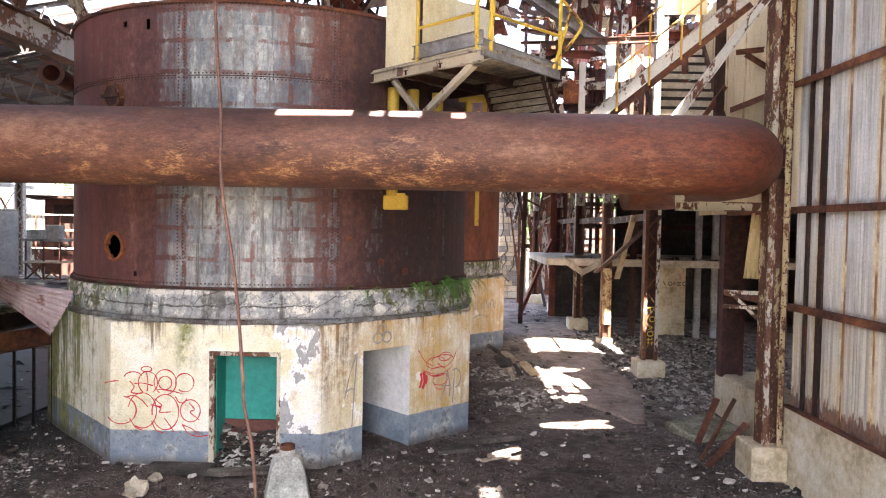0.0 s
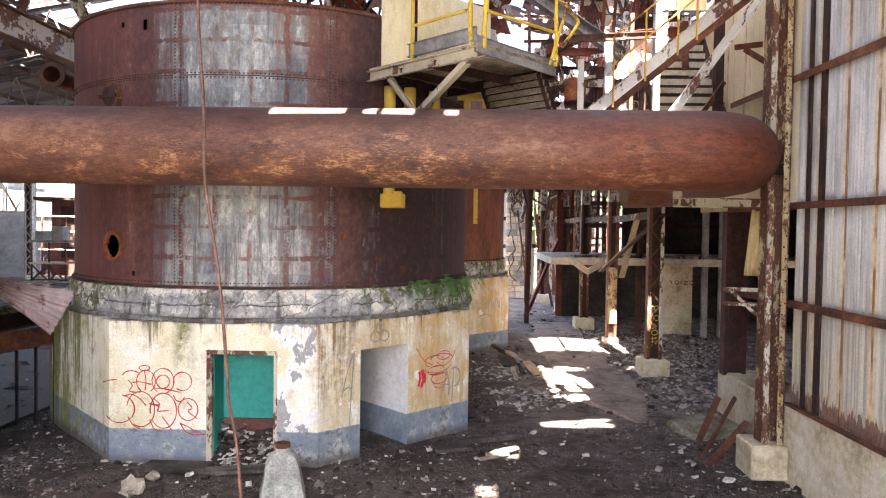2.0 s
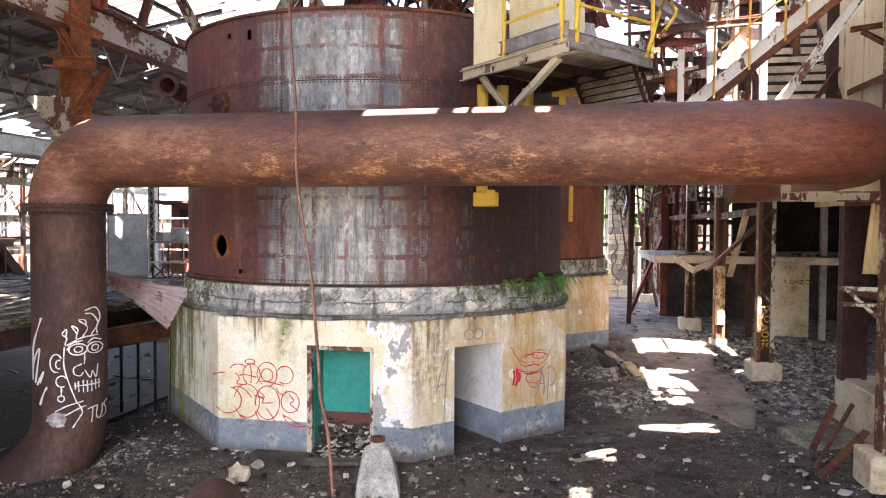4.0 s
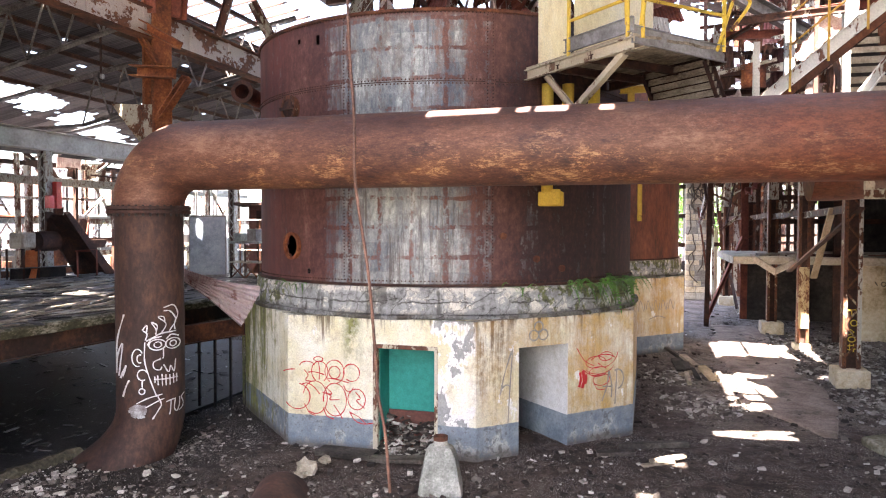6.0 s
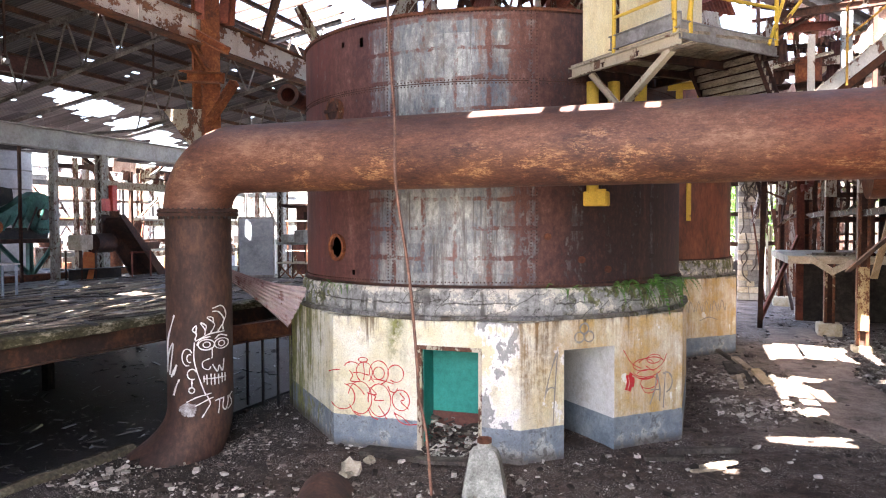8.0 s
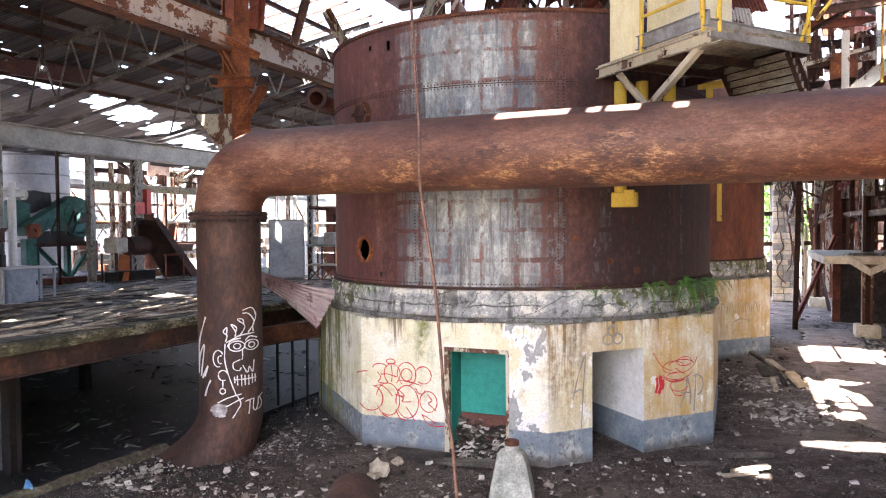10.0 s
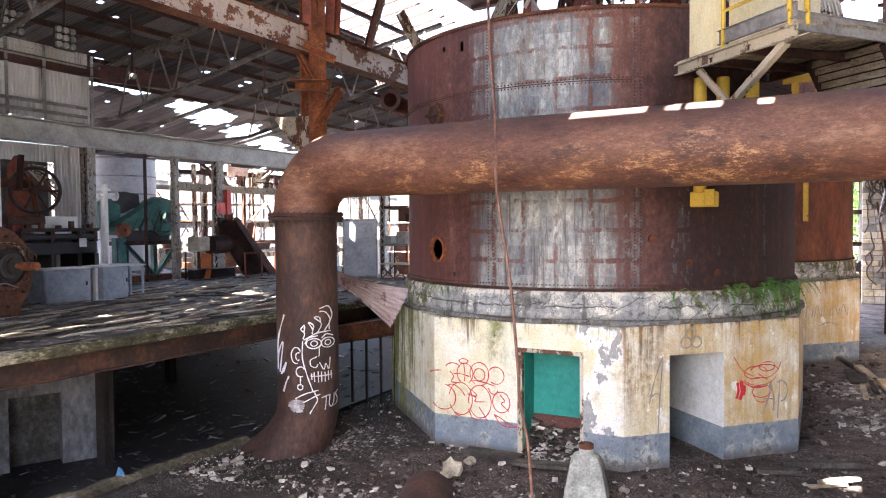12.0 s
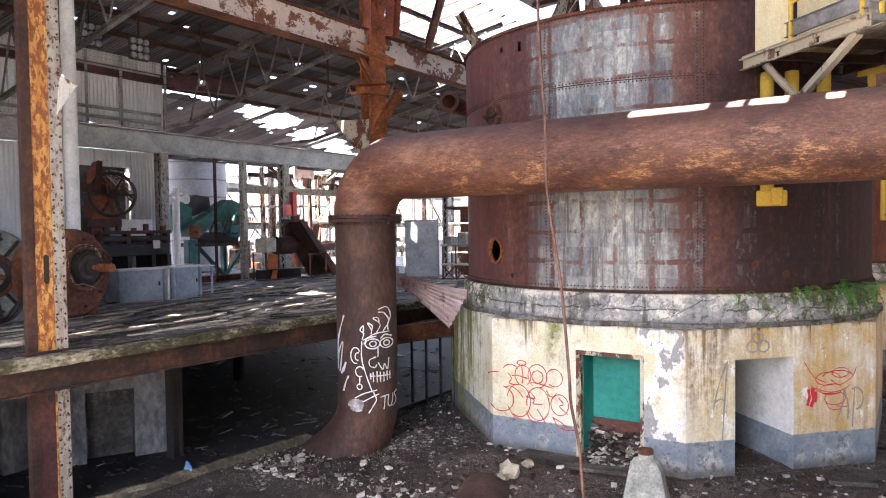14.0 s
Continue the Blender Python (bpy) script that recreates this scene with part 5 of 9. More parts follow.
# Sheet added out of sight behind the pipe to shade the far floor.
roof_sheet("roof_collapsed", (1.7, 26.2), (8.6, 50), lambda x, y: 7.55 + 0.1 * math.sin(y * 1.3), 0.2, [], 0, "hidden roof sheet added to keep sun off the far floor")
# Unseen roofs added over the entrance to shape the light.
roof_sheet("roof_southwest", (-11, -7), (-5.6, -1.0), lambda x, y: 13.0, 0.5, [], 0, "unseen roof added to block light from the southwest")
roof_sheet("roof_south", (2.0, -7), (12, -1.0), lambda x, y: 13.1, 0.5, [], 0, "unseen roof added to block light from the southeast")
# Unseen roof added to hold off the sun except at the patches.
roof_sheet("roof_middle", (-11, -1.0), (12, 25.5), lambda x, y: 13.2 - 0.05 * abs(x + 1), 0.1, [], 0, "unseen roof added over the hall, open above the sun patches")

roof_sheet("roof_north_high", (1.8, 25.5), (12, 31.0), lambda x, y: 13.1 - 0.05 * abs(x + 1) + 0.25 * math.sin(x * 1.3), 0.15, [], 0.30, "high broken roof full of holes beyond the stair tower")

# ---- unseen walls added behind the camera to shape the light ----
bm = bmesh.new()
box(bm, (2.4, -7.3, -0.1), (6.6, -7.0, 13.0))
solid("wall_south", bm, "dark_wall", "unseen dark wall added to block light behind the camera", "wall", kind="structure")
bm = bmesh.new()
box(bm, (-45, -5.3, -0.1), (-5.6, -5.0, 12.9))
solid("wall_southwest", bm, "dark_wall", "unseen dark wall added to keep light off the west bay", "wall", kind="structure")

# Unseen pale floor added under the camera to bounce sunlight up.
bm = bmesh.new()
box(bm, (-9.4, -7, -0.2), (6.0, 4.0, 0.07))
solid("pavement", bm, "concrete", "unseen pale floor added to bounce sunlight into the hall", "floor", kind="structure")

# ---- raised deck on the west side ----
DECK = 2.60


def deck_x(y):
    return -10.02 + 0.06 * (y - 5.64)


def build_deck():
    bm = bmesh.new()
    prism(bm, [(deck_x(-5), -5), (deck_x(17.5), 17.5), (-10.8, 24), (-22, 24), (-45, 24), (-45, -5)], DECK - 0.16, DECK)
    slab = solid("deck", bm, "deck_concrete", "raised concrete deck littered with debris", "floor", kind="structure")
    bm = bmesh.new()
    beam(bm, (deck_x(-5) - 0.12, -5, DECK - 0.37), (deck_x(17) - 0.12, 17, DECK - 0.37), 0.20, 0.38, "I", 0.025)
    part("edge_beam", bm, "edge_rust", slab, "dark rusty steel edge beam")
    bm = bmesh.new()
    rows = []
    for k in range(226):
        y = -5 + k * 0.1
        e = 0.05 * noise.noise((y * 1.7, 0, 0)) + 0.03 * noise.noise((y * 6, 3, 0))
        rows.append([bm.verts.new(c) for c in ((deck_x(y) - 0.3, y, DECK - 0.15), (deck_x(y) - 0.3, y, DECK + 0.006), (deck_x(y) + 0.03 + e * 0.6, y, DECK + 0.012 + 0.015 * noise.noise((y * 3, 7, 0))), (deck_x(y) + 0.08 + e, y, DECK - 0.03 + e * 0.3), (deck_x(y) + 0.06 + e, y, DECK - 0.17 + e * 0.5))])
    for g, h in zip(rows, rows[1:]):
        for k in range(5):
            bm.faces.new((g[k], h[k], h[(k + 1) % 5], g[(k + 1) % 5]))
    bmesh.ops.recalc_face_normals(bm, faces=bm.faces)
    part("edge_strip", bm, "edge_moss", slab, "mossy pale concrete lip")
    # Unseen wall added to keep southern light from under the deck.
    bm = bmesh.new()
    box(bm, (-10.9, -5, -0.2), (-10.6, 4.6, DECK - 0.75))
    part("footing_wall", bm, "dark_wall", slab, "unseen wall added under the deck edge to block light")
    for y in (2.0, 8.6, 14.6):
        bm = bmesh.new()
        beam(bm, (deck_x(y) - 0.3, y, DECK - 0.4), (-30, y, DECK - 0.4), 0.2, 0.4, "I", 0.03)
        part("joist", bm, "rust_dark", slab)
    for x, y in ((-11.0, 9.1), (-15.5, 8.6), (-15.5, 14.6), (-21, 8.6), (-21, 14.6), (-11.2, 14.6)):
        bm = bmesh.new()
        beam(bm, (x, y, 0), (x, y, DECK - 0.6), 0.22, 0.22, "I", 0.02)
        part("post", bm, "black_steel", slab)
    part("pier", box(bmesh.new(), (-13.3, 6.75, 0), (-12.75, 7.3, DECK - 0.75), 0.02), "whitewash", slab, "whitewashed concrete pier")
    # a doorway-like frame of two piers and a lintel, with a panel toned down for shade set back in it
    p0 = Vector((-12.25, 7.55, 0))
    u = (Vector((-11.40, 9.25, 0)) - p0).normalized()
    back = Vector((-u.y, u.x, 0))
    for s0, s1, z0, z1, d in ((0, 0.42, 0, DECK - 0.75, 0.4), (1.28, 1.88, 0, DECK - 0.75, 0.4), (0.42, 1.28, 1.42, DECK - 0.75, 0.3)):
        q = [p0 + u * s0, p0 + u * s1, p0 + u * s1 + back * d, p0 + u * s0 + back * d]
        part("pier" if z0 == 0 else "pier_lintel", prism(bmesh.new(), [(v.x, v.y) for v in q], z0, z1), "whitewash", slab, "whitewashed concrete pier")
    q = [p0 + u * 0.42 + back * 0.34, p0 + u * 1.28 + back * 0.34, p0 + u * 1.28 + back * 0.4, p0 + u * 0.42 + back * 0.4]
    part("pier_panel", prism(bmesh.new(), [(v.x, v.y) for v in q], 0, 1.42), "pier_dimmed", slab, "concrete panel between the piers, toned down for shade")
    # Floor under the deck: damp, with the shade put into its colour.
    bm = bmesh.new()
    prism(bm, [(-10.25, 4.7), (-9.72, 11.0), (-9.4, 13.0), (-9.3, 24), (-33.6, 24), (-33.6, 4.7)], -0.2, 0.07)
    solid("floor_under_deck", bm, "shaded_wet_floor", "damp concrete floor, blackened in colour for the deck's shade", "floor", kind="structure")
    bm = bmesh.new()
    box(bm, (-34, -5, -0.2), (-33.7, 24, DECK - 0.17))
    part("back_wall", bm, "concrete", slab)


build_deck()

# ---- overhead girders of the west bay ----
t = thing("crane_girder", (-10.6, 9, 9.15), "deep plate girder, white paint flaking to rust", "girder")
part("web", beam(bmesh.new(), (-10.6, -4, 9.15), (-10.6, 21.5, 9.15), 0.03, 0.66, "R"), "white_flaked", t)
for dz in (-0.35, 0.35):
    part("flange", beam(bmesh.new(), (-10.6, -4, 9.15 + dz), (-10.6, 21.5, 9.15 + dz), 0.34, 0.035, "R"), "rust", t)
for k in range(14):
    part("stiffener", beam(bmesh.new(), (-10.53, -3 + k * 1.75, 8.82), (-10.53, -3 + k * 1.75, 9.48), 0.02, 0.11, "R"), "white_flaked", t)
t = thing("crane_girder", (-20, 15, 7.45), "long grey plate girder on far columns", "girder")
part("web", beam(bmesh.new(), (-19.9, -4, 7.45), (-19.9, 40, 7.35), 0.03, 0.62, "R"), "girder_grey", t)
for dz in (-0.33, 0.33):
    part("flange", beam(bmesh.new(), (-19.9, -4, 7.45 + dz), (-19.9, 40, 7.35 + dz), 0.40, 0.035, "R"), "girder_grey", t)
for y in (3.0, 9.3, 15.4, 21.0, 27.0, 33.0, 39.0):
    column("steel_column", -20.0, y, DECK if y < 24 else 0, 7.1, 0.34, 0.3, "grey_spotted", "flaking steel column carrying the far girder", "far columns", lace=True)
for y in (-2.0, 4.2, 10.4, 16.6, 22.8, 29.0, 35.2, 41.4):
    t = thing("roof_truss", (-20, y, 9), "light steel roof truss with thin web members", "truss", "roof trusses")
    hi = [(x, y, west_roof(x, y) - 0.25) for x in (-29, -11)]
    bm = bmesh.new()
    beam(bm, hi[0], hi[1], 0.14, 0.16, "L", 0.02)
    part("top_chord", bm, "truss_steel", t)
    bm = bmesh.new()
    beam(bm, (-29, y, 8.06), (-20, y, 8.2), 0.12, 0.12, "L", 0.02)
    beam(bm, (-20, y, 8.2), (-11, y, 10.2), 0.12, 0.12, "L", 0.02)
    part("bottom_chord", bm, "truss_steel", t)
    for i in range(7):
        xa = -20 + 1.28 * i
        for xb in (xa, xa + 1.28):
            bm = bmesh.new()
            beam(bm, (xb, y, 8.2 + (xb + 20) * 0.222), (xa + 0.64, y, west_roof(xa + 0.64, y) - 0.3), 0.045, 0.045, "L", 0.01)
            part("web_bar", bm, "truss_steel", t)
for x in (-12.5, -13.75, -15, -16.25, -17.5, -18.75, -20.5, -22.1, -28.6):
    bm = bmesh.new()
    beam(bm, (x, -4, west_roof(x, 0) - 0.12), (x, 46, west_roof(x, 0) - 0.12), 0.08, 0.16, "C", 0.015)
    solid("purlin", bm, "rust_dark", "dark steel purlin under the roof", "purlin", "purlins")


# ---- access platform beside the tank, with its railing and stair ----
def build_platform():
    a, b, d = Vector((-1.55, 14.12, 7.30)), Vector((0.55, 12.05, 7.30)), Vector((2.06, 13.58, 7.30))
    c = a + d - b
    t = thing("access_platform", (0.2, 13.3, 7.3), "timber-decked steel platform with yellow pipe railing", "platform")
    for p, q, m in ((a, b, "cream_beam"), (c, d, "rust_dark"), (a, c, "rust_dark")):
        bm = bmesh.new()
        beam(bm, p, q, 0.09, 0.20, "C", 0.018)
        part("edge_channel", bm, m, t)
    bm = bmesh.new()
    p, q = a.lerp(b, 0.42) + Vector((0, 0, 0.30)), b + Vector((0, 0, 0.30))
    beam(bm, p, q, 0.06, 0.24, "C", 0.014)
    part("toe_board", bm, "grey_steel", t)
    bm = bmesh.new()
    beam(bm, b + Vector((0, 0, 0.14)), d + Vector((0, 0, 0.06)), 0.06, 0.28, "C", 0.014)
    part("toe_board", bm, "grey_steel", t)
    for f in (0.35, 0.66):
        bm = bmesh.new()
        beam(bm, a.lerp(b, f) - Vector((0, 0, 0.05)), c.lerp(d, f) - Vector((0, 0, 0.05)), 0.08, 0.14, "I", 0.014)
        part("joist", bm, "rust_dark", t)
    n = 17
    for i in range(n):
        if i in (5,):
            continue
        f = (i + 0.5) / n
        bm = bmesh.new()
        e = 0.02 * math.sin(i * 2.3)
        p, q = b.lerp(a, 0.02 + e), d.lerp(c, 0.0)
        lift = Vector((0, 0, 0.13 + 0.01 * math.sin(i * 5.1)))
        beam(bm, a.lerp(c, f) + lift, b.lerp(d, f) + lift, 0.115, 0.045, "R")
        part("plank", bm, "timber", t)
    # knee braces down to the tank
    for p, q in (((0.42, 12.28, 7.2), (-1.0, 13.85, 6.05)), ((-1.05, 13.7, 7.2), (-0.3, 13.95, 6.25)), ):
        bm = bmesh.new()
        beam(bm, p, q, 0.11, 0.11, "C", 0.016)
        part("knee_brace", bm, "cream_beam", t)
    # yellow drop pipes
    for x, y, z0 in ((-1.10, 14.25, 4.9), (-0.72, 14.4, 5.9), (-0.25, 14.75, 5.9)):
        bm = bmesh.new()
        sweep(bm, [(x, y, z0), (x, y, 7.15)], 0.115, 20)
        part("drop_pipe", bm, "yellow_peel", t, "yellow-painted vertical pipe", smooth=True)
    bm = bmesh.new()
    box(bm, (-1.26, 14.12, 4.78), (-0.78, 14.36, 5.06), 0.02)
    box(bm, (-1.0, 14.06, 4.80), (-0.82, 14.12, 5.10), 0.01)
    part("bracket_box", bm, "yellow_peel", t, "yellow steel bracket")
    bm = bmesh.new()
    sweep(bm, [(0.62, 16.0, 4.5), (0.62, 16.0, 7.0)], 0.05, 12)
    part("drop_pipe", bm, "yellow_peel", t)
    for p, q in (((0.55, 14.3, 6.55), (2.0, 14.9, 6.60)), ((1.05, 14.5, 6.55), (1.05, 14.5, 5.5))):
        bm = bmesh.new()
        beam(bm, p, q, 0.10, 0.10, "L", 0.014)
        part("yellow_bar", bm, "yellow_peel", t)
    box_at = bmesh.new()
    box(box_at, (0.30, 16.9, 7.5), (0.84, 17.4, 8.06), 0.015)
    part("cream_housing", box_at, "cream_sheet", t, "cream-painted steel housing on yellow legs")
    for x, y in ((0.34, 16.95), (0.8, 16.95), (0.34, 17.35), (0.8, 17.35)):
        part("housing_leg", beam(bmesh.new(), (x, y, 5.9), (x, y, 7.5), 0.07, 0.07, "L", 0.012), "yellow_peel", t)
    part("yellow_bar", beam(bmesh.new(), (0.0, 16.4, 7.34), (1.5, 16.4, 7.36), 0.10, 0.14, "I", 0.014), "yellow_peel", t)
    for x in (0.42, 1.12):
        part("yellow_bar", beam(bmesh.new(), (x, 16.4, 5.9), (x, 16.4, 7.28), 0.12, 0.12, "I", 0.014), "yellow_peel", t)
    part("yellow_bar", beam(bmesh.new(), (1.3, 16.35, 6.2), (1.9, 16.35, 6.95), 0.07, 0.07, "L", 0.012), "yellow_rust", t)
    # cream plates standing on the platform
    for p, q, h, m in (((-1.22, 13.83, 7.42), (-0.55, 13.18, 7.42), 2.4, "cream_sheet"), ((-0.50, 13.30, 7.42), (0.85, 14.65, 7.42), 1.35, "cream_sheet")):
        bm = bmesh.new()
        p, q = Vector(p), Vector(q)
        m4, length = along(p, q)
        box(bm, (-0.006, -h, 0), (0.006, 0, length), turn=m4)
        part("side_plate", bm, m, t, "cream-painted steel plate")
    # railing
    posts = [a.lerp(b, 0.46), a.lerp(b, 0.96), b.lerp(d, 0.10), b.lerp(d, 0.98)]
    for p in posts:
        bm = bmesh.new()
        sweep(bm, [p + Vector((0, 0, 0.1)), p + Vector((0, 0, 1.5))], 0.034, 12)
        part("rail_post", bm, "yellow_peel", t, smooth=True)
    for p, q in ((posts[0], posts[1]), (posts[2], posts[3])):
        for h in (0.72, 1.42):
            bm = bmesh.new()
            sweep(bm, [p + Vector((0, 0, h)), q + Vector((0, 0, h))], 0.028, 12)
            part("rail", bm, "yellow_peel", t, smooth=True)
    bm = bmesh.new()
    p = b.lerp(d, 0.02)
    sweep(bm, smooth_line([p + Vector((-0.12, 0, 0.3)), p + Vector((-0.12, 0, 0.85)), p + Vector((0.0, 0.02, 1.0)), p + Vector((0.14, 0.1, 0.9)), p + Vector((0.1, 0.1, 0.3))]), 0.04, 12)
    part("rail_hoop", bm, "yellow_peel", t, smooth=True)
    p = d
    bm = bmesh.new()
    sweep(bm, smooth_line([p + Vector((0, 0, 1.4)), p + Vector((0.35, 0.25, 1.1)), p + Vector((0.4, 0.3, 0.95)), p + Vector((0.1, 0.1, 0.5))]), 0.03, 10)
    part("stair_rail", bm, "yellow_peel", t, smooth=True)
    bm = bmesh.new()
    sweep(bm, [p + Vector((-0.15, -0.15, 0.1)), p + Vector((0.3, 0.3, 1.6))], 0.03, 10)
    part("stair_rail", bm, "yellow_peel", t, smooth=True)
    # a stair goes down from the far edge
    shift = Vector((-0.30, 0, 0.02))
    c, d = c + shift, d + shift
    s = thing("wooden_stair", (1.6, 15.3, 5.6), "short weathered timber stair below the platform", "stair")
    foot = Vector((0.45, 0.7, -1.05))
    for p in (c.lerp(d, 0.50), c.lerp(d, 1.0)):
        bm = bmesh.new()
        beam(bm, p, p + foot, 0.07, 0.24, "C", 0.014)
        part("stringer", bm, "rust_dark", s)
    for i in range(9):
        f = (i + 0.5) / 9
        bm = bmesh.new()
        beam(bm, c.lerp(d, 0.50) + foot * f, d + foot * f, 0.035, 0.108, "R")
        part("tread", bm, "timber", s)
    # Dark sheet added behind the treads so the gaps read as shade.
    bm = bmesh.new()
    v = [bm.verts.new(k + Vector((0.05, 0.12, 0))) for k in (c.lerp(d, 0.50), d, d + foot, c.lerp(d, 0.50) + foot)]
    bm.faces.new(v)
    bmesh.ops.solidify(bm, geom=bm.faces[:], thickness=0.012)
    part("backing", bm, "rust_dark", s)


build_platform()


# ---- stair and braces at the east wall ----
def shades(p, q):
    """Whether a member between two points would stand in the sun's way to the lit floor."""
    p, q = Vector(p), Vector(q)
    for i in range(9):
        r = p.lerp(q, i / 8)
        f = r - SUN_WAY * (r.z / SUN_WAY.z)
        if any(x0 - 0.1 <= f.x <= x1 + 0.1 and y0 - 0.1 <= f.y <= y1 + 0.1 for x0, x1, y0, y1 in FLOOR_SUN[:3]):
            return True
    return False


def build_back_flight():
    """Closed flight that climbs away from the hall, seen from below."""
    t = thing("closed_stair", (5.4, 15.5, 6.3), "dark steel flight with worn cream tread edges", "stair")
    for i in range(11):
        y, z = 15.9 + 0.17 * i, 6.42 + 0.235 * i
        bm = bmesh.new()
        box(bm, (4.55, y, z), (6.0, y + 0.27, z + 0.035))
        tread = part("tread", bm, "rust_dark", t)
        bm = bmesh.new()
        box(bm, (4.56, y - 0.012, z - 0.07 + 0.01 * math.sin(i * 3)), (5.98, y - 0.002, z + 0.06))
        part("nosing", bm, "cream_edge", tread, "cream-painted tread edge, chipped")
        bm = bmesh.new()
        box(bm, (4.56, y + 0.22, z + 0.036), (5.98, y + 0.24, z + 0.234))
        part("riser", bm, "black_steel", t)
    for x in (4.5, 6.02):
        bm = bmesh.new()
        beam(bm, (x, 15.75, 6.35), (x, 17.9, 9.1), 0.06, 0.26, "C", 0.014)
        part("stringer", bm, "rust_dark", t)


def build_stair():
    t = thing("steel_stair", (3.7, 13.4, 6.0), "steep steel stair with white stringers and worn treads", "stair")
    lo, hi = Vector((2.09, 13.2, 6.04)), Vector((5.39, 13.2, 8.76))
    for dy, m in ((0, "white_peel"), (0.9, "rust_dark")):
        bm = bmesh.new()
        beam(bm, lo + Vector((0, dy, 0)), hi + Vector((0, dy, 0)), 0.09, 0.20, "C", 0.016)
        part("stringer", bm, m, t)
        bm = bmesh.new()
        beam(bm, lo + Vector((0, dy + 0.04, -0.21)), hi + Vector((0, dy + 0.04, -0.21)), 0.05, 0.11, "R")
        part("under_angle", bm, "rust" if dy == 0 else "rust_dark", t)
    for i in range(15):
        p = lo.lerp(hi, (i + 0.5) / 15)
        bm = bmesh.new()
        box(bm, (p.x - 0.15, p.y + 0.05, p.z - 0.03), (p.x + 0.13, p.y + 0.88, p.z + 0.015))
        tread = part("tread", bm, "rust_dark", t)
        bm = bmesh.new()
        box(bm, (p.x - 0.17, p.y + 0.05, p.z - 0.05), (p.x - 0.152, p.y + 0.88, p.z + 0.03))
        part("nosing", bm, "cream_beam", tread)
        bm = bmesh.new()
        box(bm, (p.x + 0.12, p.y + 0.05, p.z + 0.015), (p.x + 0.14, p.y + 0.88, p.z + 0.14))
        part("riser", bm, "rust_dark", t)
    for f in (0.28, 0.45, 0.62, 0.72, 0.90):
        p = lo.lerp(hi, f)
        bm = bmesh.new()
        sweep(bm, [p + Vector((0, -0.06, -0.2)), p + Vector((0, -0.06, 1.05))], 0.02, 8)
        part("rail_post", bm, "yellow_rust", t)
    for h in (0.55, 1.05):
        bm = bmesh.new()
        sweep(bm, [lo.lerp(hi, 0.28) + Vector((0, -0.06, h)), hi + Vector((0, -0.06, h))], 0.017, 8)
        part("rail", bm, "yellow_rust", t)
    bm = bmesh.new()
    beam(bm, (3.99, 12.98, 6.43), (5.72, 12.98, 8.82), 0.14, 0.15, "C", 0.02)
    solid("diagonal_brace", bm, "white_peel", "white-painted diagonal channel brace with rust spots", "brace")
    bm = bmesh.new()
    beam(bm, (4.75, 14.5, 6.3), (5.45, 14.5, 7.35), 0.1, 0.1, "L", 0.015)
    solid("diagonal_brace", bm, "rust", "short rusty angle brace", "brace")
    # frame posts beside the stair
    for x, y, z0, z1, m, w in ((5.35, 14.6, 6.2, 9.8, "rust_dark", 0.16), (4.48, 15.72, 7.95, 10.6, "blue_grey", 0.24), (4.42, 15.74, 6.3, 7.95, "grey_spotted", 0.14), (3.95, 16.0, 6.2, 9.1, "heavy_peel", 0.08), (3.45, 15.9, 6.2, 8.47, "blue_grey", 0.18), (2.85, 15.9, 6.2, 8.08, "white_peel", 0.12)):
        bm = bmesh.new()
        beam(bm, (x, y, z0), (x, y, z1), w, w, "I", 0.018)
        solid("steel_post", bm, m, "upright steel post of the stair tower, paint peeling", "post", "stair tower posts")
    bm = bmesh.new()
    beam(bm, (2.4, 15.9, 6.25), (6.1, 15.9, 6.25), 0.12, 0.16, "I", 0.018)
    solid("steel_beam", bm, "rust_dark", "dark steel beam under the stair", "beam", "stair tower beams")
    for z in (8.25, 9.45):
        bm = bmesh.new()
        beam(bm, (2.2, 14.9, z), (4.2, 14.9, z + 0.1), 0.1, 0.14, "I", 0.016)
        solid("steel_beam", bm, "heavy_peel", "peeling steel beam of the stair tower", "beam", "stair tower beams")
    bm = bmesh.new()
    box(bm, (4.5, 15.57, 9.05), (5.4, 15.605, 9.9))
    solid("steel_plate", bm, "cream_sheet", "cream-painted sheet at the stair head", "plate")
    trng = random.Random(12)
    for x in (2.4, 4.5, 5.5):
        bm = bmesh.new()
        beam(bm, (x, 14.9, 6.34), (x, 21.5, 6.45), 0.12, 0.18, "I", 0.016)
        solid("steel_beam", bm, trng.choice(("rust", "heavy_peel", "cream_peel")), "steel beam running back from the stair tower", "beam", "stair tower beams")
        for y in (17.2, 19.4, 21.3):
            z1 = trng.uniform(8.2, 10.4)
            if x < 3 and y == 17.2:
                continue
            bm = bmesh.new()
            beam(bm, (x, y, 6.4), (x + trng.uniform(-0.1, 0.1), y, z1), 0.15, 0.15, trng.choice("IC"), 0.016)
            solid("steel_post", bm, trng.choice(("white_peel", "blue_white", "heavy_peel", "rust", "cream_peel")), "upright steel post of the stair tower, paint peeling", "post", "stair tower posts")
            for k in range(5):
                z = trng.uniform(6.8, z1)
                d = Vector((trng.uniform(0.5, 1.4) * trng.choice((1, 1, -1)), trng.uniform(-0.6, 0.6), trng.uniform(-0.5, 0.5)))
                if x + d.x < 2.3:
                    d.x = abs(d.x)
                if shades((x, y, z), Vector((x, y, z)) + d):
                    continue
                bm = bmesh.new()
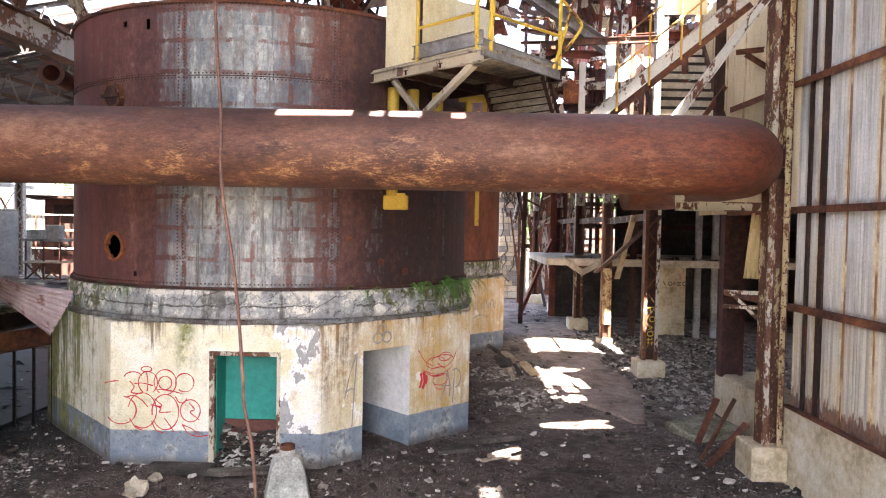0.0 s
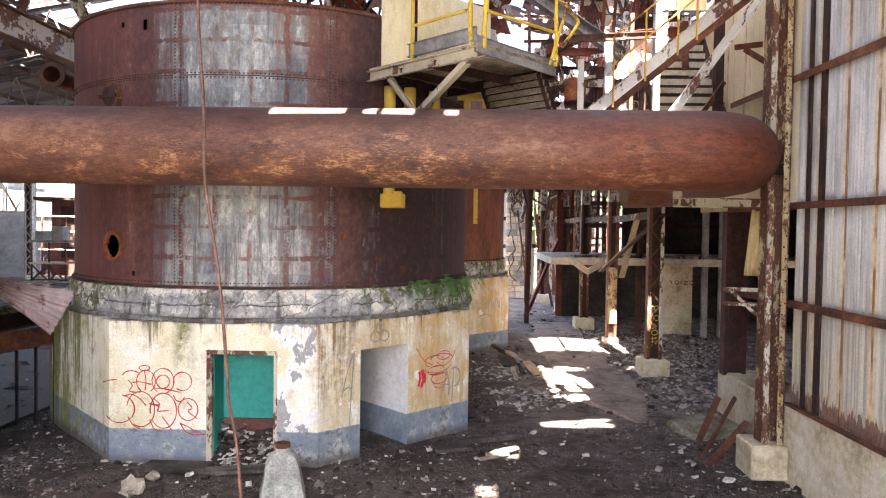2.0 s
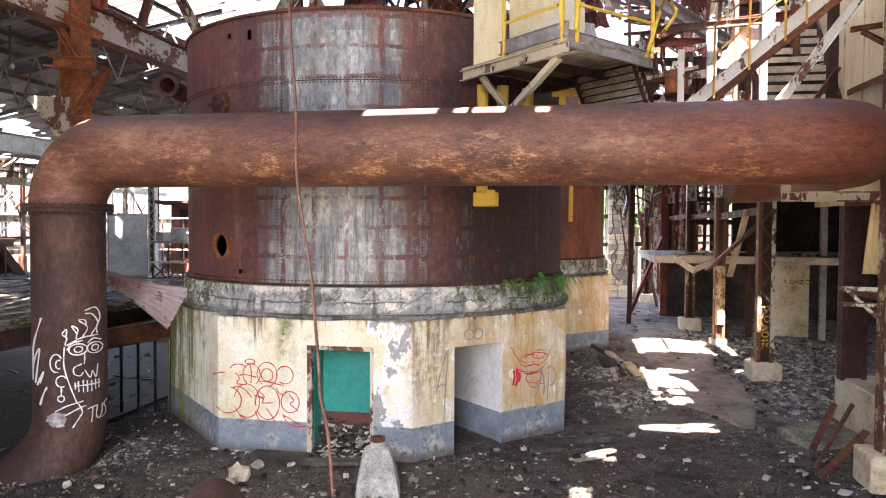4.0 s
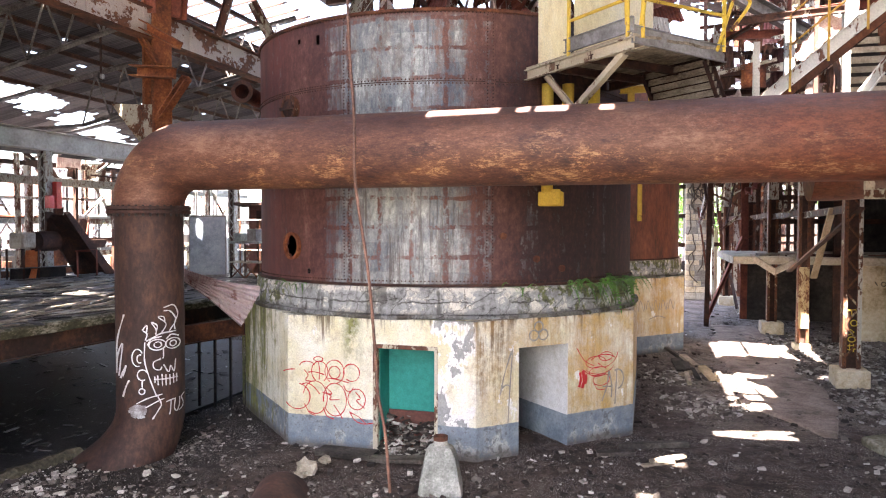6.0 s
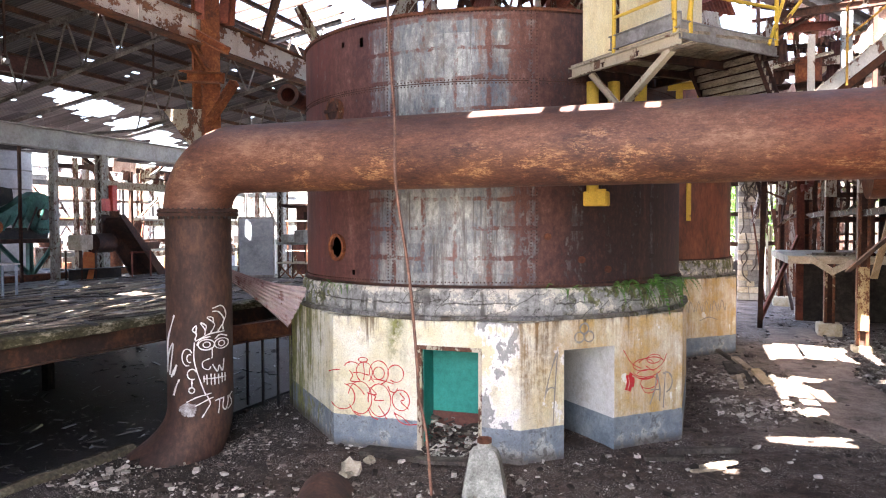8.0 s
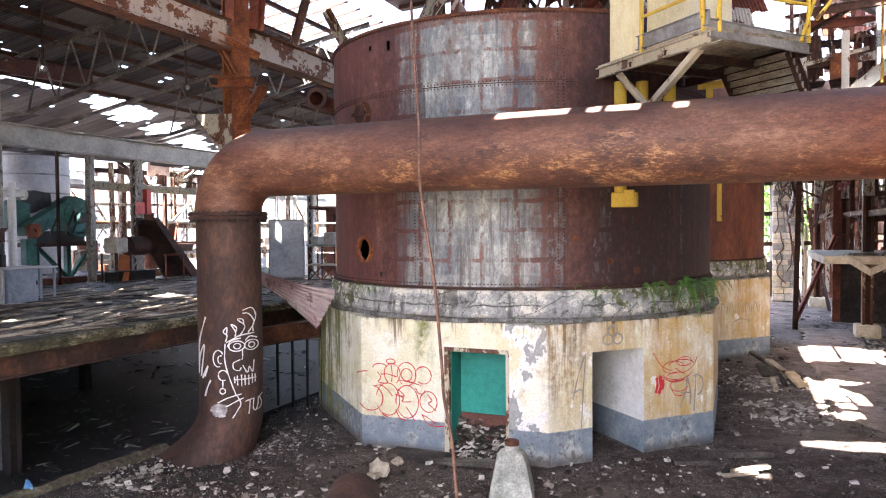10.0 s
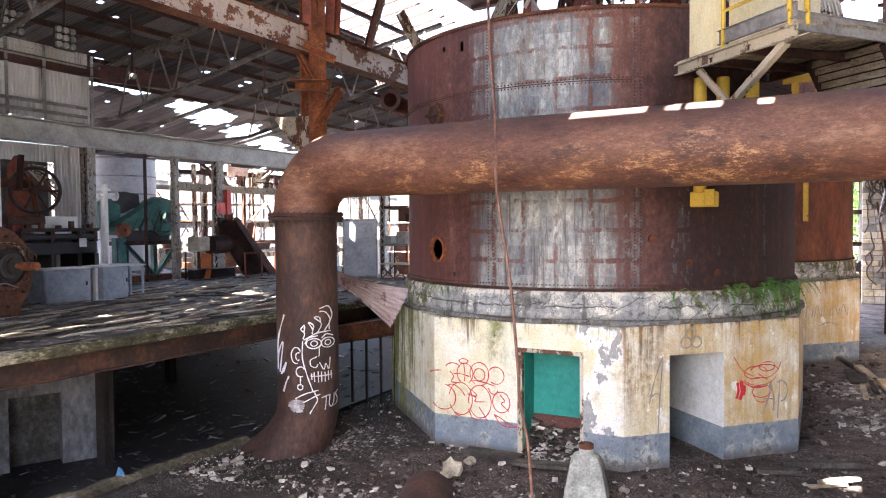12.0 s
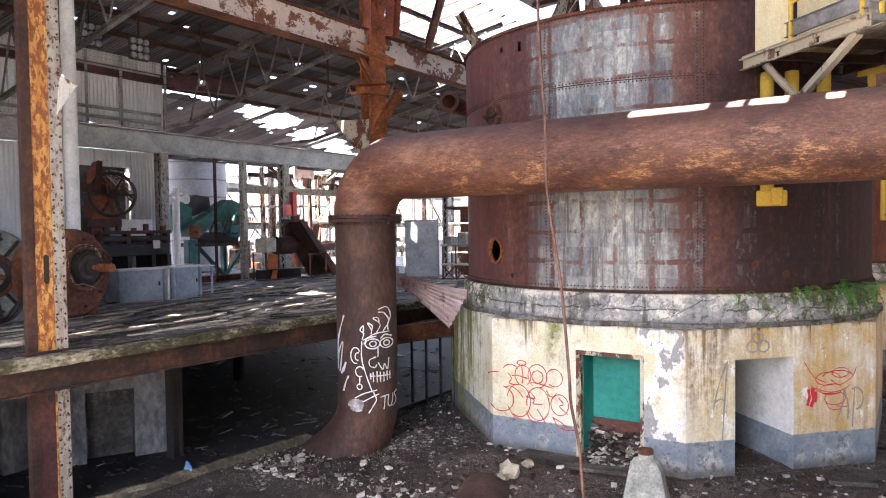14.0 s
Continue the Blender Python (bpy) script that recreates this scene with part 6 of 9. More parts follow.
                beam(bm, (x, y, z), Vector((x, y, z)) + d, trng.uniform(0.06, 0.14), trng.uniform(0.06, 0.16), trng.choice("ICL"), 0.012)
                solid("bent_angle", bm, trng.choice(("rust", "heavy_peel", "rust_red", "cream_peel", "rust_dark", "white_peel")), "bent steel angle hanging off the stair tower", "scrap", "bent angles")
    for x, y, z in ((4.5, 19.3, 7.2), (4.45, 17.3, 8.4), (5.5, 19.5, 7.4), (2.4, 21.2, 8.0), (2.4, 19.4, 7.6)):
        q = Euler((trng.uniform(-1, 1), trng.uniform(-1, 1), trng.uniform(0, 6))).to_matrix()
        bm = bmesh.new()
        g = [[bm.verts.new(Vector((x, y, z)) + q @ Vector((1.2 * (a / 10 - 0.5), 0.9 * (b / 8 - 0.5), 0.4 * noise.noise((a * 0.35 + x * 7, b * 0.35, z)) + 0.12 * noise.noise((a * 0.9, b * 0.9 + y * 3, 2)))))
              for a in range(11)] for b in range(9)]
        for r0, r1 in zip(g, g[1:]):
            for a in range(10):
                bm.faces.new((r0[a], r0[a + 1], r1[a + 1], r1[a]))
        solid("crumpled_sheet", bm, trng.choice(("pink_sheet", "pink_sheet", "rust", "cream_peel")), "crumpled sheet caught on the stair tower", "metal sheet", "crumpled sheets", smooth=True)
    bm = bmesh.new()
    beam(bm, (2.4, 19.4, 7.7), (5.5, 19.4, 7.7), 0.3, 0.14, "I", 0.016)
    solid("steel_beam", bm, "rust_dark", "dark steel beam behind the stair", "beam", "stair tower beams")
    bm = bmesh.new()
    sweep(bm, [(3.23, 19.4, 7.775), (3.23, 19.4, 8.36)], 0.29, 24)
    solid("oil_drum", bm, "rust_orange", "dented orange-rusted drum standing on a steel beam", "drum", smooth=True)
    for x0, x1, z0, z1, m in ((3.62, 4.08, 7.78, 8.75, "maroon"), (4.17, 5.03, 8.80, 9.10, "cream_beam"), (4.05, 4.42, 7.78, 8.35, "pink_sheet"), (4.62, 5.1, 7.78, 8.55, "cream_peel"), (5.15, 5.5, 7.78, 9.0, "rust"), (2.5, 2.85, 7.78, 8.9, "heavy_peel"), (4.55, 5.45, 9.2, 9.9, "rust_dark")):
        bm = bmesh.new()
        wave_sheet(bm, (x0, 19.48 + 0.02 * x0, z0), (1, trng.uniform(-0.12, 0.12), trng.uniform(-0.08, 0.08)), (trng.uniform(-0.12, 0.12), 0, 1), x1 - x0, z1 - z0, 0.09, 0.014, 8, 0.35)
        solid("torn_sheet", bm, m, "torn sheet still fixed to the stair tower frame", "metal sheet", "sheets on the stair tower", smooth=True)
    # cream bracket frame under the pipe's bend
    t = thing("pipe_bracket", (5.2, 13.5, 4.8), "cream-painted steel bracket carrying the pipe bend", "bracket")
    bm = bmesh.new()
    beam(bm, (4.22, 13.45, 4.93), (6.0, 13.45, 4.93), 0.14, 0.17, "C", 0.02)
    part("arm", bm, "cream_peel", t)
    bm = bmesh.new()
    beam(bm, (4.28, 13.45, 5.0), (4.28, 13.45, 5.22), 0.14, 0.12, "R")
    part("stub", bm, "cream_peel", t)
    bm = bmesh.new()
    beam(bm, (5.72, 13.0, 5.52), (6.05, 13.2, 5.52), 0.16, 0.2, "I", 0.02)
    part("clamp", bm, "black_steel", t)
    for p, q in (((5.51, 14.2, 7.93), (6.0, 14.1, 7.97)), ((5.69, 14.2, 7.9), (6.07, 14.1, 7.63))):
        bm = bmesh.new()
        beam(bm, p, q, 0.09, 0.09, "L", 0.014)
        part("angle", bm, "rust", t)
    t = thing("wall_bracket", (5.7, 13.4, 3.2), "rusted triangular bracket on the column", "bracket")
    for p, q in (((5.2, 13.6, 3.35), (5.95, 13.4, 3.35)), ((5.2, 13.6, 3.08), (5.95, 13.4, 3.08)), ((5.35, 13.6, 3.32), (5.95, 13.4, 2.7))):
        bm = bmesh.new()
        beam(bm, p, q, 0.07, 0.07, "L", 0.012)
        part("angle", bm, "cream_peel", t)
    bm = bmesh.new()
    wave_sheet(bm, (5.92, 14.6, 3.36), (1, -0.2, 0), (0.10, 0, 1), 0.46, 1.5, 0.09, 0.014, 8, 0.6)
    solid("torn_sheet", bm, "ochre_sheet", "torn strip of ochre corrugated sheet hanging", "metal sheet", smooth=True)


build_stair()
build_back_flight()

# low concrete at the column's foot
bm = bmesh.new()
box(bm, (6.62, 14.3, 0), (7.6, 17.9, 1.04), 0.03)
solid("concrete_block", bm, "concrete_yellow", "stained concrete block at the column foot", "block")
bm = bmesh.new()
box(bm, (5.55, 12.95, 0), (6.45, 13.75, 0.62), 0.03)
solid("concrete_footing", bm, "concrete_yellow", "stained footing under the wall column", "footing")
bm = bmesh.new()
box(bm, (-0.62, -0.55, 0), (0.62, 0.55, 0.22), 0.04, turn=pose(5.72, 16.0, 0, 3, -6, 20))
solid("concrete_slab", bm, "mossy_concrete", "loose mossy concrete slab on the ground", "slab")
for p, q in (((5.05, 14.1, 0.03), (5.62, 14.0, 1.25)), ((5.0, 13.6, 0.05), (5.9, 14.1, 0.75)), ((5.3, 15.1, 0.05), (5.75, 15.3, 0.95))):
    bm = bmesh.new()
    beam(bm, p, q, 0.14, 0.05, "C", 0.012)
    solid("steel_offcut", bm, "rust", "rusty steel offcut leaning on the footing", "scrap", "leaning scrap")


# ---- far end of the hall ----
def build_far_hall():
    bm = bmesh.new()
    box(bm, (3.9, 30.0, 2.95), (19, 37, 3.24))
    slab = solid("mezzanine", bm, "cream_edge", "upper floor slab with a pale broken edge", "floor", kind="structure")
    for p, q in (((4.6, 30.02, 3.20), (5.25, 28.9, 2.72)), ((5.2, 28.95, 2.72), (6.1, 29.98, 3.06))):
        bm = bmesh.new()
        beam(bm, p, q, 0.05, 0.24, "R")
        solid("bent_fascia", bm, "cream_edge", "bent pale fascia hanging off the slab edge", "fascia", "bent fascia")
    bm = bmesh.new()
    beam(bm, (3.9, 29.95, 3.12), (11.2, 29.95, 3.12), 0.04, 0.20, "R")
    solid("slab_fascia", bm, "cream_edge", "pale flat fascia along the slab edge", "fascia")
    mrng = random.Random(77)
    for i in range(60):
        x, w = mrng.uniform(5.0, 11.0), mrng.uniform(0.06, 0.4)
        bm = bmesh.new()
        box(bm, (-w, -w * 0.5, 0), (w, w * 0.5, mrng.uniform(0.03, 0.12)), turn=pose(x, mrng.uniform(30.2, 31.5), 3.24, 0, 0, mrng.uniform(0, 180)))
        solid("slab_debris", bm, mrng.choice(("concrete", "cream_edge", "rust", "timber", "rust_dark")), "broken debris lying along the slab edge", "debris", "slab debris")
    bm = bmesh.new()
    box(bm, (5.0, 37, -0.1), (8.3, 37.3, 3.0))
    box(bm, (5.0, 37, 6.6), (8.3, 37.3, 9))
    box(bm, (8.3, 37, -0.1), (19, 37.3, 9))
    solid("wall_north", bm, "dark_wall", "dark sooty back wall", "wall", kind="structure")
    bm = bmesh.new()
    box(bm, (8.6, 31.0, 0.0), (10.0, 31.1, 2.95))
    solid("wall_panel", bm, "concrete_yellow", "pale plastered panel with scribbled writing", "panel")
    # Unseen outer wall darkens the side bay; its low gap admits some light.
    bm = bmesh.new()
    box(bm, (16.5, 13.5, -0.1), (16.8, 19, 9))
    box(bm, (16.5, 19, 2.3), (16.8, 29, 9))
    box(bm, (16.5, 29, -0.1), (16.8, 37, 9))
    solid("wall_annex", bm, "dark_wall", "unseen wall added to keep light out of the side bay", "wall", kind="structure")
    # Roof and unseen partition added to keep the side bay dark.
    roof_sheet("roof_east", (6.5, 13.6), (17, 37.4), lambda x, y: 8.75, 0.2, [], 0, "roof added to keep light out of the side bay")
    bm = bmesh.new()
    box(bm, (6.6, 13.5, 0), (16.8, 13.6, 12.5))
    solid("wall_partition", bm, "dark_wall", "unseen dark partition added to close the side bay", "wall", kind="structure")
    for x, z0, z1 in ((7.6, 3.05, 8.6), (10.3, 3.05, 8.6), (11.0, 0, 8.6), (13.2, 0, 8.6), (15, 0, 8.6)):
        bm = bmesh.new()
        beam(bm, (x, 30.4, 0), (x, 30.4, 8.6), 0.22, 0.22, "I", 0.02)
        solid("steel_post", bm, "rust_dark" if x < 10 else "grey_steel", "dark steel post carrying the upper floor", "post", "upper floor posts")
    for z in (4.6, 5.6):
        bm = bmesh.new()
        beam(bm, (5.5, 33, z), (16, 33, z), 0.14, 0.2, "I", 0.02)
        solid("steel_beam", bm, "rust_dark", "dark steel beam above the upper floor", "beam", "upper floor beams")
    # tie beams between the row of columns, a fallen brace, leaning timber
    for i, (a, b) in enumerate(zip(ROW, ROW[1:])):
        for z in (4.9, 7.4):
            bm = bmesh.new()
            beam(bm, (*a, z), (*b, z - 0.1), 0.14, 0.22, "I", 0.018)
            solid("tie_beam", bm, "heavy_peel" if (i + z) % 2 > 0.5 else "rust", "rusty tie beam between hall columns", "beam", "tie beams")
    for p, q, w, m, lab in (((6.3, 21.9, 4.9), (5.3, 26.5, 2.9), 0.16, "rust_dark", "bent dark steel strut hanging between columns"),
                            ((6.12, 24.4, 4.95), (5.85, 25.5, 2.75), 0.2, "timber_pale", "pale split board hanging from the frame"),
                                                        ((5.85, 30, 4.9), (7.6, 30.4, 6.5), 0.14, "cream_peel", "pale diagonal strut between dark posts")):
        bm = bmesh.new()
        beam(bm, p, q, w, 0.06, "C", 0.015)
        solid("loose_strut", bm, m, lab, "strut", "loose struts")
    for x, y, z1, m in ((2.1, 46, 9, "cream_peel"), (3.0, 50, 8, "rust_dark"), (3.6, 46.5, 8, "heavy_peel"), (0.8, 48, 9, "rust"), (5.2, 48, 8, "cream_peel"), (6.4, 46, 8, "rust_dark")):
        bm = bmesh.new()
        beam(bm, (x, y, 0), (x, y, z1), 0.36, 0.3, "I", 0.02)
        solid("steel_post", bm, m, "distant rusty post at the hall's end", "post", "distant posts")
    frng = random.Random(31)
    for i in range(9):
        x = 5.25 + i * 0.36 + frng.uniform(-0.1, 0.1)
        w = frng.uniform(0.08, 0.26)
        bm = bmesh.new()
        beam(bm, (x, 37.15, 2.95), (x + frng.uniform(-0.06, 0.06), 37.15, 6.65), w, w, frng.choice("IC"), 0.015)
        solid("steel_post", bm, frng.choice(("cream_peel", "heavy_peel", "rust", "rust_dark", "white_peel")), "narrow post in the opened back wall", "post", "back wall posts")
    for z in (3.9, 4.75, 5.5, 6.1):
        bm = bmesh.new()
        beam(bm, (5.0, 37.35, z), (8.3, 37.35, z + frng.uniform(-0.15, 0.15)), 0.08, 0.1, "L", 0.015)
        solid("steel_beam", bm, frng.choice(("rust_dark", "cream_peel", "rust")), "thin rail across the opened back wall", "beam", "back wall rails")
    # tattered back wall of the aisle
    back = thing("wall_aisle", (7, 48.5, 0), "tattered back wall of rusty and pale sheets", "wall", kind="structure")
    x = 5.5
    while x < 10.5:
        w = frng.uniform(0.25, 0.8)
        bm = bmesh.new()
        box(bm, (x, 48.5 + frng.uniform(-0.1, 0.1), -0.1), (x + w, 48.65, frng.uniform(5.5, 7.5)))
        part("sheet", bm, frng.choice(("rust_dark", "dark_wall", "rust", "dark_wall", "cream_peel")), back)
        x += w + frng.choice((0.0, 0.0, 0.12, 0.2))
    x = 1.0
    while x < 5.4:
        w = frng.uniform(0.15, 0.5)
        z0 = frng.choice((0.0, 0.0, 2.2, 3.0))
        bm = bmesh.new()
        wave_sheet(bm, (x, 48.4 + frng.uniform(-0.1, 0.1), z0), (1, 0, 0), (frng.uniform(-0.03, 0.03), 0, 1), w, frng.uniform(3.5, 7.5), 0.12, 0.02, 6, 0.4)
        part("sheet", bm, frng.choice(("cream_corrugated", "cream_peel", "far_sheet", "rust", "far_sheet", "rust_dark")), back, smooth=True)
        x += w + frng.choice((0.0, 0.05, 0.15, 0.3))
    for i in range(26):
        p = Vector((frng.uniform(3.0, 8.5), frng.uniform(39, 46), frng.uniform(0.5, 6.5)))
        q = p + Vector((frng.uniform(-0.9, 0.9), frng.uniform(-0.5, 0.5), frng.uniform(1.0, 2.6)))
        p.z, q.z = (0.0, q.z) if i % 2 else (4.5, 7.6)
        bm = bmesh.new()
        w = frng.uniform(0.06, 0.2)
        beam(bm, p, q, w, w, frng.choice("ICL"), 0.014)
        solid("bent_member", bm, frng.choice(("rust", "cream_peel", "rust_dark", "heavy_peel", "white_peel")), "rust-streaked steel member crossing the aisle's end", "beam", "aisle end members")
    bm = bmesh.new()
    box(bm, (1.2, 49.0, -0.1), (4.3, 49.3, 2.1))
    solid("wall_low", bm, "dark_wall", "low dark wall closing the aisle", "wall", kind="structure")
    # broken pale masonry pier at the end of the aisle
    pier = thing("masonry_pier", (3.45, 46, 0), "pale broken masonry pier with dark joints and roots", "pier")
    z = 0.0
    while z < 8.5:
        h = frng.uniform(0.26, 0.42)
        x = 2.82
        while x < 4.0:
            w = min(frng.uniform(0.35, 0.75), 4.15 - x)
            e = frng.uniform(-0.06, 0.06)
            bm = bmesh.new()
            box(bm, (x + 0.02, 45.6 + e, z + 0.02), (x + w - 0.02, 46.5, z + h - 0.02), 0.02)
            part("block", bm, frng.choice(("concrete_yellow", "cream_edge", "concrete_yellow", "concrete")), pier)
            x += w
        bm = bmesh.new()
        box(bm, (2.86, 45.72, z), (4.1, 46.45, z + h))
        part("joint", bm, "concrete", pier)
        z += h
    for k in range(16):
        x, z = frng.uniform(2.8, 4.2), frng.uniform(2.0, 8.0)
        pts = [Vector((x + 0.12 * j * frng.uniform(-1, 1), 45.52, z - 0.45 * j)) for j in range(5)]
        part("root", sweep(bmesh.new(), smooth_line(pts, 4), 0.035, 6), "bark", pier, "dark root clinging to the pier")
    for p, q, w, m in (((3.35, 36, 0.0), (5.0, 36.5, 3.9), 0.2, "rust_red"), ((5.1, 37.0, 0), (5.1, 37.0, 8.6), 0.3, "rust_red"), ((3.2, 33.5, 0), (3.35, 33.5, 8.0), 0.2, "rust_dark"), ((4.3, 40, 4.2), (6.6, 40, 6.1), 0.16, "cream_peel"), ((4.0, 42, 6.2), (6.8, 42, 4.8), 0.14, "rust"), ((3.5, 41, 5.4), (6.0, 41, 6.6), 0.1, "white_peel"), ((3.9, 43, 0), (3.9, 43, 8.0), 0.16, "rust"), ((5.6, 41, 0), (5.7, 41, 8.0), 0.22, "heavy_peel"), ((6.3, 39, 0), (6.3, 39, 8.0), 0.2, "cream_peel")):
        bm = bmesh.new()
        beam(bm, p, q, w, w * 0.8, "I", 0.018)
        solid("bent_member", bm, m, "rust-streaked steel member crossing the aisle's end", "beam", "aisle end members")
    for z in (3.2, 5.0, 6.8):
        bm = bmesh.new()
        beam(bm, (1.0, 47, z), (9, 47, z + 0.2), 0.2, 0.25, "I", 0.02)
        solid("steel_beam", bm, "rust_dark", "distant dark beam at the hall's end", "beam", "distant beams")


build_far_hall()


# ---- wrecked roof steel above and behind the tank ----
def build_wreck():
    rng = random.Random(5)
    def row_x(y):
        for (xa, ya), (xb, yb) in zip(ROW, ROW[1:]):
            if ya <= y <= yb:
                return xa + (xb - xa) * (y - ya) / (yb - ya)
        return ROW[0][0]

    for i, (a, b) in enumerate(zip(ROW, ROW[1:])):
        bm = bmesh.new()
        beam(bm, (*a, 9.7), (*b, 9.6), 0.16, 0.24, "I", 0.018)
        solid("tie_beam", bm, "heavy_peel", "rusty tie beam between hall columns", "beam", "tie beams")
    ends = []
    for i in range(110):
        y = rng.uniform(26.5, 36)
        z = rng.choice((7.4, 7.4, 9.65, 9.65)) + rng.uniform(-0.1, 0.1)
        p = Vector((row_x(y), y, z))
        if ends and rng.random() < 0.45:
            p = rng.choice(ends)
        d = Vector((rng.uniform(-0.8, 0.9), rng.uniform(-0.5, 0.5), rng.uniform(-0.45, 0.75))).normalized() * rng.uniform(0.7, 3.2)
        q = p + d
        if q.x < 3.6:
            q = p + d * (p.x - 3.6) / (p.x - q.x)
        ends.append(q)
        bm = bmesh.new()
        w = rng.uniform(0.07, 0.24)
        beam(bm, p, q, w, w * rng.uniform(0.6, 1.5), rng.choice("ICL"), 0.015)
        solid("twisted_beam", bm, rng.choice(("rust", "heavy_peel", "heavy_peel", "cream_peel", "rust_red", "rust_dark", "blue_white")), "twisted steel member of the collapsed roof", "beam", "wrecked roof members")
    for i, (rx, rz, w, h) in enumerate(((60, 20, 1.6, 1.1), (75, -30, 1.2, 1.0), (35, 50, 1.8, 1.2), (20, 10, 1.6, 0.8), (70, 10, 1.2, 1.4))):
        x, y, z = ends[i * 9 + 3]
        bm = bmesh.new()
        m = pose(x, y, z, rx, 0, rz)
        wave_sheet(bm, m @ Vector((-w / 2, 0, 0)), m.to_3x3() @ Vector((1, 0, 0)), m.to_3x3() @ Vector((0, 1, 0)), w, h, 0.12, 0.02, 6, 0.3)
        solid("hanging_sheet", bm, "red_sheet", "torn red corrugated sheet hanging from the roof", "metal sheet", "hanging sheets", smooth=True)
    for i in range(34):
        y = rng.uniform(27.0, 32)
        c = rng.choice(ends)
        q = Euler((rng.uniform(-1, 1), rng.uniform(-1, 1), rng.uniform(0, 6))).to_matrix()
        w, h = rng.uniform(0.5, 1.3), rng.uniform(0.4, 1.0)
        bm = bmesh.new()
        g = [[bm.verts.new(c + q @ Vector((w * (a / 8 - 0.5), h * (b / 6 - 0.5), 0.35 * noise.noise((a * 0.4 + i * 7, b * 0.4, i)) + 0.1 * noise.noise((a * 1.1, b * 1.1 + i * 3, 2)))))
              for a in range(9)] for b in range(7)]
        for r0, r1 in zip(g, g[1:]):
            for a in range(8):
                bm.faces.new((r0[a], r0[a + 1], r1[a + 1], r1[a]))
        solid("crumpled_sheet", bm, rng.choice(("pink_sheet", "white_peel", "cream_peel", "red_sheet", "rust")), "crumpled scrap of roof sheet caught in the wreck", "metal sheet", "crumpled sheets", smooth=True)
    # bare trusses rising over the tank
    for i, (p, q, m) in enumerate((((-9.3, 20.0, 8.4), (-6.6, 21.5, 12.95), "white_peel"), ((-7.6, 22.0, 9.0), (-7.6, 22.5, 12.9), "rust_red"), ((-6.2, 23, 9.0), (-3.0, 24, 13.1), "rust_red"), ((-4.5, 24, 13.0), (-1.0, 23, 9.6), "cream_peel"), ((-2.8, 23, 9.4), (0.4, 24, 13.1), "rust_red"), ((-9.5, 17.5, 10.4), (-8.9, 18.5, 8.6), "cream_peel"), ((-9.9, 16.5, 9.3), (-9.0, 17.0, 12.85), "heavy_peel"))):
        bm = bmesh.new()
        beam(bm, p, q, 0.2, 0.22, "C", 0.02)
        solid("roof_member", bm, m, "bent roof member above the tank, paint flaking", "beam", "roof members over the tank")
    for y in (22.0, 23.4, 24.8):
        bm = bmesh.new()
        beam(bm, (-10.8, y, 12.64), (-1.0, y, 13.13), 0.12, 0.16, "I", 0.014)
        solid("roof_purlin", bm, "rust_dark", "dark steel purlin under the high roof", "purlin", "high purlins")
    for i in range(22):
        x, y = rng.uniform(-9.0, -1.2), rng.choice((22.0, 23.4, 24.8))
        hang = Vector((x, y, 13.1 - 0.05 * abs(x + 1)))
        low = hang + Vector((rng.uniform(-1.8, 1.8), rng.uniform(-0.6, 0.6), -rng.uniform(1.2, 3.6)))
        bm = bmesh.new()
        w = rng.uniform(0.06, 0.2)
        beam(bm, hang, low, w, w * rng.uniform(0.7, 1.3), rng.choice("ICL"), 0.014)
        solid("roof_member", bm, rng.choice(("rust_red", "rust_dark", "heavy_peel", "pink_sheet", "rust")), "bent roof member above the tank, paint flaking", "beam", "roof members over the tank")
        if i % 3 == 0:
            bm = bmesh.new()
            wave_sheet(bm, low, (1, rng.uniform(-0.4, 0.4), rng.uniform(-0.5, 0.5)), (rng.uniform(-0.4, 0.4), 0.4, 0.85), rng.uniform(0.5, 1.1), rng.uniform(0.4, 1.0), 0.1, 0.02, 6, 0.3)
            solid("hanging_sheet", bm, rng.choice(("red_sheet", "pink_sheet", "rust")), "torn red corrugated sheet hanging from the roof", "metal sheet", "hanging sheets", smooth=True)
    t = thing("banded_stack", (-3.6, 24.4, 9.5), "sheet-metal stack banded red and dirty white", "stack")
    for z0, z1, m in ((9.2, 11.45, "white_peel"), (11.45, 12.0, "rust_red"), (12.0, 13.05, "white_peel")):
        part("band", sweep(bmesh.new(), [(-3.6, 24.4, z0), (-3.6, 24.4, z1)], 0.52, 28), m, t, smooth=True)
    part("foot", beam(bmesh.new(), (-10.8, 24.6, 9.2), (2.0, 24.6, 9.3), 0.2, 0.3, "I", 0.02), "rust_dark", t)
    for p, q, w, m in (((-7.4, 22.4, 9.6), (-5.2, 23.0, 12.9), 0.34, "rust_red"), ((-6.6, 23.6, 9.9), (-8.4, 23.8, 12.7), 0.26, "pink_sheet"), ((-2.2, 23.6, 12.9), (-5.4, 24.2, 10.2), 0.30, "rust_red"), ((-1.6, 23.8, 10.3), (0.9, 24.0, 13.0), 0.24, "rust_red"), ((-9.4, 21.6, 9.4), (-7.9, 22.2, 12.7), 0.26, "white_peel")):
        bm = bmesh.new()
        beam(bm, p, q, w, w * 0.9, "C", 0.02)
        solid("roof_member", bm, m, "bent roof member above the tank, paint flaking", "beam", "roof members over the tank")
    part("rail", beam(bmesh.new(), (-10.6, 25.3, 10.2), (1.8, 25.2, 10.3), 0.1, 0.12, "L", 0.014), "rust_dark", t)
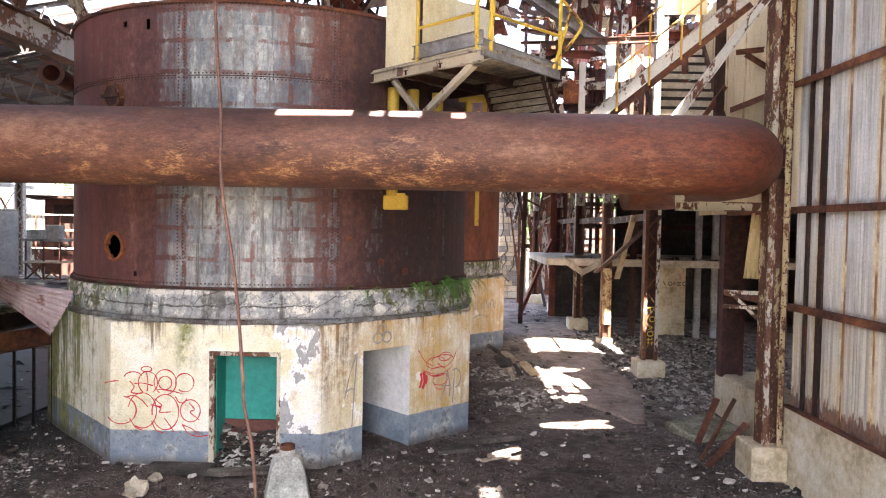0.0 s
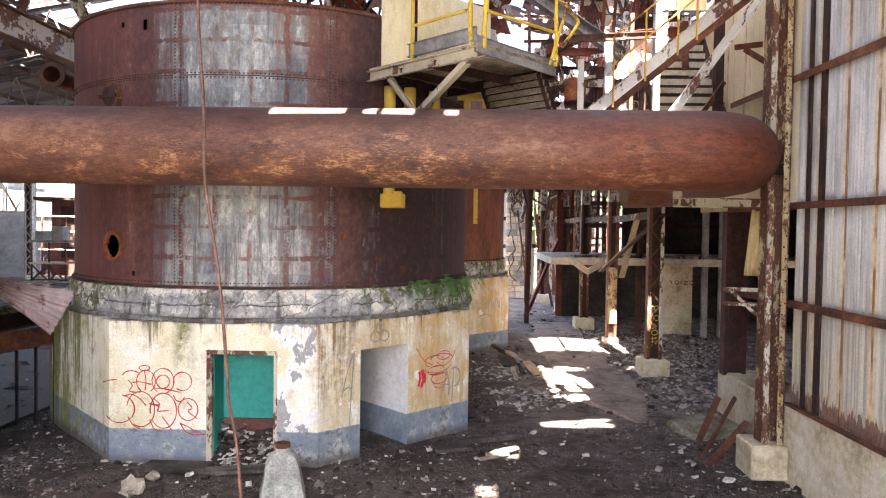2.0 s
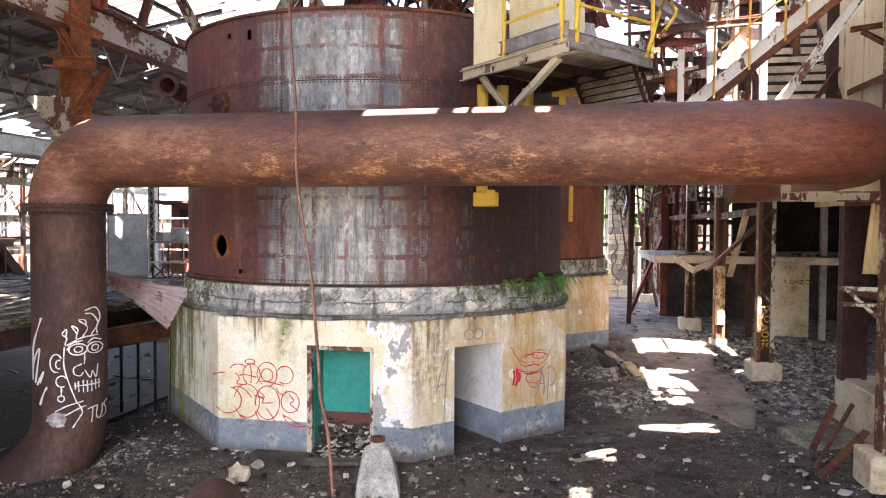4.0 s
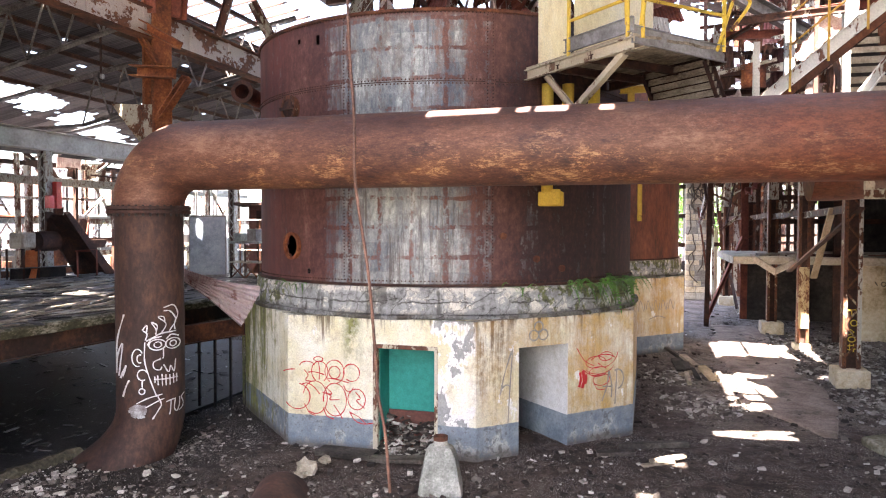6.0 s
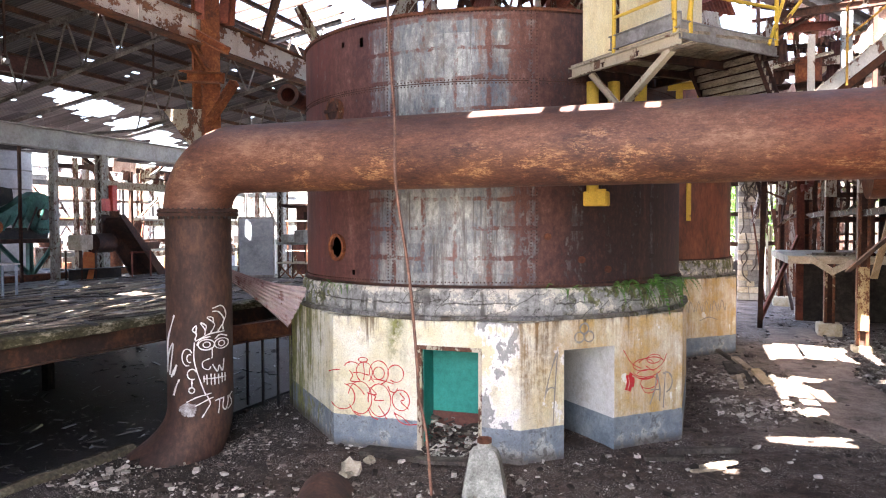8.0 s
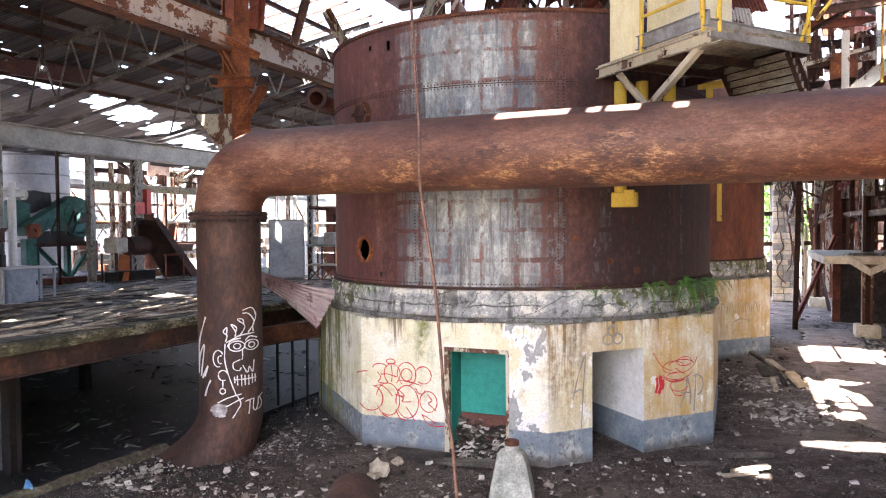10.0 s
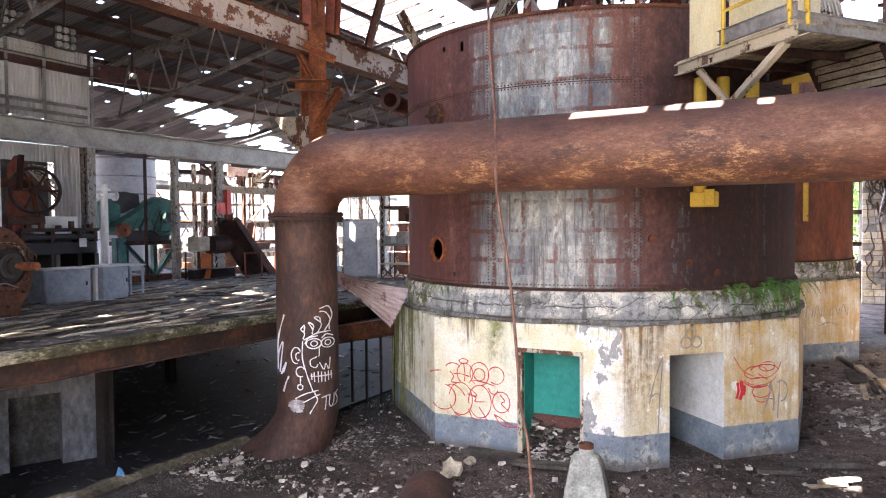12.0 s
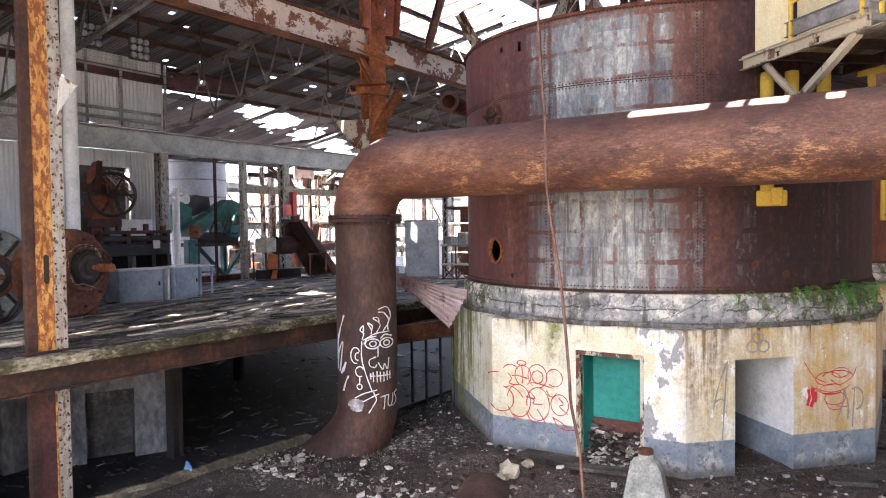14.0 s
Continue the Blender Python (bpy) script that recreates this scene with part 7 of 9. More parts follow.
    for i in range(46):
        x, z = rng.uniform(-9.5, 1.6), rng.uniform(9.6, 12.6)
        bm = bmesh.new()
        wave_sheet(bm, (x, 24.9 + rng.uniform(-0.3, 0.3), z), (1, rng.uniform(-0.3, 0.3), rng.uniform(-0.5, 0.5)), (rng.uniform(-0.4, 0.4), 0.2, 0.9), rng.uniform(0.5, 1.3), rng.uniform(0.4, 1.1), 0.1, 0.02, 6, 0.3)
        solid("hanging_sheet", bm, rng.choice(("red_sheet", "pink_sheet", "rust", "rust_red", "white_peel")), "torn red corrugated sheet hanging from the roof", "metal sheet", "hanging sheets", smooth=True)
    bm = bmesh.new()
    sweep(bm, [(0.2, 21.5, 8.4), (0.5, 22.5, 10.2)], 0.35, 20)
    solid("vent_duct", bm, "grey_steel", "pale grey sheet-metal duct above the tank", "duct", smooth=True)
    t = thing("rust_vessel", (4.3, 20.6, 6.5), "orange-rusted steel vessel on the stair tower", "vessel")
    bm = bmesh.new()
    sweep(bm, [(4.05, 20.6, 6.55), (4.05, 20.6, 6.6), (4.05, 20.6, 7.7), (4.05, 20.6, 7.85)], [0.25, 0.36, 0.36, 0.2], 24)
    part("body", bm, "rust_orange", t, smooth=True)
    bm = bmesh.new()
    beam(bm, (2.4, 20.6, 6.48), (4.6, 20.6, 6.48), 0.12, 0.12, "I", 0.015)
    part("cradle", bm, "rust_dark", t)
    # a fallen roof frame leans behind the tower
    t = thing("fallen_rack", (6.1, 27, 7.4), "fallen rack of rusty rails leaning on the columns", "rack")
    for i in range(9):
        bm = bmesh.new()
        z = 7.45 + i * 0.42
        beam(bm, (4.5, 26.4 + i * 0.1, z), (8.2, 26.4 + i * 0.1, z + 0.25 * math.sin(i)), 0.09, 0.13, "C", 0.014)
        part("rail", bm, ("rust", "cream_peel", "rust_dark", "heavy_peel")[i % 4], t)
    for i in range(7):
        bm = bmesh.new()
        x = 4.6 + i * 0.55
        beam(bm, (x, 26.5, 7.2), (x + 0.3 * math.sin(i * 2), 27.3, 11.2), 0.12, 0.14, "I", 0.014)
        part("rafter", bm, ("heavy_peel", "rust_dark", "rust")[i % 3], t)
    for i in range(44):
        x, z = 4.5 + 3.3 * rng.random(), 7.5 + 3.2 * rng.random()
        w, h = rng.uniform(0.3, 0.8), rng.uniform(0.4, 1.2)
        bm = bmesh.new()
        wave_sheet(bm, (x, 26.36 + (z - 7.45) * 0.24, z), (1, 0.1 * rng.uniform(-1, 1), rng.uniform(-0.3, 0.3)), (rng.uniform(-0.3, 0.3), 0.1, 1), w, h, 0.1, 0.018, 6, 0.25)
        part("torn_sheet", bm, rng.choice(("pink_sheet", "rust", "rust_dark", "cream_corrugated", "red_sheet", "cream_corrugated")), t, smooth=True)
    t = thing("fallen_roof", (6.0, 27, 10.4), "fallen roof bay of torn pink and brown sheets on bent rafters", "roof wreck")
    for i in range(11):
        x = 2.6 + i * 0.62
        part("rafter", beam(bmesh.new(), (x, 26.6 + 0.05 * i, 9.5 + 0.4 * math.sin(i * 1.7)), (x + 0.5 * math.sin(i * 2.1), 27.6, 14.2), 0.12, 0.16, "IC"[i % 2], 0.016), ("heavy_peel", "rust", "cream_peel", "rust_red")[i % 4], t)
    for i in range(8):
        z = 10.3 + 0.5 * i
        part("batten", beam(bmesh.new(), (2.4, 26.75 + 0.1 * i, z), (9.4, 26.8 + 0.1 * i, z + 0.5 * math.sin(i * 1.3)), 0.08, 0.12, "C", 0.014), ("rust_dark", "cream_peel", "rust")[i % 3], t)
    for i in range(64):
        x, z = 2.5 + 6.6 * rng.random(), 10.0 + 3.8 * rng.random()
        bm = bmesh.new()
        wave_sheet(bm, (x, 26.72 + (z - 10) * 0.18, z), (1, 0.15 * rng.uniform(-1, 1), rng.uniform(-0.35, 0.35)), (rng.uniform(-0.35, 0.35), 0.1, 1), rng.uniform(0.3, 0.9), rng.uniform(0.3, 0.9), 0.1, 0.018, 6, 0.25)
        part("torn_sheet", bm, rng.choice(("pink_sheet", "rust", "rust_dark", "cream_corrugated", "red_sheet", "rust_red", "white_peel")), t, smooth=True)
    t = thing("hanging_roof", (5.2, 22, 10), "torn roof section hanging in brown and pink strips", "roof wreck")
    for i in range(7):
        bm = bmesh.new()
        beam(bm, (4.0 + 0.35 * i, 24.3 + 0.2 * math.sin(i * 2), 9.6 + 0.2 * math.cos(i)), (4.3 + 0.38 * i, 25.3, 12.9), 0.1, 0.14, "I", 0.014)
        part("rafter", bm, ("rust", "heavy_peel", "rust_red")[i % 3], t)
    for i in range(18):
        f = rng.random()
        p = Vector((3.9 + 2.4 * rng.random(), 24.3 + 1.0 * f, 9.6 + 3.1 * f))
        w, h = rng.uniform(0.25, 0.7), rng.uniform(0.4, 1.1)
        bm = bmesh.new()
        wave_sheet(bm, p, (1, 0.2 * rng.uniform(-1, 1), rng.uniform(-0.4, 0.4)), (rng.uniform(-0.3, 0.3), 0.5, 0.85), w, h, 0.1, 0.02, 6, 0.3)
        part("torn_sheet", bm, rng.choice(("pink_sheet", "rust", "rust_red", "red_sheet", "rust_dark", "cream_corrugated")), t, smooth=True)
    bm = bmesh.new()
    beam(bm, (4.5, 21.3, 9.4), (4.6, 24.5, 10.4), 0.12, 0.14, "I", 0.014)
    part("hanger", bm, "rust_dark", t)
    bm = bmesh.new()
    beam(bm, (1.3, 17.5, 10.4), (4.5, 19.4, 9.0), 0.2, 0.34, "C", 0.02)
    solid("fallen_girder", bm, "grey_steel", "grey channel girder fallen across the stair tower", "girder")
    for p, q, m in (((2.3, 19.4, 8.2), (5.5, 19.4, 8.35), "heavy_peel"), ((2.3, 21.3, 7.55), (5.6, 21.3, 7.5), "cream_peel"), ((3.9, 17.3, 8.95), (5.6, 17.3, 9.1), "rust_red"), ((2.4, 20.1, 9.3), (5.5, 20.1, 9.2), "rust_red"), ((2.4, 19.5, 6.8), (4.5, 21.2, 8.8), "rust_dark")):
        bm = bmesh.new()
        beam(bm, p, q, 0.13, 0.2, "I", 0.016)
        solid("steel_beam", bm, m, "peeling cross beam of the stair tower", "beam", "stair tower beams")


build_wreck()

# ---- dangling cable ----
bm = bmesh.new()
CABLE = [(-2.33, 7.32, 13.12), (-2.31, 7.32, 9.5), (-2.26, 7.32, 6.72), (-2.19, 7.32, 5.56), (-2.175, 7.32, 4.84), (-2.03, 7.32, 3.89), (-1.945, 7.32, 2.95), (-1.925, 7.32, 2.62), (-1.84, 7.32, 2.19), (-1.80, 7.32, 1.73), (-1.785, 7.32, 1.55)]
sweep(bm, smooth_line(CABLE, 8), 0.017, 10)
solid("hanging_cable", bm, "cable_rust", "thick brown cable dangling from the roof", "cable", smooth=True)


# ---- loose things on the ground ----
def rough_rock(bm, at, size, seed):
    made = bmesh.ops.create_icosphere(bm, subdivisions=2, radius=1, matrix=Matrix())["verts"]
    for v in made:
        n = v.co.normalized()
        v.co = Vector((n.x * size[0], n.y * size[1], n.z * size[2])) * (0.8 + 0.45 * noise.noise(n * 1.3 + Vector((seed, 0, 0)))) + Vector(at)
    return bm


def build_block():
    bm = bmesh.new()
    x, y = -2.47, 11.58
    n = 40
    loops = []
    for w, z, p in ((0.37, 0.0, 14), (0.36, 0.08, 14), (0.255, 0.60, 12), (0.20, 0.70, 8), (0.125, 0.76, 2), (0.115, 0.84, 2)):
        row = []
        for k in range(n):
            a = k * math.tau / n + 0.3
            c, s = math.cos(a), math.sin(a)
            r = w / (abs(c) ** p + abs(s) ** p) ** (1 / p)
            r *= 1 + 0.03 * noise.noise((c * 3, s * 3, z * 6))
            row.append(bm.verts.new((x + r * math.cos(a + 0.25), y + r * math.sin(a + 0.25), z)))
        loops.append(row)
    for g, h in zip(loops, loops[1:]):
        for k in range(n):
            bm.faces.new((g[k], g[(k + 1) % n], h[(k + 1) % n], h[k]))
    bm.faces.new(loops[-1])
    bm.faces.new(loops[0][::-1])
    t = thing("concrete_pedestal", (x, y, 0), "small tapered concrete pedestal with a rusty pipe neck", "pedestal")
    part("body", bm, "block_concrete", t)
    bm = bmesh.new()
    ring(bm, (x, y, 0.865), (0, 0, 1), 0.12, 0.09, 0.07, 20)
    part("pipe_collar", bm, "rust", t)


build_block()
for x, y, s, k in ((-4.95, 11.55, (0.25, 0.17, 0.22), 1), (-4.92, 12.28, (0.15, 0.12, 0.10), 2), (-5.0, 11.4, (0.12, 0.1, 0.08), 3)):
    bm = bmesh.new()
    rough_rock(bm, (x, y, s[2] * 0.55), s, k)
    solid("stone", bm, "pale_stone", "pale broken stone on the dark ground", "stone", "loose stones")
bm = bmesh.new()
axis = Vector((0.32, -1, -0.06)).normalized()
p0 = Vector((-4.95, 10.75, -0.13))
ring(bm, p0 + axis * 1.5, axis, 0.47, 0.43, 3.0, 40)
solid("buried_pipe", bm, "leg_steel", "half-buried length of wide rusty pipe", "pipe", smooth=True)
for p, q, w, h in (((-5.25, 12.75, 0.06), (-4.1, 12.72, 0.07), 0.42, 0.09), ((-4.1, 12.5, 0.08), (-2.9, 12.7, 0.1), 0.3, 0.06), ((0.3, 14.6, 0.08), (1.6, 15.0, 0.12), 0.16, 0.1), ((-0.1, 14.1, 0.05), (0.6, 14.25, 0.08), 0.2, 0.07), ((0.9, 13.85, 0.06), (1.5, 14.2, 0.12), 0.14, 0.05), ((0.75, 13.6, 0.05), (1.3, 14.0, 0.05), 0.1, 0.04)):
    bm = bmesh.new()
    beam(bm, p, q, w, h, "R")
    solid("plank", bm, "board_dark" if w > 0.15 else "timber", "weathered plank lying on the ground", "plank", "loose planks")
bm = bmesh.new()
rows = []
for k in range(60):
    y = 6.7 + k * 0.08
    x = -10.10 + 0.085 * (y - 6.7) + 0.03 * noise.noise((y * 3, 0, 0))
    h = 0.13 + 0.05 * noise.noise((y * 2.2, 5, 0)) + 0.03 * noise.noise((y * 7, 9, 0))
    rows.append([bm.verts.new(c) for c in ((x - 0.14, y, -0.1), (x - 0.12, y, h - 0.02), (x + 0.02, y, h), (x + 0.12, y, h - 0.06), (x + 0.17, y, -0.1))])
for g, h in zip(rows, rows[1:]):
    for k in range(4):
        bm.faces.new((g[k], g[k + 1], h[k + 1], h[k]))
for r in (rows[0], rows[-1]):
    bm.faces.new(r)
bmesh.ops.recalc_face_normals(bm, faces=bm.faces)
solid("kerb", bm, "kerb_concrete", "broken mossy concrete kerb beside the pipe foot", "kerb", kind="structure")
bm = bmesh.new()
rough_rock(bm, (-9.98, 8.62, 0.12), (0.13, 0.06, 0.19), 9)
solid("plastic_scrap", bm, "blue_plastic", "crumpled scrap of blue plastic on the ground", "scrap")

# broken timbers heaped against the second tank's base
hrng = random.Random(17)
for i in range(12):
    x, y, a, l = hrng.uniform(1.75, 2.7), hrng.uniform(20.5, 24.5), hrng.uniform(0.8, 2.2), hrng.uniform(0.5, 1.3)
    bm = bmesh.new()
    beam(bm, (x, y, 0.05 + 0.02 * (i % 3)), (x + l * math.cos(a), y + l * math.sin(a), 0.08 + hrng.uniform(0, 0.25)), hrng.uniform(0.1, 0.28), hrng.uniform(0.03, 0.1), "R")
    solid("timber_offcut", bm, hrng.choice(("timber", "board_dark", "timber_pale")), "broken brown timber heaped beside the tank base", "timber", "broken timbers")
# rusty beam and leaning sheet between pipe leg and tank
bm = bmesh.new()
beam(bm, (-9.3, 13.2, 1.95), (-8.2, 17.2, 1.95), 0.16, 0.42, "I", 0.025)
solid("steel_beam", bm, "rust", "rusty beam running in behind the pipe leg", "beam")
bm = bmesh.new()
n, m = 60, 12
grid = []
for j in range(m + 1):
    f = j / m
    top = Vector((-9.75 + 2.1 * f, 14.05 + 0.75 * f, 3.62 - 0.62 * f - 0.12 * math.sin(f * 3.14)))
    low = Vector((-9.7 + 1.8 * f, 13.85 + 0.42 * f, 3.45 - 1.32 * f + 0.10 * math.sin(f * 3.14)))
    row = []
    for i in range(n + 1):
        s = i / n
        p = top.lerp(low, s)
        row.append(bm.verts.new(p + Vector((0.3, -0.9, 0.2)) * 0.035 * math.sin(s * 48) * (0.15 + f)))
    grid.append(row)
for g, h in zip(grid, grid[1:]):
    for i in range(n):
        bm.faces.new((g[i], h[i], h[i + 1], g[i + 1]))
solid("fallen_sheet", bm, "fallen_sheet", "bent corrugated roof sheet fallen against the tank base", "metal sheet", smooth=True)
for x, y in ((-9.2, 15.2), (-8.9, 15.4), (-8.6, 15.6), (-9.5, 15.0)):
    bm = bmesh.new()
    beam(bm, (x, y, 0), (x, y, 2.0), 0.05, 0.05, "R")
    solid("steel_bar", bm, "black_steel", "thin black bar below the deck edge", "bar", "bars below the deck")


# ---- rubble ----
def rubble(name, spots, material, label, flat=0.5, slim=(0.4, 0.9), tilt=0.4):
    """Broken pieces joined into one mesh: each a six-sided chip with uneven corners."""
    verts, faces = [], []
    for x, y, z, size, a, seed in spots:
        rng = random.Random(seed)
        m = Matrix.Translation((x, y, z)) @ Euler((rng.uniform(-tilt, tilt), rng.uniform(-tilt, tilt), a)).to_matrix().to_4x4()
        l, w, h = size, size * rng.uniform(*slim), size * flat * rng.uniform(0.3, 1.0)
        k = len(verts)
        for sz in (-1, 1):
            for sx, sy in ((-1, -1), (1, -1), (1, 1), (-1, 1)):
                verts.append(m @ Vector((sx * l * rng.uniform(0.6, 1.0), sy * w * rng.uniform(0.6, 1.0), sz * h * rng.uniform(0.6, 1.0))))
        faces += [(k + 3, k + 2, k + 1, k), (k + 4, k + 5, k + 6, k + 7), (k, k + 1, k + 5, k + 4), (k + 1, k + 2, k + 6, k + 5), (k + 2, k + 3, k + 7, k + 6), (k + 3, k, k + 4, k + 7)]
    me = bpy.data.meshes.new(name)
    me.from_pydata(verts, [], faces)
    me.materials.append(M[material])
    return tagged(new(name, me), label, "rubble", kind="stuff")


def inside_base(x, y):
    return any(math.hypot(x - c[0], y - c[1]) < 4.85 for c in TANKS)


rng = random.Random(2)
spots = []
while len(spots) < 26000:
    y = 9.5 + 30 * rng.random() ** 1.8
    x = rng.uniform(-11.5, 8 + 0.15 * y)
    if inside_base(x, y) or abs(x - 3) < 0.9 and rng.random() < 0.6:
        continue
    dens = 0.35 + 0.9 * max(0.0, noise.noise((x * 0.45, y * 0.45, 4)) + 0.15)
    if rng.random() > dens:
        continue
    s = 0.006 + 0.034 * rng.random() ** 3.5 + (0.08 * rng.random() ** 14)
    spots.append((x, y, s * 0.25, s, rng.uniform(0, 6.3), len(spots)))
rubble("rubble", spots, "rubble_mix", "scattered chips of stone, brick and plaster")
spots = []
for i in range(9000):
    cx, cy, r = rng.choice(((7.5, 22.5, 2.2), (7.8, 20.5, 2.0), (8.2, 26.5, 2.4), (6.8, 18.8, 1.2), (7.5, 22.5, 2.2), (7.0, 24.0, 1.6), (8.5, 25, 2.5), (8.0, 29, 2.5), (7.2, 27, 1.8), (7.0, 20, 1.6), (2.0, 19.0, 1.0), (1.6, 22.0, 1.0), (5.0, 30.5, 1.2), (-9.0, 9.6, 1.0), (-7.4, 12.6, 0.9)))
    x, y = rng.gauss(cx, r * 0.5), rng.gauss(cy, r * 0.5)
    if inside_base(x, y):
        continue
    s = (0.014 + 0.05 * rng.random() ** 2 + 0.09 * rng.random() ** 9) * (0.6 if cx < 0 else 1.0)
    spots.append((x, y, s * 0.25, s, rng.uniform(0, 6.3), i + 9000))
rubble("rubble_heap", spots, "heap_mix", "heaps of broken concrete and tiles")
spots = []
for i in range(420):
    x, y = rng.uniform(-4.15, -3.05), rng.uniform(12.95, 13.6)
    s = 0.03 + 0.09 * rng.random() ** 2
    spots.append((x, y, max(0.02, (y - 12.95) * (0.85 - 0.35 * (x + 3.6))) * rng.random() ** 0.3 + 0.1 * rng.random() * (y - 12.9), s, rng.uniform(0, 6.3), i + 20000))
rubble("rubble_doorway", spots, "rubble_mix", "rubble heaped inside the doorway", 0.35, (0.2, 0.8))
spots = []
while len(spots) < 8000:
    y, x = rng.uniform(2, 23.5), -10.0 - 22 * rng.random() ** 1.4
    if x > deck_x(y) - 0.06:
        continue
    s = 0.015 + 0.10 * rng.random() ** 3 + 0.7 * rng.random() ** 12
    spots.append((x, y, DECK + 0.012, s, rng.gauss(1.5, 0.4) if rng.random() < 0.6 else rng.uniform(0, 6.3), len(spots) + 30000))
floor_spots = []
while len(floor_spots) < 2600:
    y, x = rng.uniform(5.5, 22), -9.9 - 14 * rng.random() ** 1.3
    s = 0.015 + 0.06 * rng.random() ** 2 + 0.25 * rng.random() ** 8
    floor_spots.append((x, y, 0.075, s, rng.uniform(0, 6.3), len(floor_spots) + 60000))
rubble("floor_litter", floor_spots, "damp_glint_mix", "dark chips on the damp floor, pale blue ones painted as glints", 0.10, (0.08, 0.5))
rubble("deck_litter", spots, "board_mix", "boards, strips and scrap strewn on the deck", 0.05, (0.04, 0.20), 0.07)
for i in range(130):
    y, x = rng.uniform(3, 18), -10.15 - 7 * rng.random() ** 1.5
    a, l = rng.gauss(0.0, 0.22), rng.uniform(0.6, 2.4)
    x = min(x, deck_x(y) - 0.15 - l * 0.3)
    bm = bmesh.new()
    beam(bm, (x, y, DECK + 0.03), (x - l * math.sin(a), y + l * math.cos(a), DECK + 0.03 + 0.05 * rng.random()), rng.uniform(0.05, 0.17), 0.025, "R")
    solid("board", bm, rng.choice(("board_dark", "timber", "timber", "pale_stone")), "weathered board lying on the deck", "board", "boards on the deck")


# ---- machines and cabinets on the deck ----
def turned(x, y, degrees):
    return pose(x, y, 0, 0, 0, degrees)


def cabinet(x, y, turn, length, height, label):
    m = turned(x, y, turn)
    t = thing("control_cabinet", (x, y, DECK), label, "cabinet", "cabinets on the deck")
    bm = bmesh.new()
    box(bm, (0, 0, DECK), (length, 0.75, DECK + height), 0.015, turn=m)
    part("body", bm, "blue_cabinet", t)
    bm = bmesh.new()
    box(bm, (-0.03, -0.03, DECK + height), (length + 0.03, 0.78, DECK + height + 0.03), turn=m)
    part("top", bm, "white_paint", t)
    n = max(1, round(length / 1.1))
    for i in range(n):
        bm = bmesh.new()
        box(bm, (length * (i + 0.04) / n, -0.02, DECK + 0.06), (length * (i + 0.96) / n, -0.002, DECK + height - 0.06), 0.006, turn=m)
        door = part("door", bm, "blue_cabinet", t)
        bm = bmesh.new()
        box(bm, (length * (i + 0.88) / n, -0.05, DECK + height * 0.5), (length * (i + 0.91) / n, -0.021, DECK + height * 0.62), turn=m)
        part("handle", bm, "black_steel", door)
    return t


cabinet(-15.86, 11.12, 86, 1.22, 0.86, "long pale blue-grey steel control cabinet on the deck")
cabinet(-15.80, 12.74, 94, 0.80, 0.86, "pale blue-grey steel cabinet standing on the deck")
t = thing("cabinet_frame", (-15.9, 13.8, DECK), "open pale steel cabinet frame with its side gone", "cabinet", "cabinets on the deck")
for y in (13.62, 14.02):
    part("upright", box(bmesh.new(), (-15.93, y, DECK), (-15.88, y + 0.06, DECK + 0.84), 0.006), "blue_cabinet", t)
part("top", box(bmesh.new(), (-16.6, 13.58, DECK + 0.84), (-15.84, 14.12, DECK + 0.88), 0.006), "white_paint", t)
part("back_panel", box(bmesh.new(), (-16.6, 13.62, DECK), (-16.56, 14.1, DECK + 0.84)), "blue_cabinet", t)
t = thing("cable_trunk", (-15.8, 12.5, DECK), "narrow steel trunk between the cabinets", "trunk")
part("panel", box(bmesh.new(), (-16.5, 12.42, DECK), (-15.95, 12.48, DECK + 0.85)), "blue_cabinet", t)
part("panel", box(bmesh.new(), (-16.5, 12.58, DECK), (-15.90, 12.64, DECK + 0.85)), "white_paint", t)


def drum(name, at, way, radius, length, body, label, category, hub=True):
    """A round machine casing on a foot, with an end cover, a stepped hub and a shaft."""
    at, way = Vector(at), Vector(way).normalized()
    t = thing(name, (at.x, at.y, DECK), label, category)
    bm = bmesh.new()
    sweep(bm, [at - way * length, at - way * 0.08, at], [radius, radius, radius * 0.95], 48)
    part("casing", bm, body, t, smooth=True)
    side = Vector((-way.y, way.x, 0))
    bm = bmesh.new()
    m = Matrix((side, way, Vector((0, 0, 1)))).transposed().to_4x4()
    m.translation = (at.x, at.y, 0)
    box(bm, (-radius * 0.72, -length, DECK), (radius * 0.72, -0.08, at.z - 0.3 * radius), 0.04, turn=m)
    part("foot", bm, body, t)
    for r, l, mat, nm in ((radius * 0.5, 0.06, "rust", "cover_ring"), (radius * 0.4, 0.10, "black_steel", "hub"), (radius * 0.24, 0.2, "grey_steel", "bearing"), (0.06, 0.75, "rust", "shaft")) if hub else ():
        bm = bmesh.new()
        disc(bm, at + way * l / 2, way, r, l, 32)
        part(nm, bm, mat, t, smooth=True)
    for k in range(10):
        a = k * math.tau / 10
        bm = bmesh.new()
        disc(bm, at + (side * math.cos(a) + Vector((0, 0, 1)) * math.sin(a)) * radius * 0.8 + way * 0.02, way, 0.035, 0.06, 6)
        part("bolt", bm, "rust_dark", t)
    return t


drum("pump_casing", (-14.0, 8.92, 3.60), (0.98, 0.20, 0), 0.96, 0.75, "rust", "round rust-brown pump casing with a shaft end", "pump", False)
t = bpy.data.objects["pump_casing"]
face, way = Vector((-13.99, 9.08, 3.72)), Vector((0.98, 0.20, 0)).normalized()
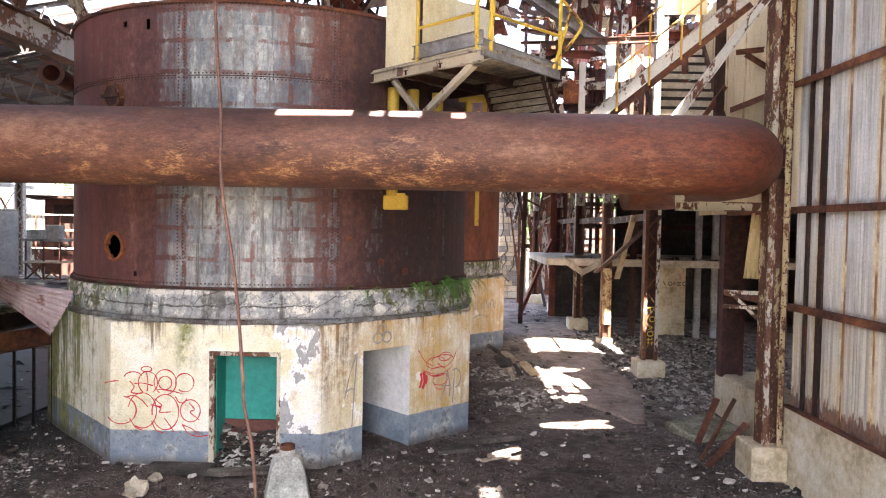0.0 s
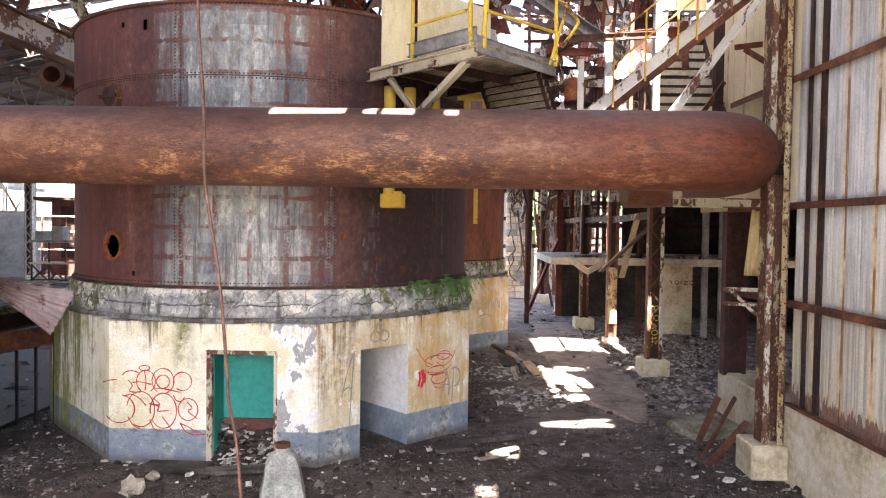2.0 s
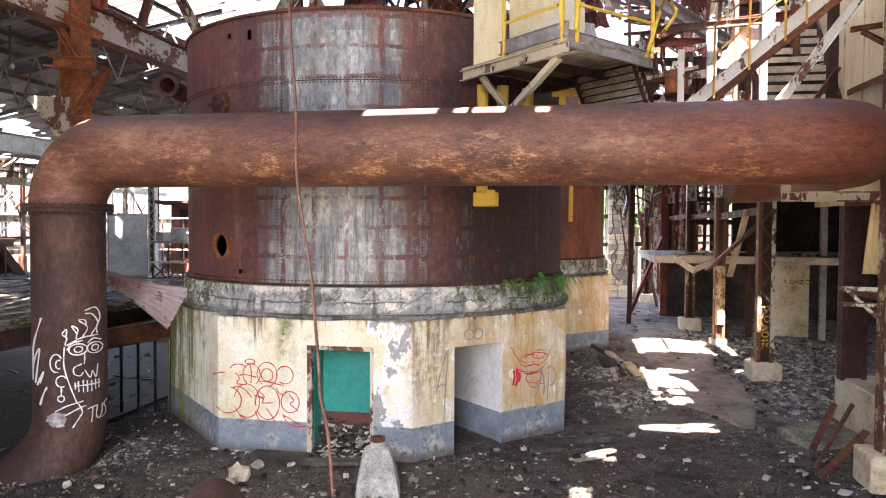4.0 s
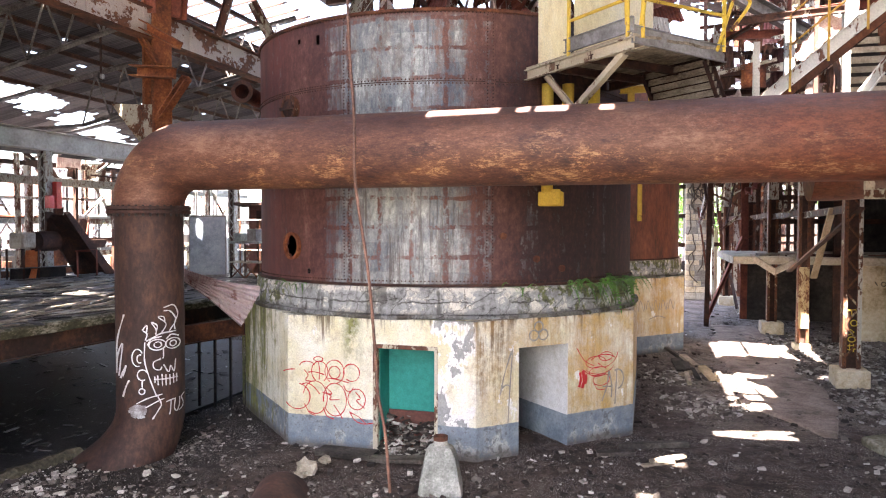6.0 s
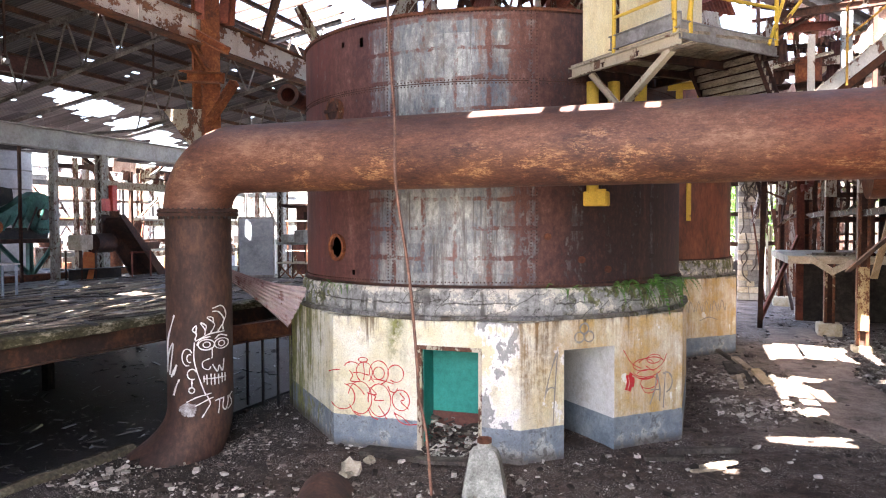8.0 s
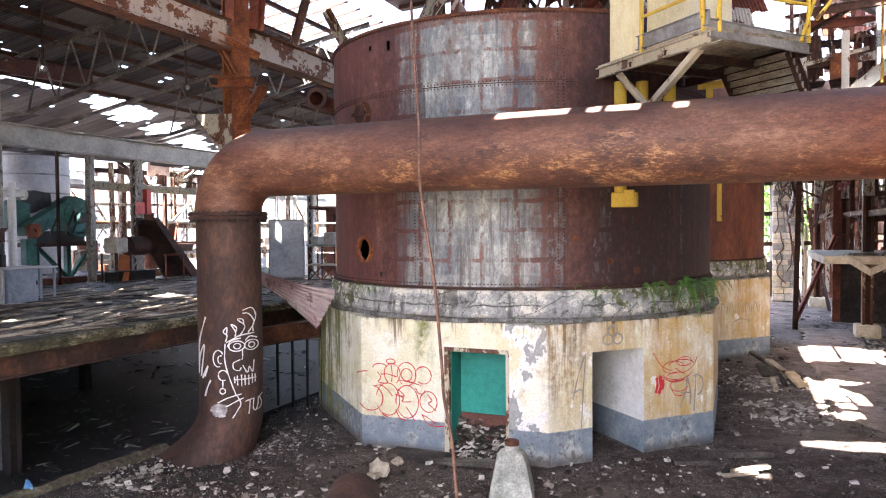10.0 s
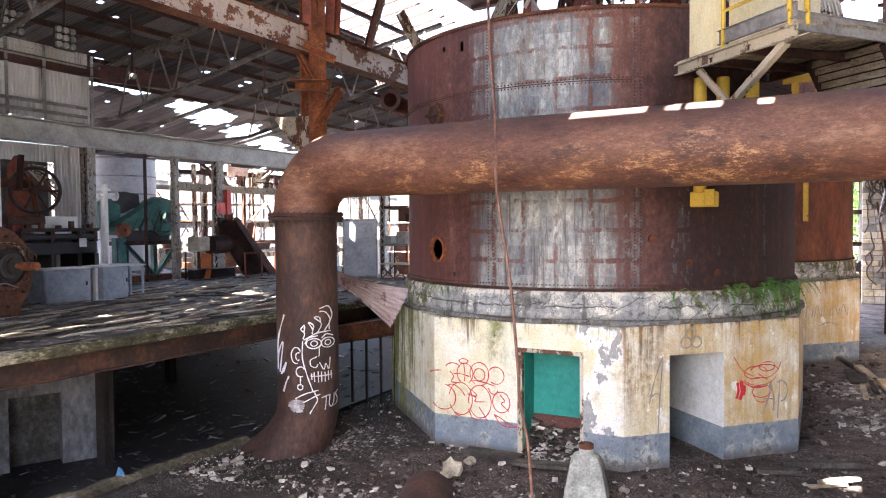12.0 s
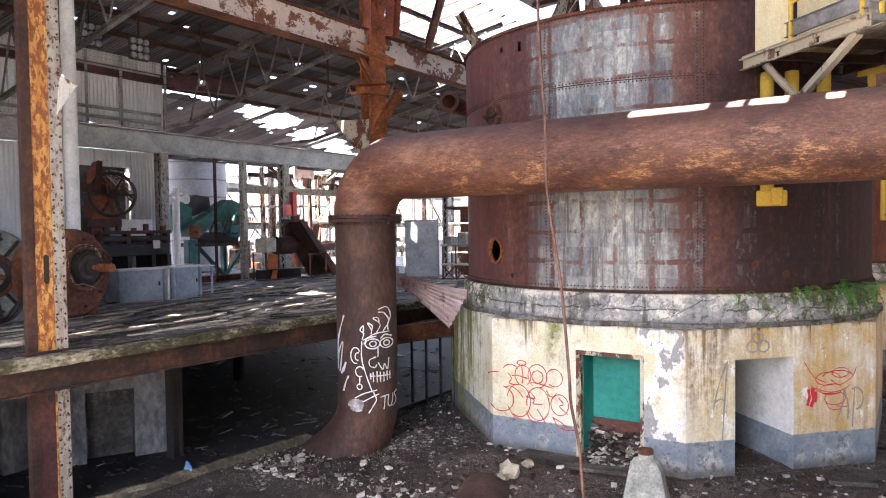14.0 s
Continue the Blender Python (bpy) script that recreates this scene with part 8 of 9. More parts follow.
for r0, r1, l, mat, nm in ((0.50, 0.43, 0.10, "rust_patchy", "gland_ring"), (0.43, 0.30, 0.03, "black_steel", "gland_plate"), (0.33, 0.25, 0.16, "black_steel", "coil"), (0.26, 0.17, 0.24, "dark_wall", "coil"), (0.19, 0.04, 0.32, "black_steel", "coil")):
    part(nm, ring(bmesh.new(), face + way * l / 2, way, r0, r1, l, 36), mat, t, smooth=True)
part("drive_shaft", sweep(bmesh.new(), [face, face + way * 0.45, face + way * 0.46, face + way * 0.85], [0.055, 0.055, 0.085, 0.085], 16), "rust_orange", t, smooth=True)
prng = random.Random(44)
for k in range(9):
    a0 = prng.uniform(0, 6.3)
    pts = [face + way * prng.uniform(0.05, 0.3) + Vector((0, math.cos(a0 + j * 0.5), math.sin(a0 + j * 0.5))) * prng.uniform(0.36, 0.5) for j in range(6)]
    part("loose_wire", sweep(bmesh.new(), smooth_line(pts), 0.012, 6), prng.choice(("black_steel", "rust_patchy", "grey_steel")), t, smooth=True)
drum("generator", (-14.6, 7.45, 3.62), (0.94, -0.1, 0), 0.98, 1.4, "machine_grey", "grey-green generator with a round end", "generator")
t = bpy.data.objects["generator"]
for k in range(14):
    a = k * math.tau / 14
    c = Vector((-14.58, 7.45, 3.62))
    part("fin", beam(bmesh.new(), c + Vector((0, math.cos(a), math.sin(a))) * 0.5 + Vector((0.05, 0, 0)), c + Vector((0, math.cos(a), math.sin(a))) * 0.9 + Vector((0.05, 0, 0)), 0.05, 0.10, "R", up=(1, 0, 0)), "black_steel", t)
for k in range(3):
    bm = bmesh.new()
    z = 3.0 + 0.15 * k
    sweep(bm, smooth_line([(-14.2, 7.2, DECK + 0.05), (-13.6, 7.3 + 0.1 * k, 2.9), (-13.9, 7.9, z + 0.3), (-14.3, 8.3, z + 0.1), (-14.2, 8.5, DECK + 0.1)]), 0.03, 8)
    solid("hose", bm, "black_steel", "black hose looped beside the generator", "hose", "hoses", smooth=True)
bm = bmesh.new()
sweep(bm, [(-15.1, 9.53, DECK), (-15.1, 9.53, 10.4)], 0.155, 24)
solid("vent_pipe", bm, "white_paint", "tall white-painted vent pipe behind the pump", "pipe", smooth=True)
t = thing("standpipe", (-17.9, 14.38, DECK), "white standpipe with a flanged head", "pipe")
bm = bmesh.new()
sweep(bm, [(-17.9, 14.38, DECK), (-17.9, 14.38, 5.8)], 0.11, 16)
part("tube", bm, "white_paint", t, smooth=True)
bm = bmesh.new()
disc(bm, (-17.9, 14.38, 5.62), (0, 0, 1), 0.2, 0.08)
sweep(bm, [(-17.9, 14.2, 5.45), (-17.9, 14.75, 5.45)], 0.09, 12)
disc(bm, (-17.9, 14.76, 5.45), (0, 1, 0), 0.15, 0.05)
part("head_flange", bm, "white_paint", t)

# dark roller bed and its flywheel tower
t = thing("roller_bed", (-18.3, 13.2, DECK), "black oily roller bed on stout legs", "machine")
part("bed", box(bmesh.new(), (-19.2, 12.0, 3.75), (-18.2, 14.35, 4.1), 0.03), "black_steel", t)
part("top_rail", box(bmesh.new(), (-18.3, 12.05, 4.40), (-18.15, 14.4, 4.50), 0.01), "rust_dark", t)
for y in (12.05, 12.9, 13.7, 14.25):
    part("leg", box(bmesh.new(), (-19.1, y, DECK), (-18.2, y + 0.14, 3.75)), "black_steel", t)
    part("roller_stand", box(bmesh.new(), (-18.45, y, 4.1), (-18.2, y + 0.12, 4.42)), "rust_dark", t)
for k in range(6):
    part("roller", sweep(bmesh.new(), [(-19.1 + 0.16 * k, 12.1, 4.24), (-19.1 + 0.16 * k, 14.3, 4.24)], 0.10, 14), "black_steel", t, smooth=True)
part("name_plate", box(bmesh.new(), (-18.19, 13.75, 3.95), (-18.17, 13.98, 4.2)), "white_paint", t)
part("cross_tie", beam(bmesh.new(), (-18.2, 12.1, 2.9), (-18.2, 14.3, 3.4), 0.08, 0.1, "L", 0.014), "rust_dark", t)
for y, z, h in ((12.2, 4.5, 0.10), (12.6, 4.5, 0.16), (13.1, 4.5, 0.08), (13.5, 4.5, 0.2), (14.1, 4.5, 0.12)):
    part("bolt_head", box(bmesh.new(), (-18.32, y, z), (-18.2, y + 0.13, z + h), 0.01), "rust", t)

t = thing("flywheel_press", (-18.5, 12.3, DECK), "red-brown press tower with a spoked flywheel", "machine")
bm = bmesh.new()
prism(bm, [(11.9, DECK), (12.55, DECK), (12.45, 6.2), (12.25, 6.5), (12.05, 6.2)], -18.75, -18.45)
bmesh.ops.transform(bm, matrix=Matrix(((0, 0, 1, 0), (1, 0, 0, 0), (0, 1, 0, 0), (0, 0, 0, 1))), verts=bm.verts)
part("tower", bm, "rust_red", t)
part("slant_bar", beam(bmesh.new(), (-18.35, 12.2, 6.5), (-18.3, 12.1, 5.55), 0.16, 0.1, "C", 0.015), "rust_dark", t)
part("slant_bar", beam(bmesh.new(), (-18.3, 12.4, 5.9), (-18.3, 12.6, 4.8), 0.10, 0.1, "C", 0.015), "rust_orange", t)
part("cross_head", box(bmesh.new(), (-18.7, 11.7, 5.6), (-18.4, 12.5, 5.85), 0.03), "rust_dark", t)
part("shoulder", box(bmesh.new(), (-18.9, 11.8, 4.6), (-18.4, 12.9, 4.85), 0.03), "rust_dark", t)
hub = Vector((-18.30, 12.55, 5.55))
wheel = part("flywheel", sweep(bmesh.new(), [hub + Vector((0.25 * math.cos(k * math.tau / 40), math.cos(k * math.tau / 40), math.sin(k * math.tau / 40))) * 0.62 for k in range(41)], 0.05, 10), "black_steel", t, smooth=True)
for k in range(6):
    d = Vector((0.25 * math.cos(k * math.tau / 6), math.cos(k * math.tau / 6), math.sin(k * math.tau / 6)))
    part("spoke", sweep(bmesh.new(), [hub, hub + d * 0.60], 0.032, 8), "rust_dark", wheel)
part("hub", disc(bmesh.new(), hub, (1, -0.25, 0), 0.15, 0.3, 20), "rust_dark", wheel)
for k in range(6):
    part("brace_rod", beam(bmesh.new(), (-19.3, 13.0, 6.35 - 0.03 * k), (-19.4, 13.6 + 0.08 * k, 6.3 - 0.2 * k), 0.05, 0.04, "L", 0.01), "cream_peel", t)
bm = bmesh.new()
box(bm, (-19.5, 12.9, DECK), (-19.0, 14.3, 4.85), 0.02)
solid("machine_cover", bm, "white_paint", "pale sheet-metal machine cover behind the roller bed", "cover")

# green mill drive
def in_yz(outline, x0, x1):
    """A prism over an outline of (y, z), its thickness along x."""
    bm = prism(bmesh.new(), outline, x0, x1)
    bmesh.ops.transform(bm, matrix=Matrix(((0, 0, 1, 0), (1, 0, 0, 0), (0, 1, 0, 0), (0, 0, 0, 1))), verts=bm.verts)
    return bm


t = thing("mill_drive", (-20.6, 17.8, DECK), "dark green mill drive with round guards", "machine")
part("gear_guard", in_yz([(18.85 + 0.62 * math.cos(a), 4.85 + 0.72 * math.sin(a)) for a in (k * math.tau / 28 for k in range(28))], -21.3, -20.5), "machine_green", t)
part("guard_rim", ring(bmesh.new(), (-20.47, 18.85, 4.85), (1, 0, 0), 0.66, 0.56, 0.08, 36), "machine_green", t, smooth=True)
part("guard_boss", disc(bmesh.new(), (-20.45, 18.85, 4.85), (1, 0, 0), 0.2, 0.16, 20), "black_steel", t)
part("gear_arm", in_yz([(16.75, 4.55), (18.6, 5.62), (19.0, 5.55), (18.9, 5.25), (17.2, 4.25), (16.8, 4.25)], -20.9, -20.45), "machine_green", t)
part("hood", in_yz([(16.9, 5.0), (17.05, 5.6), (17.5, 5.78), (18.1, 5.7), (18.15, 5.3), (17.4, 5.0)], -21.5, -20.95), "black_steel", t)
part("end_case", in_yz([(16.45, 4.45), (16.5, 5.25), (16.8, 5.45), (17.3, 5.3), (17.3, 4.45)], -21.4, -20.92), "machine_green", t)
part("pulley", ring(bmesh.new(), (-20.35, 16.95, 4.42), (1, 0, 0), 0.24, 0.05, 0.18, 24), "rust_orange", t, smooth=True)
part("motor_box", box(bmesh.new(), (-20.6, 16.65, 3.3), (-20.3, 17.05, 4.15), 0.02), "machine_green", t)
part("table", box(bmesh.new(), (-21.2, 16.9, 3.88), (-20.3, 19.4, 4.02), 0.01), "rust_dark", t)
part("gear_bed", box(bmesh.new(), (-21.0, 17.2, 4.02), (-20.5, 19.1, 4.4), 0.03), "black_steel", t)
for y in (17.05, 18.25, 19.25):
    part("leg", beam(bmesh.new(), (-20.4, y, DECK), (-20.4, y, 3.9), 0.16, 0.16, "I", 0.02), "machine_green", t)
for p, q in (((-20.35, 18.3, 2.8), (-20.35, 19.2, 3.85)), ((-20.35, 17.1, 3.85), (-20.35, 18.2, 2.8))):
    part("strut", beam(bmesh.new(), p, q, 0.1, 0.12, "C", 0.015), "machine_green", t)
for k in range(5):
    part("lever", beam(bmesh.new(), (-20.4, 17.3 + 0.3 * k, 4.3), (-20.3, 17.5 + 0.33 * k, 4.8 + 0.1 * k), 0.05, 0.05, "R"), "black_steel" if k % 2 else "machine_green", t)
column("steel_column", -20.0, 18.9, DECK, 7.1, 0.22, 0.2, "grey_spotted", "slender laced steel column, pale and spotted", "far columns", lace=True, web="grey_steel")
bm = bmesh.new()
beam(bm, (-20.0, 17.6, DECK), (-20.0, 17.6, 7.1), 0.08, 0.08, "I", 0.012)
solid("steel_post", bm, "rust_dark", "thin dark post beside the mill drive", "post")

# conveyor foot, hopper frame, red boxes, locker, hut
t = thing("conveyor", (-18.4, 21.2, DECK), "dark steep conveyor chute with plated sides", "conveyor")
part("side_plate", in_yz([(20.0, 4.85), (20.25, 4.85), (22.4, 2.62), (21.3, 2.62), (20.5, 3.7), (20.0, 4.1)], -19.05, -18.97), "rust_dark", t)
part("side_plate", in_yz([(20.0, 4.85), (20.25, 4.85), (22.4, 2.62), (21.9, 2.62)], -18.3, -18.22), "rust_dark", t)
part("trough", beam(bmesh.new(), (-18.63, 20.1, 4.7), (-18.63, 22.3, 2.72), 0.6, 0.16, "C", 0.02), "rust_dark", t)
part("gear_motor", sweep(bmesh.new(), [(-18.95, 19.5, 3.85), (-18.95, 20.3, 3.85)], 0.34, 18), "rust_dark", t, smooth=True)
for y in (20.5, 21.4):
    part("frame_leg", beam(bmesh.new(), (-18.2, y, DECK), (-18.2, y, 3.5), 0.07, 0.07, "L", 0.012), "rust_red", t)
part("frame_rail", beam(bmesh.new(), (-18.2, 20.45, 3.5), (-18.2, 21.45, 3.5), 0.07, 0.07, "L", 0.012), "rust_red", t)
bm = bmesh.new()
box(bm, (-20.6, 17.0, DECK), (-20.2, 22.5, DECK + 0.22), 0.03)
solid("floor_beam", bm, "rust", "rusty beam lying along the far deck edge", "beam")
bm = bmesh.new()
beam(bm, (-18.9, 18.6, DECK + 0.2), (-18.5, 20.5, DECK + 0.2), 0.5, 0.4, "C", 0.03)
solid("floor_trough", bm, "black_steel", "low dark trough lying on the deck", "trough")
bm = bmesh.new()
beam(bm, (-19.0, 19.25, DECK), (-19.05, 19.5, DECK + 0.95), 0.5, 0.02, "R")
solid("orange_sheet", bm, "sheet_orange", "bright orange sheet leaning under the machine stand", "metal sheet")
t = thing("machine_stand", (-19.2, 20.2, DECK), "cluttered steel stand with a pale box", "stand")
bm = bmesh.new()
box(bm, (-19.4, 18.85, 3.62), (-18.8, 19.42, 4.15), 0.05)
part("pale_box", bm, "cream_edge", t)
for dx, dy in ((0, 0), (0.7, 0), (0, 0.6), (0.7, 0.6)):
    bm = bmesh.new()
    beam(bm, (-19.5 + dx, 18.85 + dy, DECK), (-19.5 + dx, 18.85 + dy, 3.62), 0.08, 0.08, "L", 0.012)
    part("leg", bm, "rust_dark", t)
for y, z, h in ((20.78, 5.0, 0.45), (21.12, 5.0, 0.95)):
    bm = bmesh.new()
    box(bm, (-19.82, y, z), (-19.62, y + 0.24, z + h), 0.01)
    solid("switch_box", bm, "signal_red", "red switch box fixed on a far column", "box", "red switch boxes")
t = thing("steel_locker", (-14.2, 22.3, DECK), "tall grey sheet-steel locker on the deck", "locker")
bm = bmesh.new()
box(bm, (-0.62, -0.4, DECK), (0.62, 0.4, DECK + 2.15), 0.02, turn=turned(-14.2, 22.3, 32))
part("body", bm, "grey_steel", t)
bm = bmesh.new()
box(bm, (-0.58, -0.425, DECK + 0.08), (0.58, -0.402, DECK + 2.08), 0.008, turn=turned(-14.2, 22.3, 32))
part("door", bm, "blue_cabinet", t)
t = thing("work_bench", (-12.4, 22, DECK), "steel work bench with crossed legs and crates", "bench")
part("bench_top", box(bmesh.new(), (-13.0, 21.7, 3.78), (-11.8, 22.4, 3.86), 0.01), "machine_grey", t)
for x in (-12.95, -12.4, -11.88):
    part("leg", beam(bmesh.new(), (x, 21.75, DECK), (x, 21.75, 3.78), 0.06, 0.06, "L", 0.01), "rust_dark", t)
for p, q in (((-12.95, 21.75, DECK), (-12.4, 21.75, 3.1)), ((-12.4, 21.75, DECK), (-12.95, 21.75, 3.1)), ((-12.4, 21.75, DECK), (-11.88, 21.75, 3.1)), ((-11.88, 21.75, DECK), (-12.4, 21.75, 3.1))):
    part("cross_leg", beam(bmesh.new(), p, q, 0.04, 0.04, "L", 0.008), "rust", t)
part("shelf", box(bmesh.new(), (-13.0, 21.7, 3.12), (-11.8, 22.4, 3.17)), "cream_edge", t)
for x, w, h, m in ((-12.75, 0.30, 0.28, "machine_grey"), (-12.2, 0.36, 0.42, "grey_steel")):
    bm = bmesh.new()
    box(bm, (x - w / 2, 21.85, 3.86), (x + w / 2, 22.3, 3.86 + h), 0.02)
    solid("metal_crate", bm, m, "dented grey metal crate on the work bench", "crate", "crates on the bench")
t = thing("hand_rail", (-13.2, 22.8, DECK), "thin rusty pipe railing at the deck's end", "railing")
for x in (-13.6, -12.8, -12.0, -11.2):
    part("rail_post", sweep(bmesh.new(), [(x, 23.4, DECK), (x, 23.4, 4.6)], 0.03, 8), "rust", t)
for z in (3.5, 4.1, 4.6):
    part("rail", sweep(bmesh.new(), [(-13.7, 23.4, z), (-11.1, 23.4, z)], 0.025, 8), "white_peel", t)
t = thing("control_hut", (-14.2, 27.0, 0), "small rusty control hut with an overhanging roof", "hut")
m = turned(-14.2, 27.5, 25)
bm = bmesh.new()
box(bm, (-1.2, -1, 0), (1.8, 1, 5.2), turn=m)
part("wall", bm, "brown_paint", t)
bm = bmesh.new()
box(bm, (-1.75, -1.5, 5.2), (2.3, 1.5, 5.32), 0.02, turn=m)
part("roof", bm, "rust_dark", t)
for x in (-0.9, 0.9):
    bm = bmesh.new()
    box(bm, (x, -1.03, 3.1), (x + 0.75, -1.002, 5.0), turn=m)
    part("door", bm, "rust_dark", t)
bm = bmesh.new()
box(bm, (0.05, -1.03, 2.7), (0.75, -1.002, 5.05), turn=m)
part("panel", bm, "cream_peel", t)


# ---- far wall of the west bay ----
def cladding(name, x, y0, y1, z0, z1, material, label):
    bm = bmesh.new()
    wave_sheet(bm, (x, y1, z0), (0, -1, 0), (0, 0, 1), y1 - y0, z1 - z0, 0.13, 0.022, 3)
    return solid(name, bm, material, label, "cladding", "far cladding", smooth=True)


cladding("cladding", -20.35, 6.0, 14.15, 7.9, 9.42, "far_sheet", "grey corrugated cladding above the girder")
cladding("cladding", -20.38, 14.2, 15.8, 7.9, 9.42, "far_sheet", "grey corrugated cladding above the girder")
cladding("cladding", -20.45, 6.0, 15.8, 9.72, 10.18, "far_sheet", "strip of grey cladding under the roof")
cladding("cladding", -20.45, 12.4, 15.6, 6.55, 7.1, "far_sheet", "strip of corrugated cladding below the girder")
cladding("cladding", -20.40, 14.5, 15.6, DECK, 6.55, "far_sheet", "pale grey door-sized cladding panel")
cladding("cladding", -20.40, 5.0, 12.5, DECK, 7.1, "far_sheet", "corrugated cladding behind the generator")
# Dark sheet added where the press opening shows only a dim interior.
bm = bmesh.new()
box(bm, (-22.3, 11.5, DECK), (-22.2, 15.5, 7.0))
solid("wall_inner", bm, "dark_wall", "dark backing added for the dim interior behind the press", "wall", kind="structure")
bm = bmesh.new()
beam(bm, (-20.25, 4.0, 9.58), (-20.25, 16.2, 9.58), 0.14, 0.30, "C", 0.02)
beam(bm, (-20.25, 16.2, 9.62), (-20.25, 19.4, 9.85), 0.16, 0.55, "C", 0.02)
solid("wall_plate", bm, "maroon", "dark maroon steel wall plate under the roof", "beam")
for y in (13.0, 14.17, 15.8):
    bm = bmesh.new()
    beam(bm, (-20.28, y, 7.8), (-20.28, y, 10.1), 0.10, 0.10, "L", 0.012)
    solid("cladding_post", bm, "grey_steel", "grey angle post between cladding panels", "post", "cladding posts")
for z in (8.08, 8.36, 9.70):
    bm = bmesh.new()
    beam(bm, (-20.2, 6, z), (-20.2, 15.6, z), 0.06, 0.10, "L", 0.012)
    solid("girt", bm, "grey_steel", "grey steel girt across the cladding", "girt", "far girts")
for y, z, n in ((11.24, 9.66, 3), (12.66, 9.57, 3), (14.79, 8.95, 1), (20.45, 9.42, 1)):
    t = thing("floodlight_rack", (-17.0, y, z), "square rack of small floodlights under the roof" if n > 1 else "single small floodlight under the roof", "floodlight", "floodlight racks")
    half = 0.10 * n
    for side in (-1, 1):
        part("frame", beam(bmesh.new(), (-17.05, y + side * half, z - half), (-17.05, y + side * half, z + half), 0.05, 0.04, "L", 0.008), "black_steel", t)
        part("frame", beam(bmesh.new(), (-17.05, y - half, z + side * half), (-17.05, y + half, z + side * half), 0.05, 0.04, "L", 0.008), "black_steel", t)
    for i in range(n):
        for j in range(n):
            bm = bmesh.new()
            disc(bm, (-17.0, y + 0.2 * (i - (n - 1) / 2), z + 0.2 * (j - (n - 1) / 2)), (1, 0, -0.15), 0.08, 0.09, 12)
            part("lamp", bm, "grey_steel", t)
    bm = bmesh.new()
    beam(bm, (-17.05, y, z - half), (-17.05, y, west_roof(-17.05, y) - 0.02), 0.05, 0.05, "R")
    part("hanger", bm, "rust_dark", t)
# brackets and stubs on the orange column, and a torn hopper plate
for p, q, w, lab in (((-11.87, 14.46, 9.78), (-9.59, 14.46, 8.52), 0.24, "long orange-rusted beam leaning across the column"), ((-10.82, 14.55, 9.03), (-10.28, 14.60, 8.16), 0.17, "orange-rusted diagonal prop under the beam"), ((-10.92, 14.55, 8.03), (-9.84, 14.55, 7.93), 0.32, "short orange-rusted bracket across the column"), ((-10.45, 14.85, 6.9), (-9.48, 14.6, 7.80), 0.2, "orange-rusted pipe stub pointing up")):
    bm = bmesh.new()
    beam(bm, p, q, w, w * 0.8, "C", 0.025)
    solid("column_bracket", bm, "rust_orange", lab, "bracket", "column brackets")
bm = bmesh.new()
v = [bm.verts.new(c) for c in ((-11.5, 14.5, 7.28), (-10.45, 14.78, 7.26), (-10.45, 14.78, 6.2), (-10.80, 14.58, 6.38))]
bm.faces.new(v)
bmesh.ops.solidify(bm, geom=bm.faces[:], thickness=0.02)
solid("hopper_plate", bm, "white_spotted", "torn pale hopper plate fixed to the column", "plate")
for p, q in (((-10.5, 14.8, 9.4), (-10.3, 14.6, 12.0)), ((-10.2, 15.3, 9.4), (-9.9, 15.2, 12.0))):
    bm = bmesh.new()
    beam(bm, p, q, 0.28, 0.28, "I", 0.03)
    solid("upper_post", bm, "rust_red", "red-rusted upper post above the girder", "post", "upper posts")
# glazing bars of the opened roof
for i in range(9):
    bm = bmesh.new()
    y = 18.6 + i * 0.85
    beam(bm, (-14.0, y, west_roof(-14.0, y) + 0.03), (-10.9, y, west_roof(-10.9, y) + 0.03), 0.05, 0.06, "R")
    solid("glazing_bar", bm, "rust_dark", "thin bar of the opened roof light", "bar", "glazing bars")

# ---- yard and buildings outside, west ----
bm = bmesh.new()
box(bm, (-95, -20, -0.05), (-36, 90, 0.03))
solid("yard", bm, "yard_concrete", "sunlit pale concrete yard outside the hall", "pavement", kind="structure")


def factory(x, y0, y1, height, roof_m, label):
    t = thing("factory_building", (x, (y0 + y1) / 2, 0), label, "building", "outside buildings")
    bm = bmesh.new()
    box(bm, (x - 14, y0, 0), (x, y1, height))
    part("wall", bm, "pale_wall", t)
    bm = bmesh.new()
    prism(bm, [(0, 0), (14.8, 0), (7.4, 2.4)], 0, y1 - y0 + 0.8)
    bmesh.ops.transform(bm, matrix=Matrix.Translation((x - 14.4, y1 + 0.4, height)) @ Matrix.Rotation(radians(90), 4, "X"), verts=bm.verts)
    part("roof", bm, roof_m, t)
    y = y0 + 2
    while y < y1 - 3:
        for z in (1.2, 4.4):
            if z + 1.6 < height:
                bm = bmesh.new()
                box(bm, (x + 0.005, y, z), (x + 0.06, y + 2.0, z + 1.6))
                win = part("window", bm, "black_steel", t)
        y += 4.2
    return t


factory(-62, 6, 44, 6.5, "roof_tile", "long pale factory building with a faded red roof")
factory(-70, 48, 80, 8.0, "roof_tile", "farther pale factory building with a red roof")
# long shed beyond the frames: grey eaves beam over a strip of tiled roof and white rails
shed = thing("yard_shed", (-36, 34, 0), "open yard shed with a low red-tiled roof and grey eaves beam", "shed")
part("eaves_beam", beam(bmesh.new(), (-34.0, 20, 7.1), (-34.0, 56, 7.1), 0.2, 0.5, "I", 0.03), "grey_steel", shed)
bm = bmesh.new()
